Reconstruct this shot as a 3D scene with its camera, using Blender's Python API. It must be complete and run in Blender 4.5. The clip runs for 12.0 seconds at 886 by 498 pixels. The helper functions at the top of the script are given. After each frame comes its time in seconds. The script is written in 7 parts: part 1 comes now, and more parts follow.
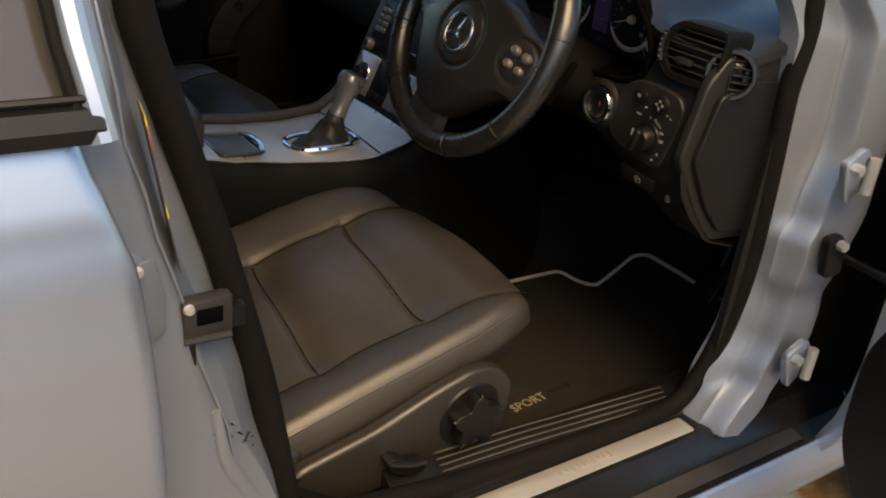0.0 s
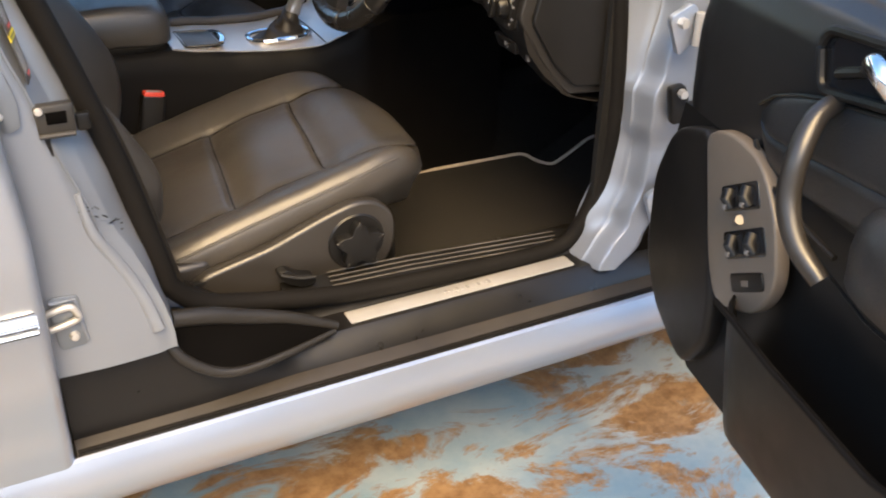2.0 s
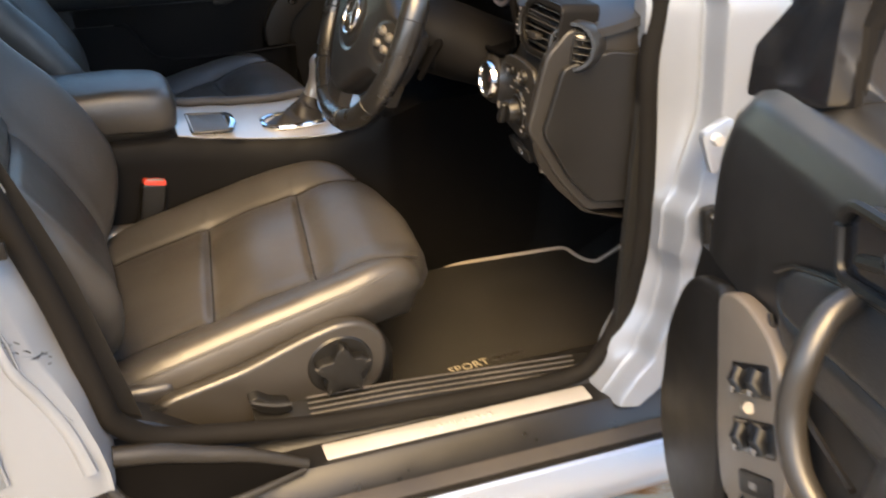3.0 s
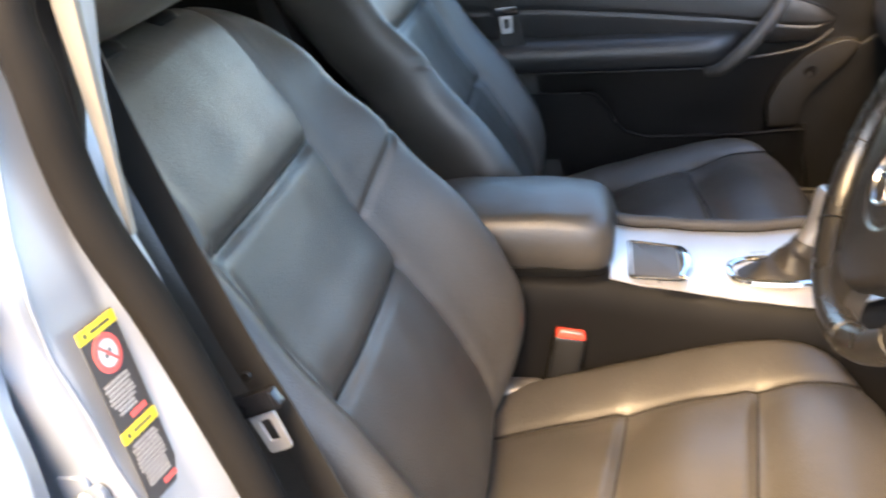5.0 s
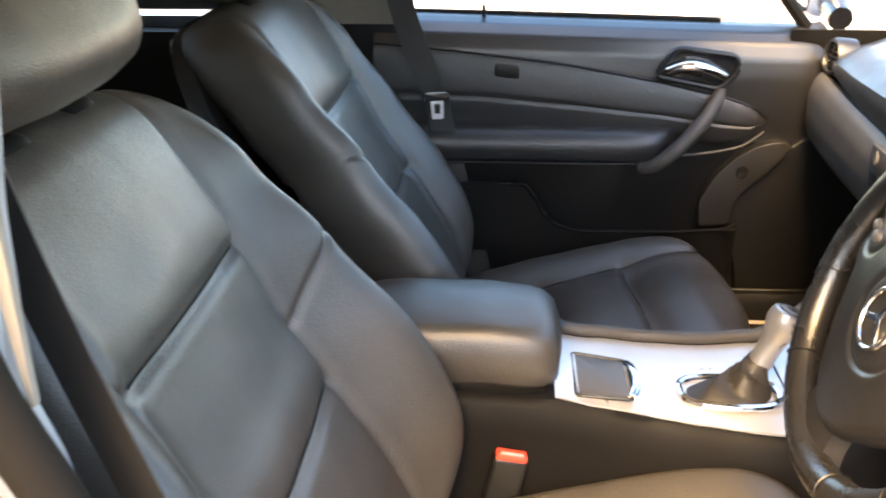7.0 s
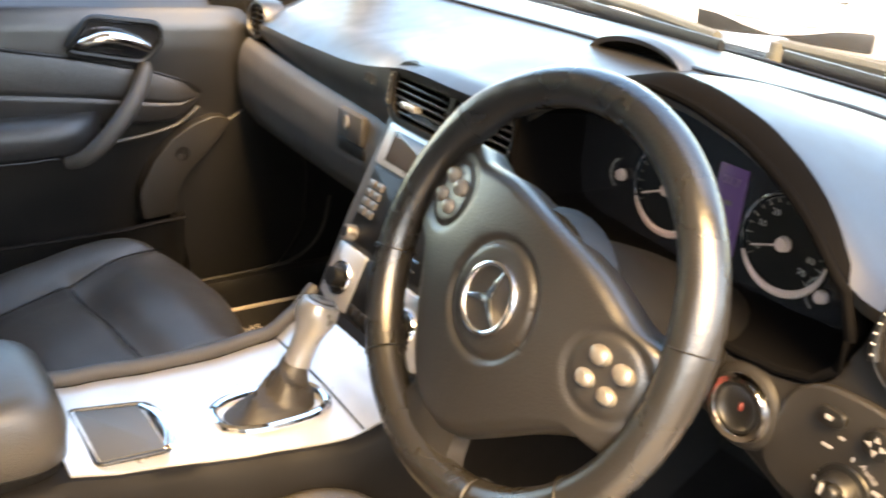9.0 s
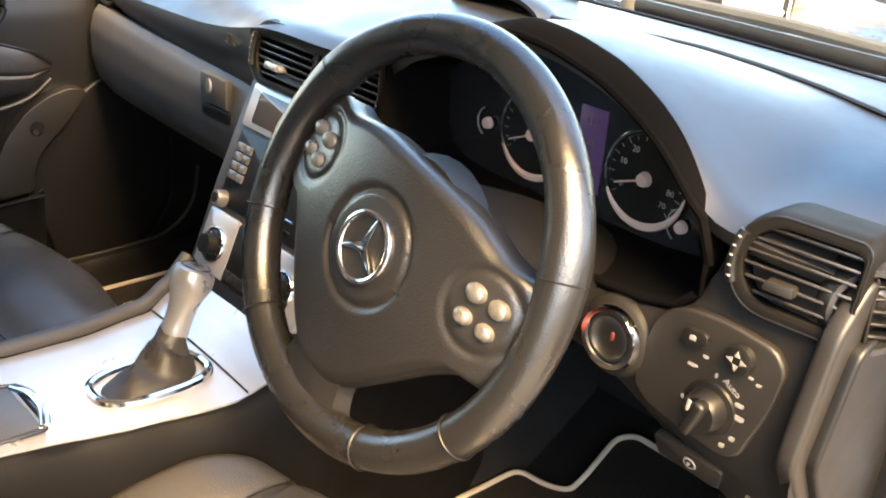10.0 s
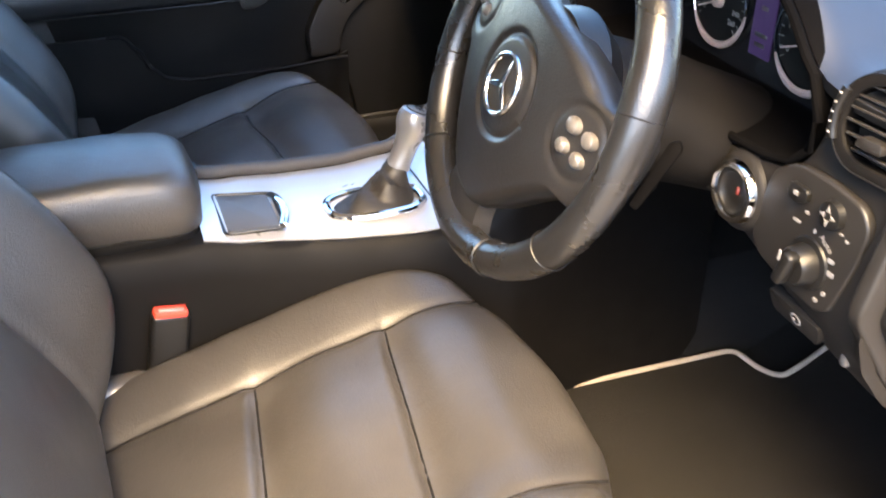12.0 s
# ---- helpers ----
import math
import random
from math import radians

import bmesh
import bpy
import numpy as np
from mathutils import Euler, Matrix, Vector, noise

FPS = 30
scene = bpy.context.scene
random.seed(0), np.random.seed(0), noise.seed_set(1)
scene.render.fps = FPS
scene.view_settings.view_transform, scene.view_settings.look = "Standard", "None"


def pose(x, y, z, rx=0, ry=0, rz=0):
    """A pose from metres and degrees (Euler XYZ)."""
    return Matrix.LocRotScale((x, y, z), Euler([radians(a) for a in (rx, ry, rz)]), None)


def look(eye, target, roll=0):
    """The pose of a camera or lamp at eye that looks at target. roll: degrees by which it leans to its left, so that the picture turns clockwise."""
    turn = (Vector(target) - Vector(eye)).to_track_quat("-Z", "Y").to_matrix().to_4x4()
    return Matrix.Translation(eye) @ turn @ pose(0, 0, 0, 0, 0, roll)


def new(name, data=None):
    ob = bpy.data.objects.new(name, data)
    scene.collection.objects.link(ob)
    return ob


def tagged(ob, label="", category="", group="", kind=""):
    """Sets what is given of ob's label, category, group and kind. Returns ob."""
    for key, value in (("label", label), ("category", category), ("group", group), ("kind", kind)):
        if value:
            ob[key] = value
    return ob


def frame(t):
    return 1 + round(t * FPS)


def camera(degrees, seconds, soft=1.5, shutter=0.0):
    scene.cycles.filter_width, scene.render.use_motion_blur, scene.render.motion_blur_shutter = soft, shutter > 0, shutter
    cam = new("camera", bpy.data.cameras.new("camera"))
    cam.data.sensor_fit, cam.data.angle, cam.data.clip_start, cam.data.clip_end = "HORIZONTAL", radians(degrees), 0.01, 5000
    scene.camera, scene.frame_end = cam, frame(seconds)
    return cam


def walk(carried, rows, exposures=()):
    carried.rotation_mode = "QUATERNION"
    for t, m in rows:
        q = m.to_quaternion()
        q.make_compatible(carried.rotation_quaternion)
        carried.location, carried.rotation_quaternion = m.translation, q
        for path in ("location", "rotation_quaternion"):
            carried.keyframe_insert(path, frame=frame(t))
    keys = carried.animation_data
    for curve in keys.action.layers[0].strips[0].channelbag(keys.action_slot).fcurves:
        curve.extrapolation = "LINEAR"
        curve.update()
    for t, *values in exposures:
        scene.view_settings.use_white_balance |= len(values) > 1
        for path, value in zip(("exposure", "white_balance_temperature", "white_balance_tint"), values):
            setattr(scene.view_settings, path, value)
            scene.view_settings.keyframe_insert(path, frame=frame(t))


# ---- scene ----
cam = camera(50.0, 12.0, soft=1.9, shutter=0.35)
PATH = [
    (0, (-0.568, -1.434, 1.26), (0.514, -0.006, 0.37), 6.6),
    (0.5, (-0.459, -1.467, 1.255), (0.465, 0.051, 0.338), 4.1),
    (1, (-0.356, -1.608, 1.283), (0.364, 0.005, 0.345), 2.1),
    (1.5, (-0.406, -1.756, 1.283), (0.334, -0.132, 0.381), 0.2),
    (2, (-0.384, -1.905, 1.267), (0.414, -0.367, 0.267), 1.0),
    (2.5, (-0.257, -1.885, 1.286), (0.535, -0.305, 0.351), 1.9),
    (2.7, (-0.183, -1.85, 1.305), (0.54, -0.24, 0.365), 1.4),
    (4.3, (-0.109, -1.359, 1.295), (0.115, 0.432, 0.436), -0.7),
    (4.5, (-0.089, -1.316, 1.296), (-0.007, 0.474, 0.407), -1.6),
    (5, (-0.024, -1.236, 1.311), (-0.387, 0.514, 0.413), -5.3),
    (5.5, (-0.032, -1.189, 1.313), (-0.605, 0.52, 0.446), -5.4),
    (6, (-0.038, -1.184, 1.328), (-0.587, 0.548, 0.493), -3.8),
    (6.5, (-0.063, -1.159, 1.33), (-0.447, 0.635, 0.535), -2.0),
    (6.7, (-0.086, -1.152, 1.331), (-0.37, 0.664, 0.543), -1.4),
    (8.3, (-0.101, -0.918, 1.248), (0.406, 0.833, 0.427), 1.8),
    (8.5, (-0.126, -0.913, 1.262), (0.543, 0.785, 0.445), 1.8),
    (9, (-0.192, -0.881, 1.262), (0.879, 0.612, 0.473), 4.9),
    (9.5, (-0.192, -0.879, 1.255), (1.03, 0.491, 0.461), 4.9),
    (10, (-0.196, -0.893, 1.25), (1.064, 0.42, 0.42), 4.6),
    (10.5, (-0.21, -0.904, 1.229), (1.014, 0.43, 0.378), 4.9),
    (11, (-0.199, -0.934, 1.236), (0.843, 0.509, 0.323), 3.9),
    (11.5, (-0.101, -1.009, 1.241), (0.604, 0.586, 0.261), -0.3),
    (12, (-0.102, -1.103, 1.254), (0.485, 0.505, 0.219), -0.3),
]
EXPOSURES = [
    (0.0, 0.66, 8700, 10), (0.5, 0.93, 8500, 10), (1.0, 1.46, 7900, 10), (1.5, 1.66, 7900, 10), (2.0, 1.68, 7850, 10), (2.7, 2.02, 8500, 10),
    (4.5, 3.16, 8500, 14), (5.5, 3.42, 9350, 13), (6.7, 3.42, 9900, 15), (8.5, 3.73, 10900, 13), (10.0, 3.45, 9500, 12), (11.0, 3.49, 9000, 12), (12.0, 3.44, 7400, 12),
]
walk(cam, [(t, look(eye, target, roll)) for t, eye, target, roll in PATH], EXPOSURES)

# ---- light: an open car yard under bright hazy sky ----
world = bpy.data.worlds.new("sky")
scene.world = world
world.use_nodes = True
wn = world.node_tree
sky = wn.nodes.new("ShaderNodeTexSky")
sky.sky_type = "NISHITA"
sky.sun_disc = False
sky.sun_elevation, sky.sun_rotation = radians(52), radians(200)
sky.air_density, sky.dust_density, sky.ozone_density = 1.0, 1.5, 1.0
haze = wn.nodes.new("ShaderNodeHueSaturation")
haze.inputs["Saturation"].default_value = 1.30
wn.links.new(sky.outputs[0], haze.inputs["Color"])
wn.links.new(haze.outputs[0], wn.nodes["Background"].inputs[0])
wn.nodes["Background"].inputs[1].default_value = 0.21
sun = new("sun", bpy.data.lights.new("sun", "SUN"))
sun.data.energy, sun.data.angle, sun.data.color = 2.4, radians(40), (1.0, 0.755, 0.40)
sun.matrix_world = look((-0.9, -2.4, 3.28), (0, 0, 0))


# ---- materials ----
def shader(name, base, rough=0.5, metal=0.0, spec=0.5, coat=0.0, sheen=0.0):
    mat = bpy.data.materials.new(name)
    mat.use_nodes = True
    b = mat.node_tree.nodes["Principled BSDF"]
    b.inputs["Base Color"].default_value = (*base, 1)
    b.inputs["Roughness"].default_value = rough
    b.inputs["Metallic"].default_value = metal
    b.inputs["Specular IOR Level"].default_value = spec
    b.inputs["Coat Weight"].default_value = coat
    b.inputs["Coat Roughness"].default_value = 0.15
    b.inputs["Sheen Weight"].default_value = sheen
    return mat, mat.node_tree, b


def texcoord(nt, scale=(1, 1, 1)):
    co = nt.nodes.new("ShaderNodeTexCoord")
    mp = nt.nodes.new("ShaderNodeMapping")
    mp.inputs["Scale"].default_value = scale
    nt.links.new(co.outputs["Object"], mp.inputs["Vector"])
    return mp.outputs["Vector"]


def noise_tex(nt, vec, scale, detail=4.0, rough=0.55, distort=0.0):
    n = nt.nodes.new("ShaderNodeTexNoise")
    n.inputs["Scale"].default_value, n.inputs["Detail"].default_value = scale, detail
    n.inputs["Roughness"].default_value, n.inputs["Distortion"].default_value = rough, distort
    nt.links.new(vec, n.inputs["Vector"])
    return n.outputs["Fac"]


def voronoi(nt, vec, scale, feature="F1"):
    n = nt.nodes.new("ShaderNodeTexVoronoi")
    n.feature = feature
    n.inputs["Scale"].default_value = scale
    nt.links.new(vec, n.inputs["Vector"])
    return n.outputs["Distance"]


def ramp(nt, fac, stops):
    r = nt.nodes.new("ShaderNodeValToRGB")
    while len(r.color_ramp.elements) < len(stops):
        r.color_ramp.elements.new(0.5)
    for e, (p, c) in zip(r.color_ramp.elements, stops):
        e.position, e.color = p, (*c, 1) if len(c) == 3 else c
    nt.links.new(fac, r.inputs["Fac"])
    return r.outputs["Color"]


def mix_col(nt, fac, a, b, mode="MIX"):
    m = nt.nodes.new("ShaderNodeMix")
    m.data_type, m.blend_type = "RGBA", mode
    if isinstance(fac, float):
        m.inputs[0].default_value = fac
    else:
        nt.links.new(fac, m.inputs[0])
    for s, v in ((6, a), (7, b)):
        if isinstance(v, tuple):
            m.inputs[s].default_value = (*v, 1)
        else:
            nt.links.new(v, m.inputs[s])
    return m.outputs[2]


def math_node(nt, op, a, b=0.0):
    m = nt.nodes.new("ShaderNodeMath")
    m.operation = op
    for s, v in ((0, a), (1, b)):
        if isinstance(v, (int, float)):
            m.inputs[s].default_value = v
        else:
            nt.links.new(v, m.inputs[s])
    return m.outputs[0]


def bump(nt, b, height, strength=0.3, dist=0.001, normal=None):
    n = nt.nodes.new("ShaderNodeBump")
    n.inputs["Strength"].default_value, n.inputs["Distance"].default_value = strength, dist
    nt.links.new(height, n.inputs["Height"])
    if normal is not None:
        nt.links.new(normal, n.inputs["Normal"])
    nt.links.new(n.outputs["Normal"], b.inputs["Normal"])
    return n.outputs["Normal"]


def plain(name, base, rough=0.5, metal=0.0, vary=0.15, grain=900.0, depth=0.0002, strength=0.25, spec=0.5, coat=0.0, smudge=0.12):
    """A moulded or painted surface: a faint cloud of tone, fine grain, uneven gloss."""
    mat, nt, b = shader(name, base, rough, metal, spec, coat)
    vec = texcoord(nt)
    cloud = noise_tex(nt, vec, 9.0, 5.0)
    low, high = tuple(c * (1 - vary) for c in base), tuple(min(1, c * (1 + vary)) for c in base)
    nt.links.new(ramp(nt, cloud, [(0.3, low), (0.7, high)]), b.inputs["Base Color"])
    gloss = noise_tex(nt, vec, 23.0, 4.0)
    nt.links.new(math_node(nt, "ADD", math_node(nt, "MULTIPLY", gloss, smudge * 2), rough - smudge), b.inputs["Roughness"])
    if depth:
        bump(nt, b, noise_tex(nt, vec, grain, 2.0), strength, depth)
    return mat


def leather(name, base, rough=0.42, spec=0.5, grain=0.28, soft=1.0):
    mat, nt, b = shader(name, base, rough, 0.0, spec)
    vec = texcoord(nt)
    cloud = noise_tex(nt, vec, 7.0, 5.0, 0.6)
    nt.links.new(ramp(nt, cloud, [(0.28, tuple(c * 0.8 for c in base)), (0.72, tuple(c * 1.25 for c in base))]), b.inputs["Base Color"])
    wear = noise_tex(nt, vec, 16.0, 4.0)
    nt.links.new(math_node(nt, "ADD", math_node(nt, "MULTIPLY", wear, 0.22), rough - 0.1), b.inputs["Roughness"])
    cells = voronoi(nt, vec, 520.0)
    first = bump(nt, b, cells, grain, 0.0006)
    second = bump(nt, b, noise_tex(nt, vec, 34.0, 4.0, 0.6), 0.18 * soft, 0.004, first)
    folds = noise_tex(nt, texcoord(nt, (1.0, 0.35, 1.0)), 70.0, 3.0, 0.6, 0.8)
    bump(nt, b, ramp(nt, folds, [(0.5, (0, 0, 0)), (0.8, (1, 1, 1))]), 0.10 * soft, 0.003, second)
    return mat


def carpet_mat(name, base, scale=700.0):
    mat, nt, b = shader(name, base, 0.95, 0.0, 0.05, 0.0, 0.05)
    vec = texcoord(nt)
    pile = noise_tex(nt, vec, scale, 3.0, 0.7)
    dirt = noise_tex(nt, vec, 11.0, 6.0, 0.65)
    col = mix_col(nt, pile, tuple(c * 0.45 for c in base), tuple(c * 1.5 for c in base))
    col = mix_col(nt, ramp(nt, dirt, [(0.45, (0, 0, 0)), (0.75, (0.5, 0.5, 0.5))]), col, tuple(c * 1.9 for c in base))
    nt.links.new(col, b.inputs["Base Color"])
    bump(nt, b, pile, 0.9, 0.003)
    return mat


def car_paint(name, base, metal=0.55, rough=0.34, coat=0.3):
    mat, nt, b = shader(name, base, rough, metal, 0.5, coat)
    vec = texcoord(nt)
    haze = noise_tex(nt, vec, 3.0, 2.0)
    col = ramp(nt, noise_tex(nt, vec, 1.3, 3.0), [(0.3, tuple(c * 0.94 for c in base)), (0.7, tuple(min(1, c * 1.04) for c in base))])
    col = mix_col(nt, ramp(nt, haze, [(0.4, (0, 0, 0)), (0.8, (0.16, 0.16, 0.16))]), col, tuple(c * 0.8 for c in base))
    nt.links.new(col, b.inputs["Base Color"])
    dust = noise_tex(nt, vec, 6.0, 2.0, 0.5)
    nt.links.new(math_node(nt, "ADD", math_node(nt, "MULTIPLY", dust, 0.14), rough - 0.07), b.inputs["Roughness"])
    return mat


def pane(name, tint, rough=0.02, alpha=0.12):
    mat, nt, b = shader(name, tint, rough, 0.0, 0.5)
    b.inputs["Alpha"].default_value = alpha
    return mat


def glow(name, col, power):
    mat, nt, b = shader(name, (0.01, 0.01, 0.012), 0.3)
    b.inputs["Emission Color"].default_value = (*col, 1)
    b.inputs["Emission Strength"].default_value = power
    return mat


def ground_mat():
    """Concrete slab with flaking blue and white paint and rust-brown stains."""
    mat, nt, b = shader("painted_concrete", (0.3, 0.3, 0.3), 0.6)
    vec = texcoord(nt)
    big = noise_tex(nt, vec, 2.3, 9.0, 0.68, 0.6)
    mid = noise_tex(nt, texcoord(nt, (1.0, 1.7, 1.0)), 3.1, 9.0, 0.7, 0.8)
    fine = noise_tex(nt, vec, 30.0, 6.0, 0.7)
    paint = ramp(nt, noise_tex(nt, vec, 1.7, 6.0, 0.6), [(0.42, (0.11, 0.19, 0.26)), (0.68, (0.30, 0.33, 0.34))])
    rust = ramp(nt, fine, [(0.3, (0.11, 0.055, 0.022)), (0.7, (0.25, 0.155, 0.08))])
    col = mix_col(nt, ramp(nt, mid, [(0.47, (0, 0, 0)), (0.53, (1, 1, 1))]), paint, rust)
    bare = ramp(nt, big, [(0.56, (0, 0, 0)), (0.60, (1, 1, 1))])
    col = mix_col(nt, bare, col, ramp(nt, fine, [(0.3, (0.07, 0.06, 0.055)), (0.7, (0.22, 0.20, 0.175))]))
    nt.links.new(col, b.inputs["Base Color"])
    nt.links.new(math_node(nt, "ADD", math_node(nt, "MULTIPLY", fine, 0.35), 0.4), b.inputs["Roughness"])
    bump(nt, b, math_node(nt, "ADD", mid, math_node(nt, "MULTIPLY", fine, 0.4)), 0.5, 0.004)
    return mat


SILVER = car_paint("silver_paint", (0.45, 0.50, 0.575), 0.8, 0.32)
# same silver paint, less glossy; the jambs' shade is put into its darker base
JAMB_SHADED = car_paint("shaded_jamb_paint", (0.27, 0.30, 0.345), 0.6, 0.44, 0.06)
WHITE_PAINT = car_paint("white_paint", (0.62, 0.63, 0.64), 0.0, 0.3)
GREY_PAINT = car_paint("grey_paint", (0.20, 0.23, 0.27))
LEATHER = leather("black_leather", (0.038, 0.0342, 0.0300), 0.38, 0.65, 0.45, 0.6)
DOOR_LEATHER = leather("door_leather", (0.017, 0.0165, 0.0165), 0.40, 0.6, 0.3)
RIM_LEATHER = leather("worn_rim_leather", (0.010, 0.0095, 0.009), 0.27, 0.7, 0.22, 0.45)
DASH = plain("dash_soft_plastic", (0.0095, 0.0093, 0.0091), 0.36, 0, 0.12, 700, 0.0004, 0.25, 0.8)
# one grey-brown plastic twice: fascia shade and glove-box light put into the base
TAUPE_SHADED = plain("shaded_dash_plastic", (0.0125, 0.0113, 0.0102), 0.52, 0, 0.12, 800, 0.0004, 0.25, 0.16)
TAUPE_LIT = plain("lit_dash_plastic", (0.050, 0.0450, 0.0400), 0.50, 0, 0.12, 800, 0.0004, 0.25, 0.4)
BLACK = plain("black_plastic", (0.007, 0.0068, 0.0066), 0.38, 0, 0.2, 800, 0.0003, 0.25, 0.3)
GLOSS_BLACK = plain("gloss_black_plastic", (0.012, 0.012, 0.013), 0.16, 0, 0.1, 0, 0, 0, 0.5, 0.3, 0.04)
SEAT_PLASTIC = plain("seat_base_plastic", (0.0125, 0.0112, 0.0098), 0.46, 0, 0.12, 800, 0.0004, 0.25, 0.45)
RUBBER = plain("door_rubber", (0.0062, 0.0055, 0.0050), 0.72, 0, 0.25, 300, 0.0005, 0.3, 0.12)
STEP = plain("sill_step_plastic", (0.008, 0.0078, 0.008), 0.32, 0, 0.2, 500, 0.0004, 0.25, 0.35)
TRIM = plain("satin_silver_trim", (0.53, 0.515, 0.50), 0.32, 0.55, 0.05, 1400, 0.0001, 0.15)
STEEL = plain("brushed_steel", (0.56, 0.545, 0.52), 0.40, 0.6, 0.08, 900, 0.0002, 0.2)
CHROME = plain("chrome", (0.82, 0.82, 0.83), 0.09, 1.0, 0.02, 0, 0, 0, 0.5, 0, 0.03)
BUTTON = plain("silver_button", (0.19, 0.177, 0.165), 0.33, 0.6, 0.08, 0, 0, 0)
LINING = plain("pale_pillar_lining", (0.17, 0.156, 0.133), 0.8, 0, 0.08, 500, 0.0006, 0.3)
# unseen roof lining; pale warm colour set to bounce light onto the seats
BOUNCE_CLOTH = plain("bounce_roof_cloth", (0.80, 0.71, 0.56), 0.9, 0, 0.08, 500, 0.0006, 0.3)
BELT = plain("belt_webbing", (0.020, 0.019, 0.018), 0.7, 0, 0.15, 1200, 0.0008, 0.5)
RED = plain("red_button_plastic", (0.62, 0.06, 0.04), 0.4, 0, 0.08, 0, 0, 0)
CARPET = carpet_mat("floor_carpet", (0.0042, 0.0040, 0.0038))
MAT = carpet_mat("mat_pile", (0.0076, 0.0061, 0.0044), 900.0)
PIPING = plain("mat_piping", (0.42, 0.36, 0.29), 0.75, 0, 0.1, 700, 0.0006, 0.5)
THREAD = plain("seam_thread", (0.045, 0.042, 0.040), 0.6, 0, 0.1, 900, 0.0003, 0.4)
MARK = plain("white_print", (0.21, 0.20, 0.19), 0.5, 0, 0.05, 0, 0, 0)
PINKISH = plain("dial_print", (0.46, 0.34, 0.29), 0.45, 0, 0.05, 0, 0, 0)
YELLOW = plain("yellow_label", (0.75, 0.58, 0.05), 0.45, 0, 0.06, 0, 0, 0)
LABEL = plain("dark_label", (0.05, 0.048, 0.048), 0.4, 0, 0.1, 0, 0, 0)
LABEL_RED = plain("red_label_print", (0.62, 0.10, 0.09), 0.45, 0, 0.08, 0, 0, 0)
SIGN_WHITE = plain("white_sign_print", (0.5, 0.49, 0.48), 0.5, 0, 0.05, 0, 0, 0)
KEY_RED = plain("dull_red_plastic", (0.13, 0.018, 0.014), 0.45, 0, 0.08, 0, 0, 0)
LABEL_GREY = plain("grey_label_print", (0.30, 0.29, 0.28), 0.5, 0, 0.05, 0, 0, 0)
GLASS = pane("clear_glass", (0.75, 0.80, 0.80), 0.01, 0.06)
DARK_GLASS = plain("tinted_glass", (0.055, 0.05, 0.048), 0.10, 0, 0.1, 0, 0, 0, 0.6, 0, 0.03)
DISPLAY = glow("violet_display", (0.16, 0.10, 0.42), 0.022)
TYRE = plain("tyre_rubber", (0.025, 0.025, 0.025), 0.7, 0, 0.2, 200, 0.001, 0.4)
TAIL = plain("tail_lamp", (0.45, 0.03, 0.03), 0.2, 0, 0.1, 0, 0, 0)
GROUND = ground_mat()
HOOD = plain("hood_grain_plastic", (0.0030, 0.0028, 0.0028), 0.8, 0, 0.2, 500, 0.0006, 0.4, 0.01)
# for unseen added walls; blue-grey so that they bounce bluish light
BOUNCE_WALL = plain("bounce_wall", (0.40, 0.45, 0.53), 0.85, 0, 0.3, 60, 0.004, 0.5, 0.2)
LID = plain("satin_grey_lid", (0.060, 0.059, 0.058), 0.40, 0.0, 0.08, 900, 0.0002, 0.2)
SWITCH_PLASTIC = plain("switch_panel_plastic", (0.15, 0.125, 0.10), 0.4, 0.2, 0.06, 900, 0.0002, 0.2)
COWL = plain("weathered_cowl_plastic", (0.055, 0.054, 0.044), 0.6, 0, 0.2, 300, 0.0006, 0.3, 0.3)
SEAT_COVER = plain("seat_side_plastic", (0.021, 0.0187, 0.0163), 0.36, 0, 0.1, 800, 0.0004, 0.25, 0.6)
LETTERING = plain("worn_mat_print", (0.2, 0.175, 0.13), 0.8, 0, 0.4, 300, 0.0003, 0.3)
RIB = plain("worn_rib_plastic", (0.075, 0.068, 0.06), 0.42, 0, 0.25, 400, 0.0005, 0.3)
LEDGE = plain("worn_step_plastic", (0.030, 0.026, 0.022), 0.42, 0, 0.25, 400, 0.0005, 0.3)
KNOB = plain("satin_knob_silver", (0.30, 0.295, 0.29), 0.30, 0.6, 0.06, 1400, 0.0001, 0.15)
BADGE = plain("badge_chrome", (0.62, 0.62, 0.63), 0.20, 1.0, 0.04, 0, 0, 0, 0.5, 0, 0.04)
STRIKER = plain("dull_striker_metal", (0.035, 0.033, 0.031), 0.45, 0.3, 0.2, 500, 0.0003, 0.3)
SLAT = plain("vent_slat_plastic", (0.020, 0.019, 0.018), 0.33, 0, 0.1, 800, 0.0002, 0.2, 0.6)
CONSOLE = plain("console_side_plastic", (0.0055, 0.0050, 0.0047), 0.58, 0, 0.12, 700, 0.0004, 0.3, 0.10)
PAD = leather("airbag_pad_grain", (0.0105, 0.0098, 0.0094), 0.34, 0.7, 0.3, 0.25)
BOOT = leather("gear_boot_leather", (0.019, 0.0157, 0.0117), 0.52, 0.5)


# ---- mesh helpers ----
V = Vector


def part(name, bm, mat, parent=None, label="", angle=38):
    """Links a bmesh as one mesh object, under a thing or a part."""
    bmesh.ops.recalc_face_normals(bm, faces=bm.faces)
    me = bpy.data.meshes.new(name)
    for f in bm.faces:
        f.smooth = True
    bm.to_mesh(me)
    bm.free()
    me.set_sharp_from_angle(angle=radians(angle))
    me.materials.append(mat)
    ob = new(name, me)
    if parent is not None:
        ob.parent = parent
    if label:
        tagged(ob, label)
    return ob


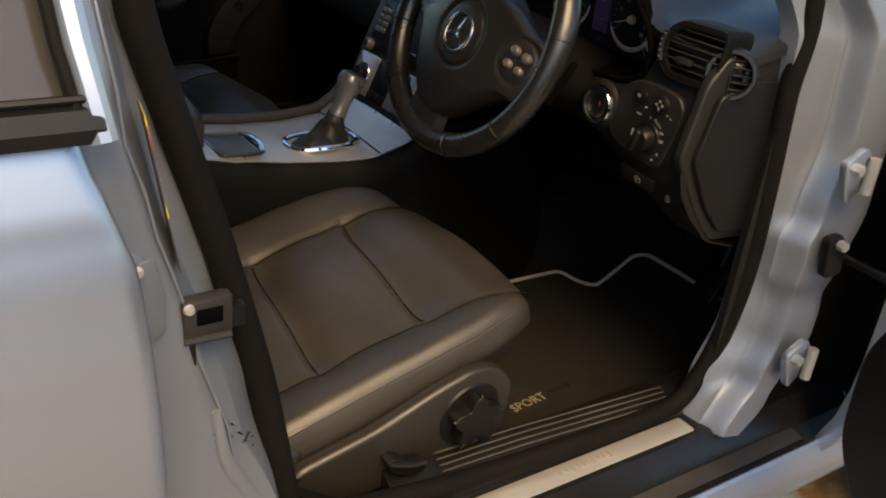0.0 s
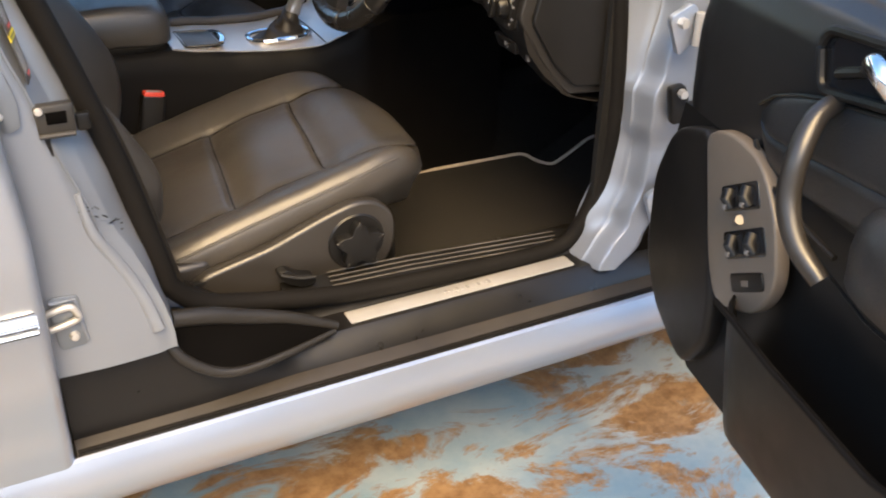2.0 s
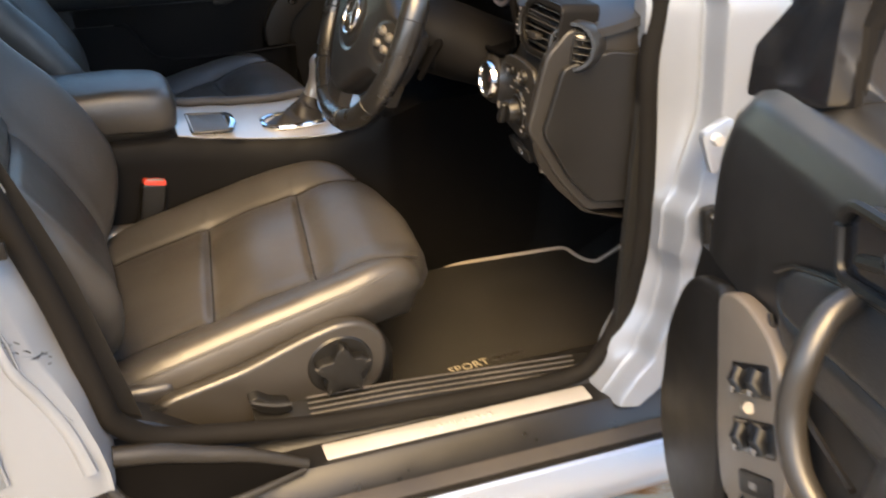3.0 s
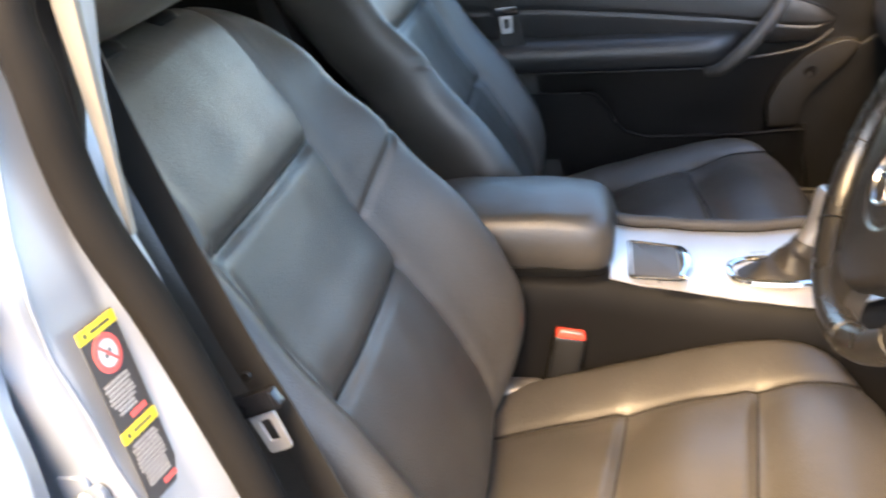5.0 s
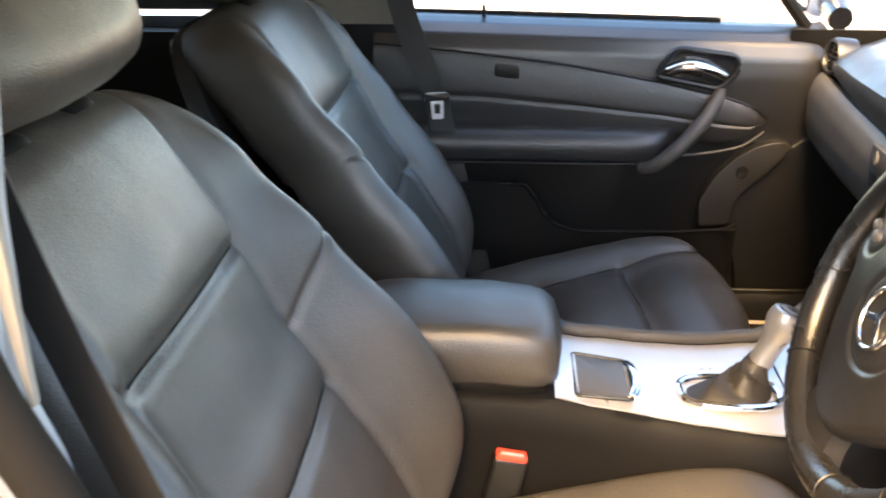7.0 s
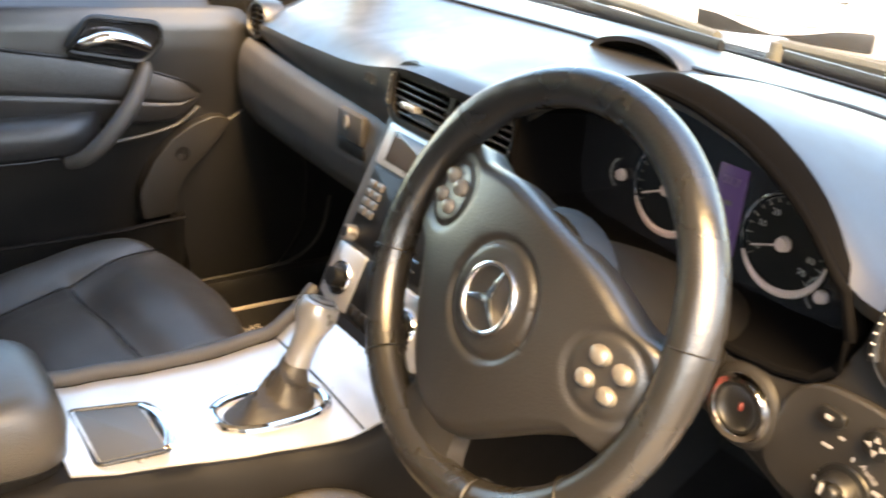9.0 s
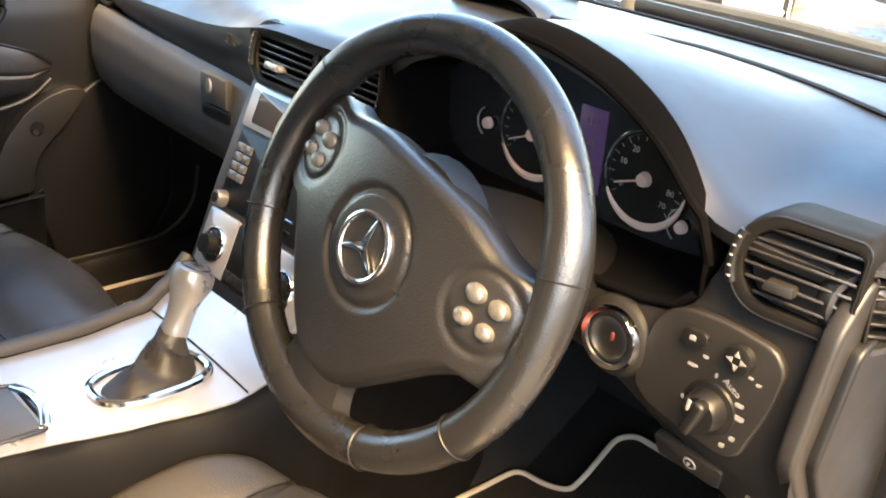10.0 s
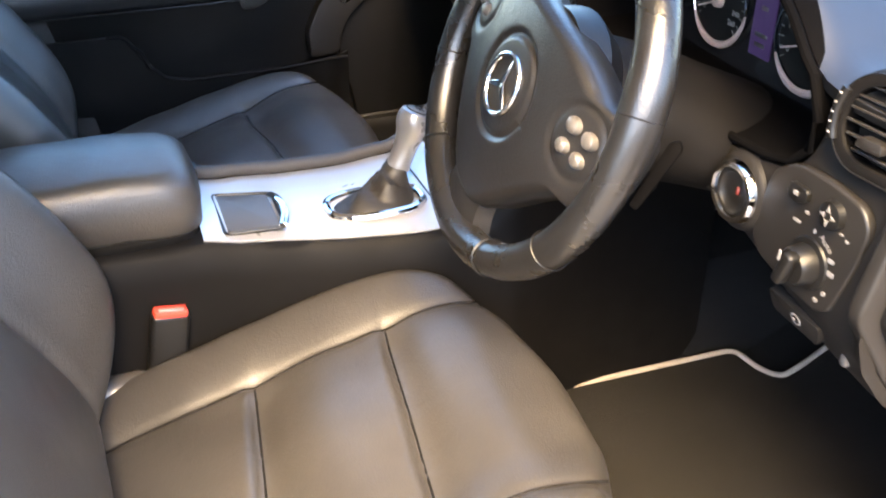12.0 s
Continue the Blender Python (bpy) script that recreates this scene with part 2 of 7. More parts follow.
def thing(name, label, category, group="", kind=""):
    ob = new(name)
    ob.empty_display_size = 0.05
    return tagged(ob, label, category, group, kind)


def quads(bm, rows, closed_u=False, closed_v=False):
    """Faces between rows of vertices of equal count."""
    n, m = len(rows), len(rows[0])
    for i in range(n if closed_u else n - 1):
        a, b = rows[i], rows[(i + 1) % n]
        for j in range(m if closed_v else m - 1):
            bm.faces.new((a[j], a[(j + 1) % m], b[(j + 1) % m], b[j]))


def slab(f, nu, nv, back):
    """A surface f(u, v) given a thickness: its back is shifted by the vector back, and the edge is closed."""
    bm = bmesh.new()
    back = V(back)
    top = [[bm.verts.new(f(i / nu, j / nv)) for j in range(nv + 1)] for i in range(nu + 1)]
    low = [[bm.verts.new(v.co + back) for v in row] for row in top]
    quads(bm, top)
    quads(bm, [r[::-1] for r in low])
    rim = lambda g: g[0] + [r[-1] for r in g[1:]] + g[-1][-2::-1] + [r[0] for r in g[-2:0:-1]]  # noqa: E731
    a, b = rim(top), rim(low)
    for i in range(len(a)):
        j = (i + 1) % len(a)
        bm.faces.new((a[i], b[i], b[j], a[j]))
    return bm


def loft(rings, cap=True, closed=True, bm=None):
    bm = bm or bmesh.new()
    rows = [[bm.verts.new(p) for p in ring] for ring in rings]
    quads(bm, rows, False, closed)
    if cap:
        bm.faces.new(rows[0][::-1])
        bm.faces.new(rows[-1])
    return bm


def tube(points, r, seg=10, closed=False, flat=1.0, bm=None, up=(0, 0, 1)):
    """A round bar along points; r is one radius or one for each point; flat squeezes it across up."""
    bm = bm or bmesh.new()
    pts = [V(p) for p in points]
    n = len(pts)
    rings = []
    for i, p in enumerate(pts):
        a = pts[(i - 1) % n] if closed or i else p
        b = pts[(i + 1) % n] if closed or i < n - 1 else p
        t = (b - a).normalized()
        s = t.cross(V(up))
        s = s.normalized() if s.length > 1e-4 else t.orthogonal().normalized()
        w = s.cross(t)
        rad = r[i] if isinstance(r, (list, tuple)) else r
        rings.append([bm.verts.new(p + rad * (math.cos(k) * s + flat * math.sin(k) * w)) for k in (2 * math.pi * q / seg for q in range(seg))])
    quads(bm, rings, closed, True)
    if not closed:
        bm.faces.new(rings[0][::-1])
        bm.faces.new(rings[-1])
    return bm


def smooth_path(points, n=6, closed=False):
    """Catmull-Rom points through the given ones."""
    P = [V(p) for p in points]
    out, m = [], len(P)
    for i in range(m if closed else m - 1):
        g = lambda k: P[k % m] if closed else P[max(0, min(m - 1, k))]  # noqa: E731
        a, b, c, d = g(i - 1), g(i), g(i + 1), g(i + 2)
        for k in range(n):
            t = k / n
            out.append(0.5 * (2 * b + (c - a) * t + (2 * a - 5 * b + 4 * c - d) * t * t + (3 * b - a - 3 * c + d) * t**3))
    if not closed:
        out.append(P[-1])
    return out


def bevelled(bm, r, seg=2, sharp=25):
    if r > 0:
        bm.normal_update()
        edges = [e for e in bm.edges if len(e.link_faces) == 2 and e.calc_face_angle(0) > radians(sharp)]
        bmesh.ops.bevel(bm, geom=edges, offset=r, segments=seg, profile=0.5, affect="EDGES", clamp_overlap=True)
    return bm


def box(size, at=(0, 0, 0), r=0.003, seg=2, m=None):
    bm = bmesh.new()
    bmesh.ops.create_cube(bm, size=1)
    bmesh.ops.scale(bm, vec=V(size), verts=bm.verts)
    bevelled(bm, min(r, min(size) * 0.45), seg)
    bmesh.ops.translate(bm, vec=V(at), verts=bm.verts)
    if m is not None:
        bmesh.ops.transform(bm, matrix=m, verts=bm.verts)
    return bm


def prism(poly, depth, r=0.003, m=None, seg=2):
    """A polygon in x, y given a thickness from z = 0 to depth, its edges rounded."""
    bm = bmesh.new()
    low = [bm.verts.new((x, y, 0)) for x, y in poly]
    top = [bm.verts.new((x, y, depth)) for x, y in poly]
    bm.faces.new(low[::-1])
    bm.faces.new(top)
    for i in range(len(poly)):
        j = (i + 1) % len(poly)
        bm.faces.new((low[i], low[j], top[j], top[i]))
    bevelled(bm, r, seg)
    if m is not None:
        bmesh.ops.transform(bm, matrix=m, verts=bm.verts)
    return bm


def lathe(profile, seg=28, m=None, bm=None):
    """Turns a profile of (radius, height) about z."""
    bm = bm or bmesh.new()
    rings = []
    for r, z in profile:
        if r < 1e-6:
            rings.append([bm.verts.new((0, 0, z))] * seg)
        else:
            rings.append([bm.verts.new((r * math.cos(2 * math.pi * k / seg), r * math.sin(2 * math.pi * k / seg), z)) for k in range(seg)])
    for a, b in zip(rings, rings[1:]):
        for k in range(seg):
            q = [a[k], a[(k + 1) % seg], b[(k + 1) % seg], b[k]]
            q = list(dict.fromkeys(q))
            if len(q) > 2:
                bm.faces.new(q)
    if m is not None:
        bmesh.ops.transform(bm, matrix=m, verts=bm.verts)
    return bm


def frame_m(origin, xaxis, zaxis):
    """The matrix of a local frame: z along zaxis, x as near xaxis as may be."""
    z = V(zaxis).normalized()
    x = V(xaxis)
    x = (x - x.dot(z) * z).normalized()
    y = z.cross(x)
    m = Matrix((x, y, z)).transposed().to_4x4()
    m.translation = V(origin)
    return m


def round_poly(poly, r=0.01, n=4):
    """Rounds the corners of a polygon."""
    out, m = [], len(poly)
    for i in range(m):
        p, a, b = V((*poly[i], 0)), V((*poly[i - 1], 0)), V((*poly[(i + 1) % m], 0))
        d1, d2 = a - p, b - p
        k = min(r, d1.length * 0.45, d2.length * 0.45)
        s, e = p + d1.normalized() * k, p + d2.normalized() * k
        for j in range(n + 1):
            t = j / n
            q = (1 - t) ** 2 * s + 2 * t * (1 - t) * p + t * t * e
            out.append((q.x, q.y))
    return out


def lerp_table(table, x):
    """Linear reading of a table of (x, value)."""
    if x <= table[0][0]:
        return table[0][1]
    for (a, va), (b, vb) in zip(table, table[1:]):
        if x <= b:
            return va + (vb - va) * (x - a) / (b - a)
    return table[-1][1]


def ease_table(table, x):
    """Smooth reading of a table of (x, value)."""
    if x <= table[0][0]:
        return table[0][1]
    for (a, va), (b, vb) in zip(table, table[1:]):
        if x <= b:
            t = (x - a) / (b - a)
            return va + (vb - va) * t * t * (3 - 2 * t)
    return table[-1][1]


def soft_table(table, x, w=0.014):
    """A table read with its corners rounded off."""
    return sum(lerp_table(table, x + w * k / 3) for k in range(-3, 4)) / 7


def step_up(d, w):
    """A smooth step from 0 to 1 about d = 0."""
    return 1 / (1 + math.exp(max(-60.0, min(60.0, -d / w))))


def gauss(d, w):
    return math.exp(-((d / w) ** 2))


def pillow(outline, top, n=60, m=60, roll=0.05, width=0.2, skirt=0.05, place=lambda x, y, z: (x, y, z), tuck=0.97):
    """A padded form: top(X, Y) over an outline, rolled off at its edge, with a skirt and a closed underside.
    outline(s, t) takes the square -1..1 to the plan."""
    bm = bmesh.new()
    rows, edge = [], {}
    for i in range(n + 1):
        row = []
        for j in range(m + 1):
            s, t = 2 * i / n - 1, 2 * j / m - 1
            x, y = outline(s, t)
            r = max(abs(s), abs(t))
            q = max(0.0, (r - (1 - width)) / width)
            z = top(x, y) - roll * (1 - math.sqrt(max(0.0, 1 - q * q)))
            row.append(bm.verts.new(place(x, y, z)))
            if r > 0.9999:
                edge[(i, j)] = (x, y, z)
        rows.append(row)
    quads(bm, rows)
    ring = [(i, 0) for i in range(n)] + [(n, j) for j in range(m)] + [(i, m) for i in range(n, 0, -1)] + [(0, j) for j in range(m, 0, -1)]
    cx = sum(edge[k][0] for k in ring) / len(ring)
    cy = sum(edge[k][1] for k in ring) / len(ring)
    prev = [rows[i][j] for i, j in ring]
    for f, sc in ((0.3, 0.5 + 0.5 * tuck), (0.85, tuck), (1.0, tuck * 0.95)):
        nxt = []
        for k in ring:
            x, y, z = edge[k]
            nxt.append(bm.verts.new(place(cx + (x - cx) * sc, cy + (y - cy) * sc, z - skirt * f)))
        for a in range(len(ring)):
            b = (a + 1) % len(ring)
            bm.faces.new((prev[a], nxt[a], nxt[b], prev[b]))
        prev = nxt
    bm.faces.new(prev)
    return bm


def squircle(s, t, p=4.0):
    """Takes the square to a superellipse, radius kept along rays."""
    r = max(abs(s), abs(t))
    if r < 1e-9:
        return 0.0, 0.0
    c = (abs(s / r) ** p + abs(t / r) ** p) ** (1 / p)
    return s / c, t / c


def words(text, size, m, mat, parent, name="lettering", depth=0.0006, align="CENTER"):
    """Raised lettering in the built-in font, turned into a mesh."""
    cu = bpy.data.curves.new(name, "FONT")
    cu.body, cu.size, cu.extrude, cu.align_x, cu.align_y, cu.resolution_u = text, size, depth, align, "CENTER", 2
    tmp = new(name + "_curve", cu)
    me = bpy.data.meshes.new_from_object(tmp)
    bpy.data.objects.remove(tmp)
    bpy.data.curves.remove(cu)
    me.transform(m)
    me.materials.clear()
    me.materials.append(mat)
    ob = new(name, me)
    if parent is not None:
        ob.parent = parent
    return ob


# ==== the setting ====
def ground():
    bm = bmesh.new()
    s = 120.0
    bm.faces.new([bm.verts.new(p) for p in ((-s, -s, 0), (s, -s, 0), (s, s, 0), (-s, s, 0))])
    tagged(part("ground", bm, GROUND), "concrete yard with flaking blue and white paint and rust stains", "ground", kind="structure")


ground()


def bounce_walls():
    """Unseen plain walls added to close the yard and bounce bluish light at the car."""
    w = part("unseen_wall_south", box((34.0, 0.3, 2.8), (0, -9.2, 1.4), 0.02, 1), BOUNCE_WALL)
    tagged(w, "unseen blue-grey wall added behind the open door to bounce light", "wall", kind="structure")
    w = part("unseen_wall_west", box((0.3, 16.0, 2.0), (-9.0, -1.1, 1.0), 0.02, 1), BOUNCE_WALL)
    tagged(w, "unseen blue-grey wall added behind the car to bounce light", "wall", kind="structure")


bounce_walls()

# ==== the car's body shell ====
body = thing("car_body", "pale silver car body with open driver doorway", "car body")

SEAL_B = [(1.32, -0.352), (1.23, -0.365), (1.165, -0.363), (1.085, -0.355), (1.0, -0.335), (0.9, -0.303), (0.86, -0.291), (0.728, -0.255), (0.59, -0.227), (0.5, -0.215), (0.4, -0.21)]
SEAL_B_UP = SEAL_B[::-1]


def doorway():
    # outer sill, painted
    prof = [(-0.797, 0.352), (-0.803, 0.349), (-0.808, 0.338), (-0.818, 0.315), (-0.818, 0.29), (-0.808, 0.268), (-0.79, 0.255), (-0.70, 0.245), (-0.70, 0.30)]
    xs = [-1.4, -0.9, -0.4, -0.1, 0.2, 0.45, 0.7, 0.85]
    part("sill_panel", loft([[(x, y, z) for y, z in prof] for x in xs], True, True), SILVER, body)

    # step cover of dark plastic, rising towards the centre pillar
    def section(x):
        k = max(0.0, min(1.0, (-0.03 - x) / 0.17))
        k = k * k * (3 - 2 * k)
        zt = 0.399 + 0.085 * k
        return [(-0.60, zt + 0.01), (-0.668, zt + 0.018), (-0.686, zt + 0.003), (-0.731, zt), (-0.742 - 0.025 * k, zt - 0.008), (-0.752 - 0.018 * k, zt - 0.022 - 0.02 * k),
                (-0.758 - 0.013 * k, 0.370 + 0.012 * k), (-0.762 - 0.010 * k, 0.362), (-0.786, 0.356), (-0.7935, 0.352), (-0.795, 0.345), (-0.795, 0.30), (-0.60, 0.30)]
    xs = [-0.372 + i * (1.222 / 50) for i in range(51)]
    part("sill_cover", loft([[(x, y, z) for y, z in section(x)] for x in xs], True, True), STEP, body, "dark moulded plastic step cover", 28)
    def ledge(x):
        return [(y - 0.0005, z + 0.0022) for y, z in section(x)[7:10]]
    part("sill_ledge", slab(lambda u, v: (lambda x, q: (x, *q))(-0.372 + 1.068 * u, [a + (b - a) * (2 * v - min(1, int(2 * v))) for a, b in zip(ledge(-0.372 + 1.068 * u)[min(1, int(2 * v))], ledge(-0.372 + 1.068 * u)[min(1, int(2 * v)) + 1])]), 40, 2, (0, 0.001, -0.002)), LEDGE, body, "worn lighter edge of the step")
    part("sill_seal", tube([(x, -0.7925, 0.3575) for x in (-0.37, 0.0, 0.3, 0.69)], 0.0035, 8), RUBBER, body)
    # moulded gusset at the foot of the centre pillar: two rounded ridges round a dark hollow
    ridge = smooth_path([(-0.214, -0.752, 0.510), (-0.16, -0.747, 0.497), (-0.107, -0.744, 0.478), (-0.04, -0.742, 0.455), (0.035, -0.741, 0.418)], 6)
    brow = smooth_path([(-0.226, -0.757, 0.500), (-0.222, -0.768, 0.478), (-0.205, -0.778, 0.452), (-0.165, -0.785, 0.424), (-0.12, -0.784, 0.414), (-0.05, -0.770, 0.413), (0.03, -0.745, 0.412)], 6)
    g = part("gusset", tube(ridge, [0.014 - 0.007 * (k / (len(ridge) - 1)) ** 2 for k in range(len(ridge))], 14), SEAT_PLASTIC, body, "moulded gusset with two rounded ridges")
    part("lower_ridge", tube(brow, [0.009 - 0.004 * (k / (len(brow) - 1)) ** 2 for k in range(len(brow))], 12), SEAT_PLASTIC, g)
    pick = lambda path, t: path[min(len(path) - 1, int(t * (len(path) - 1) + 0.5))]  # noqa: E731
    # hollow's shade is a near-black sheet; the ridges' light is in their paler plastic
    part("hollow_shade", slab(lambda u, v: tuple(V(pick(ridge, u)).lerp(V(pick(brow, u)), v) + V((0, -0.003 * math.sin(math.pi * v), 0.002 * math.sin(math.pi * v)))), 24, 6, (0, 0.003, -0.002)), HOOD, g)
    # stainless plate with an engraved line of script
    pl = part("scuff_plate", prism(round_poly([(0.066, -0.7245), (0.493, -0.7245), (0.493, -0.6905), (0.066, -0.6905)], 0.004), 0.0022, 0.0007, Matrix.Translation((0, 0, 0.4005))), STEEL, body, "brushed steel scuff plate with faint engraving")
    x = 0.232
    for i, w in enumerate((9, 6, 5, 7, 6, 5, 8, 5, 6, 7)):
        part("engraved_mark", box((w * 0.0011, 0.009 if i % 3 else 0.012, 0.0006), (x, -0.708, 0.4031), 0.0002), LABEL_GREY if i % 2 else TRIM, pl)
        x += w * 0.0011 + 0.0034
    # grooved tread inside the seal
    t = part("tread_strip", loft([[(x, -0.628, z0 - 0.004), (x, -0.630, z0 + 0.0125), (x, -0.634, z0 + 0.0125), (x, -0.668, z0 - 0.004), (x, -0.668, z0 - 0.018), (x, -0.628, z0 - 0.02)] for x, z0 in ((-0.02, 0.440), (0.2, 0.432), (0.53, 0.408))], True, True), BLACK, body, "grooved plastic tread strip")
    for k in range(4):
        y = -0.637 - 0.008 * k
        part("tread_rib", tube([(0.06, y, 0.4515 - 0.0041 * k), (0.2, y, 0.4460 - 0.0041 * k), (0.5, y, 0.4240 - 0.0041 * k)], 0.0013, 6), RIB, t)

    # centre pillar skin
    rear = [(0.40, -0.372), (0.55, -0.372), (0.64, -0.376), (0.83, -0.388), (1.03, -0.402), (1.12, -0.395), (1.32, -0.372)]

    CREASE = [(0.487, -0.218), (0.55, -0.225), (0.68, -0.288), (0.844, -0.328), (0.92, -0.352), (1.02, -0.376), (1.12, -0.386), (1.33, -0.375)]

    def bp(u, v):
        z = 0.487 + v * (1.33 - 0.487)
        xr, xs_ = lerp_table(rear, z) - 0.02, ease_table(SEAL_B_UP, z) + 0.006
        flare = gauss(z - 0.487, 0.11)
        deep = ease_table([(0.50, 0.004), (0.62, 0.009), (0.76, 0.014), (0.88, 0.034), (0.96, 0.040), (1.33, 0.040)], z)
        xc = min(lerp_table(CREASE, z), xs_ - 0.012)
        if u < 0.5:
            w = u / 0.5
            x, y = xr + (xc - xr) * w, -0.792 + 0.004 * w - 0.004 * gauss(w - 0.5, 0.3) + 0.008 * max(0.0, (w - 0.85) / 0.15) ** 2
        else:
            w = (u - 0.5) / 0.5
            wall = min(0.018, 0.45 * (xs_ - xc))
            if w < 0.5:
                x, y = xc + wall * 2 * w, -0.783 + 2 * deep * w * min(1, wall / 0.018)
            else:
                x, y = xc + wall + (xs_ - xc - wall) * (2 * w - 1), -0.783 + deep * min(1, wall / 0.018)
                y += (-0.728 - y) * (2 * w - 1)
        y -= 0.008 * flare * u
        if z > 1.05:
            y += (z - 1.05) * 0.32
        return (x, y, z)
    bead = [(ease_table(CREASE, z), -0.786 + max(0.0, z - 1.05) * 0.32, z) for z in [0.60 + 0.04 * k for k in range(18)]]
    part("pillar_bead", tube(bead, 0.0013, 8), JAMB_SHADED, body)
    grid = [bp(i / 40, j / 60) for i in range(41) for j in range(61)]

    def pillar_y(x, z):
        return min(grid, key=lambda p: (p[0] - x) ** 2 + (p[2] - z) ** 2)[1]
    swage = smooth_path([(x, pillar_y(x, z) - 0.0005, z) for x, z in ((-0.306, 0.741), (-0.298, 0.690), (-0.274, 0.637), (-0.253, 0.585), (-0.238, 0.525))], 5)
    part("pillar_swage", tube(swage, [0.0035 + 0.003 * k / (len(swage) - 1) for k in range(len(swage))], 10, flat=1.6), JAMB_SHADED, body)
    part("centre_pillar", slab(bp, 44, 60, (0, 0.02, 0)), JAMB_SHADED, body, "silver centre pillar")
    # hinge pillar skin ahead of the doorway
    inner = [(0.36, 0.505), (0.39, 0.517), (0.45, 0.545), (0.56, 0.582), (0.66, 0.592), (0.83, 0.578), (1.0, 0.552), (1.12, 0.50)]

    HINGE_CREASE = [(0.36, 0.505), (0.41, 0.515), (0.48, 0.568), (0.55, 0.590), (0.61, 0.596), (0.66, 0.584), (0.70, 0.580), (0.75, 0.602), (0.86, 0.622), (1.0, 0.612), (1.1, 0.56)]

    def hp(u, v):
        z = 0.394 + v * 0.708
        x0 = ease_table(inner, z) - 0.012
        xc = max(x0 + 0.006, ease_table(HINGE_CREASE, z))
        x1 = max(xc + 0.02, ease_table([(0.36, 0.530), (0.44, 0.610), (0.55, 0.677), (0.66, 0.685), (0.76, 0.72), (1.1, 0.72)], z))
        if u < 0.4:
            w = u / 0.4
            x, y = x0 + (xc - x0) * w, -0.688 - 0.026 * w - 0.003 * gauss(w - 0.9, 0.12)
        elif u < 0.66:
            w = (u - 0.4) / 0.26
            x, y = xc + 0.017 * w, -0.714 - 0.038 * (w * w * (3 - 2 * w))
        else:
            w = (u - 0.66) / 0.34
            x, y = xc + 0.017 + (x1 - xc - 0.017) * w, -0.752 - 0.010 * w + 0.006 * gauss(w - 1, 0.12)
        y += 0.006 * gauss(z - 0.615, 0.02) * (u > 0.4) - 0.004 * gauss(z - 0.70, 0.05) * (u > 0.6)
        if z > 1.0:
            y += (z - 1.0) * 0.3
        return (x, y, z)
    part("hinge_pillar", slab(hp, 50, 64, (0.0, 0.03, 0)), JAMB_SHADED, body, "silver hinge pillar")
    # rubber seal round the doorway
    loop = [(x + 0.013 - 0.008 * min(1.0, max(0.0, (z - 1.0) / 0.1)), -0.737 - 0.008 * min(1.0, max(0.0, (z - 1.0) / 0.1)), z) for z, x in SEAL_B[1:9]]
    loop[0] = (-0.364, -0.735, 1.23)
    loop += [(-0.205, -0.735, 0.553), (-0.165, -0.722, 0.507), (-0.10, -0.705, 0.478), (0.02, -0.688, 0.444), (0.15, -0.679, 0.424), (0.35, -0.676, 0.413), (0.485, -0.672, 0.411), (0.535, -0.674, 0.45), (0.565, -0.68, 0.54), (0.575, -0.684, 0.65), (0.568, -0.684, 0.78), (0.555, -0.684, 0.92), (0.56, -0.684, 1.02), (0.53, -0.675, 1.13), (0.40, -0.655, 1.215), (0.20, -0.63, 1.305), (-0.02, -0.61, 1.345), (-0.2, -0.61, 1.36), (-0.33, -0.668, 1.32)]
    part("door_seal", tube(smooth_path(loop, 9, True), 0.0150, 14, True, up=(0, 1, 0)), RUBBER, body, "black rubber seal round the doorway")
    # upright metal fittings
    s = part("striker", box((0.044, 0.016, 0.038), (-0.313, -0.783, 0.840), 0.004, 2), STRIKER, body, "dull metal door striker with a square hole")
    # the hole's shade is a near-black box set on the plate
    part("striker_hole_shade", box((0.023, 0.004, 0.015), (-0.312, -0.7905, 0.843), 0.0015), HOOD, s)
    part("striker_lip", tube([(-0.334, -0.790, 0.822), (-0.294, -0.792, 0.822)], 0.0035, 8), STRIKER, s)
    part("striker_clip", box((0.016, 0.012, 0.022), (-0.282, -0.772, 0.828), 0.003), BLACK, s)
    part("striker_foot", box((0.010, 0.008, 0.030), (-0.327, -0.784, 0.806), 0.003), BLACK, s)
    part("striker_bolt", lathe([(0.0, 0.004), (0.004, 0.0035), (0.005, 0.0)], 10, frame_m((-0.330, -0.791, 0.853), (1, 0, 0), (0, -1, 0))), STEEL, s)
    rnd = random.Random(9)
    for i in range(26):
        t = i / 25
        x, z = -0.304 + 0.052 * t + rnd.uniform(-0.005, 0.005), 0.722 - 0.050 * t + rnd.uniform(-0.007, 0.007)
        y = pillar_y(x, z) - 0.0006
        a = rnd.uniform(-1.0, -0.1)
        d = rnd.uniform(0.002, 0.007)
        ends = [(x - d * math.cos(a), z - d * math.sin(a)), (x + d * math.cos(a), z + d * math.sin(a))]
        part("scuff", tube([(p, pillar_y(p, q) - 0.0006, q) for p, q in ends], rnd.uniform(0.0004, 0.0010), 5), STEP if i % 3 else GREY_PAINT, body)
    for z in (0.828, 0.520):
        h = part("door_hinge", prism(round_poly([(-0.03, -0.035), (0.035, -0.02), (0.03, 0.03), (-0.02, 0.035)], 0.012), 0.012, 0.004, frame_m((0.622, -0.768, z), (1, 0, 0.6), (0, -1, 0))), SILVER, body, "silver painted door hinge")
        part("hinge_pin", tube([(0.640, -0.788, z - 0.026), (0.640, -0.788, z + 0.026)], 0.008, 10), STEEL, h)
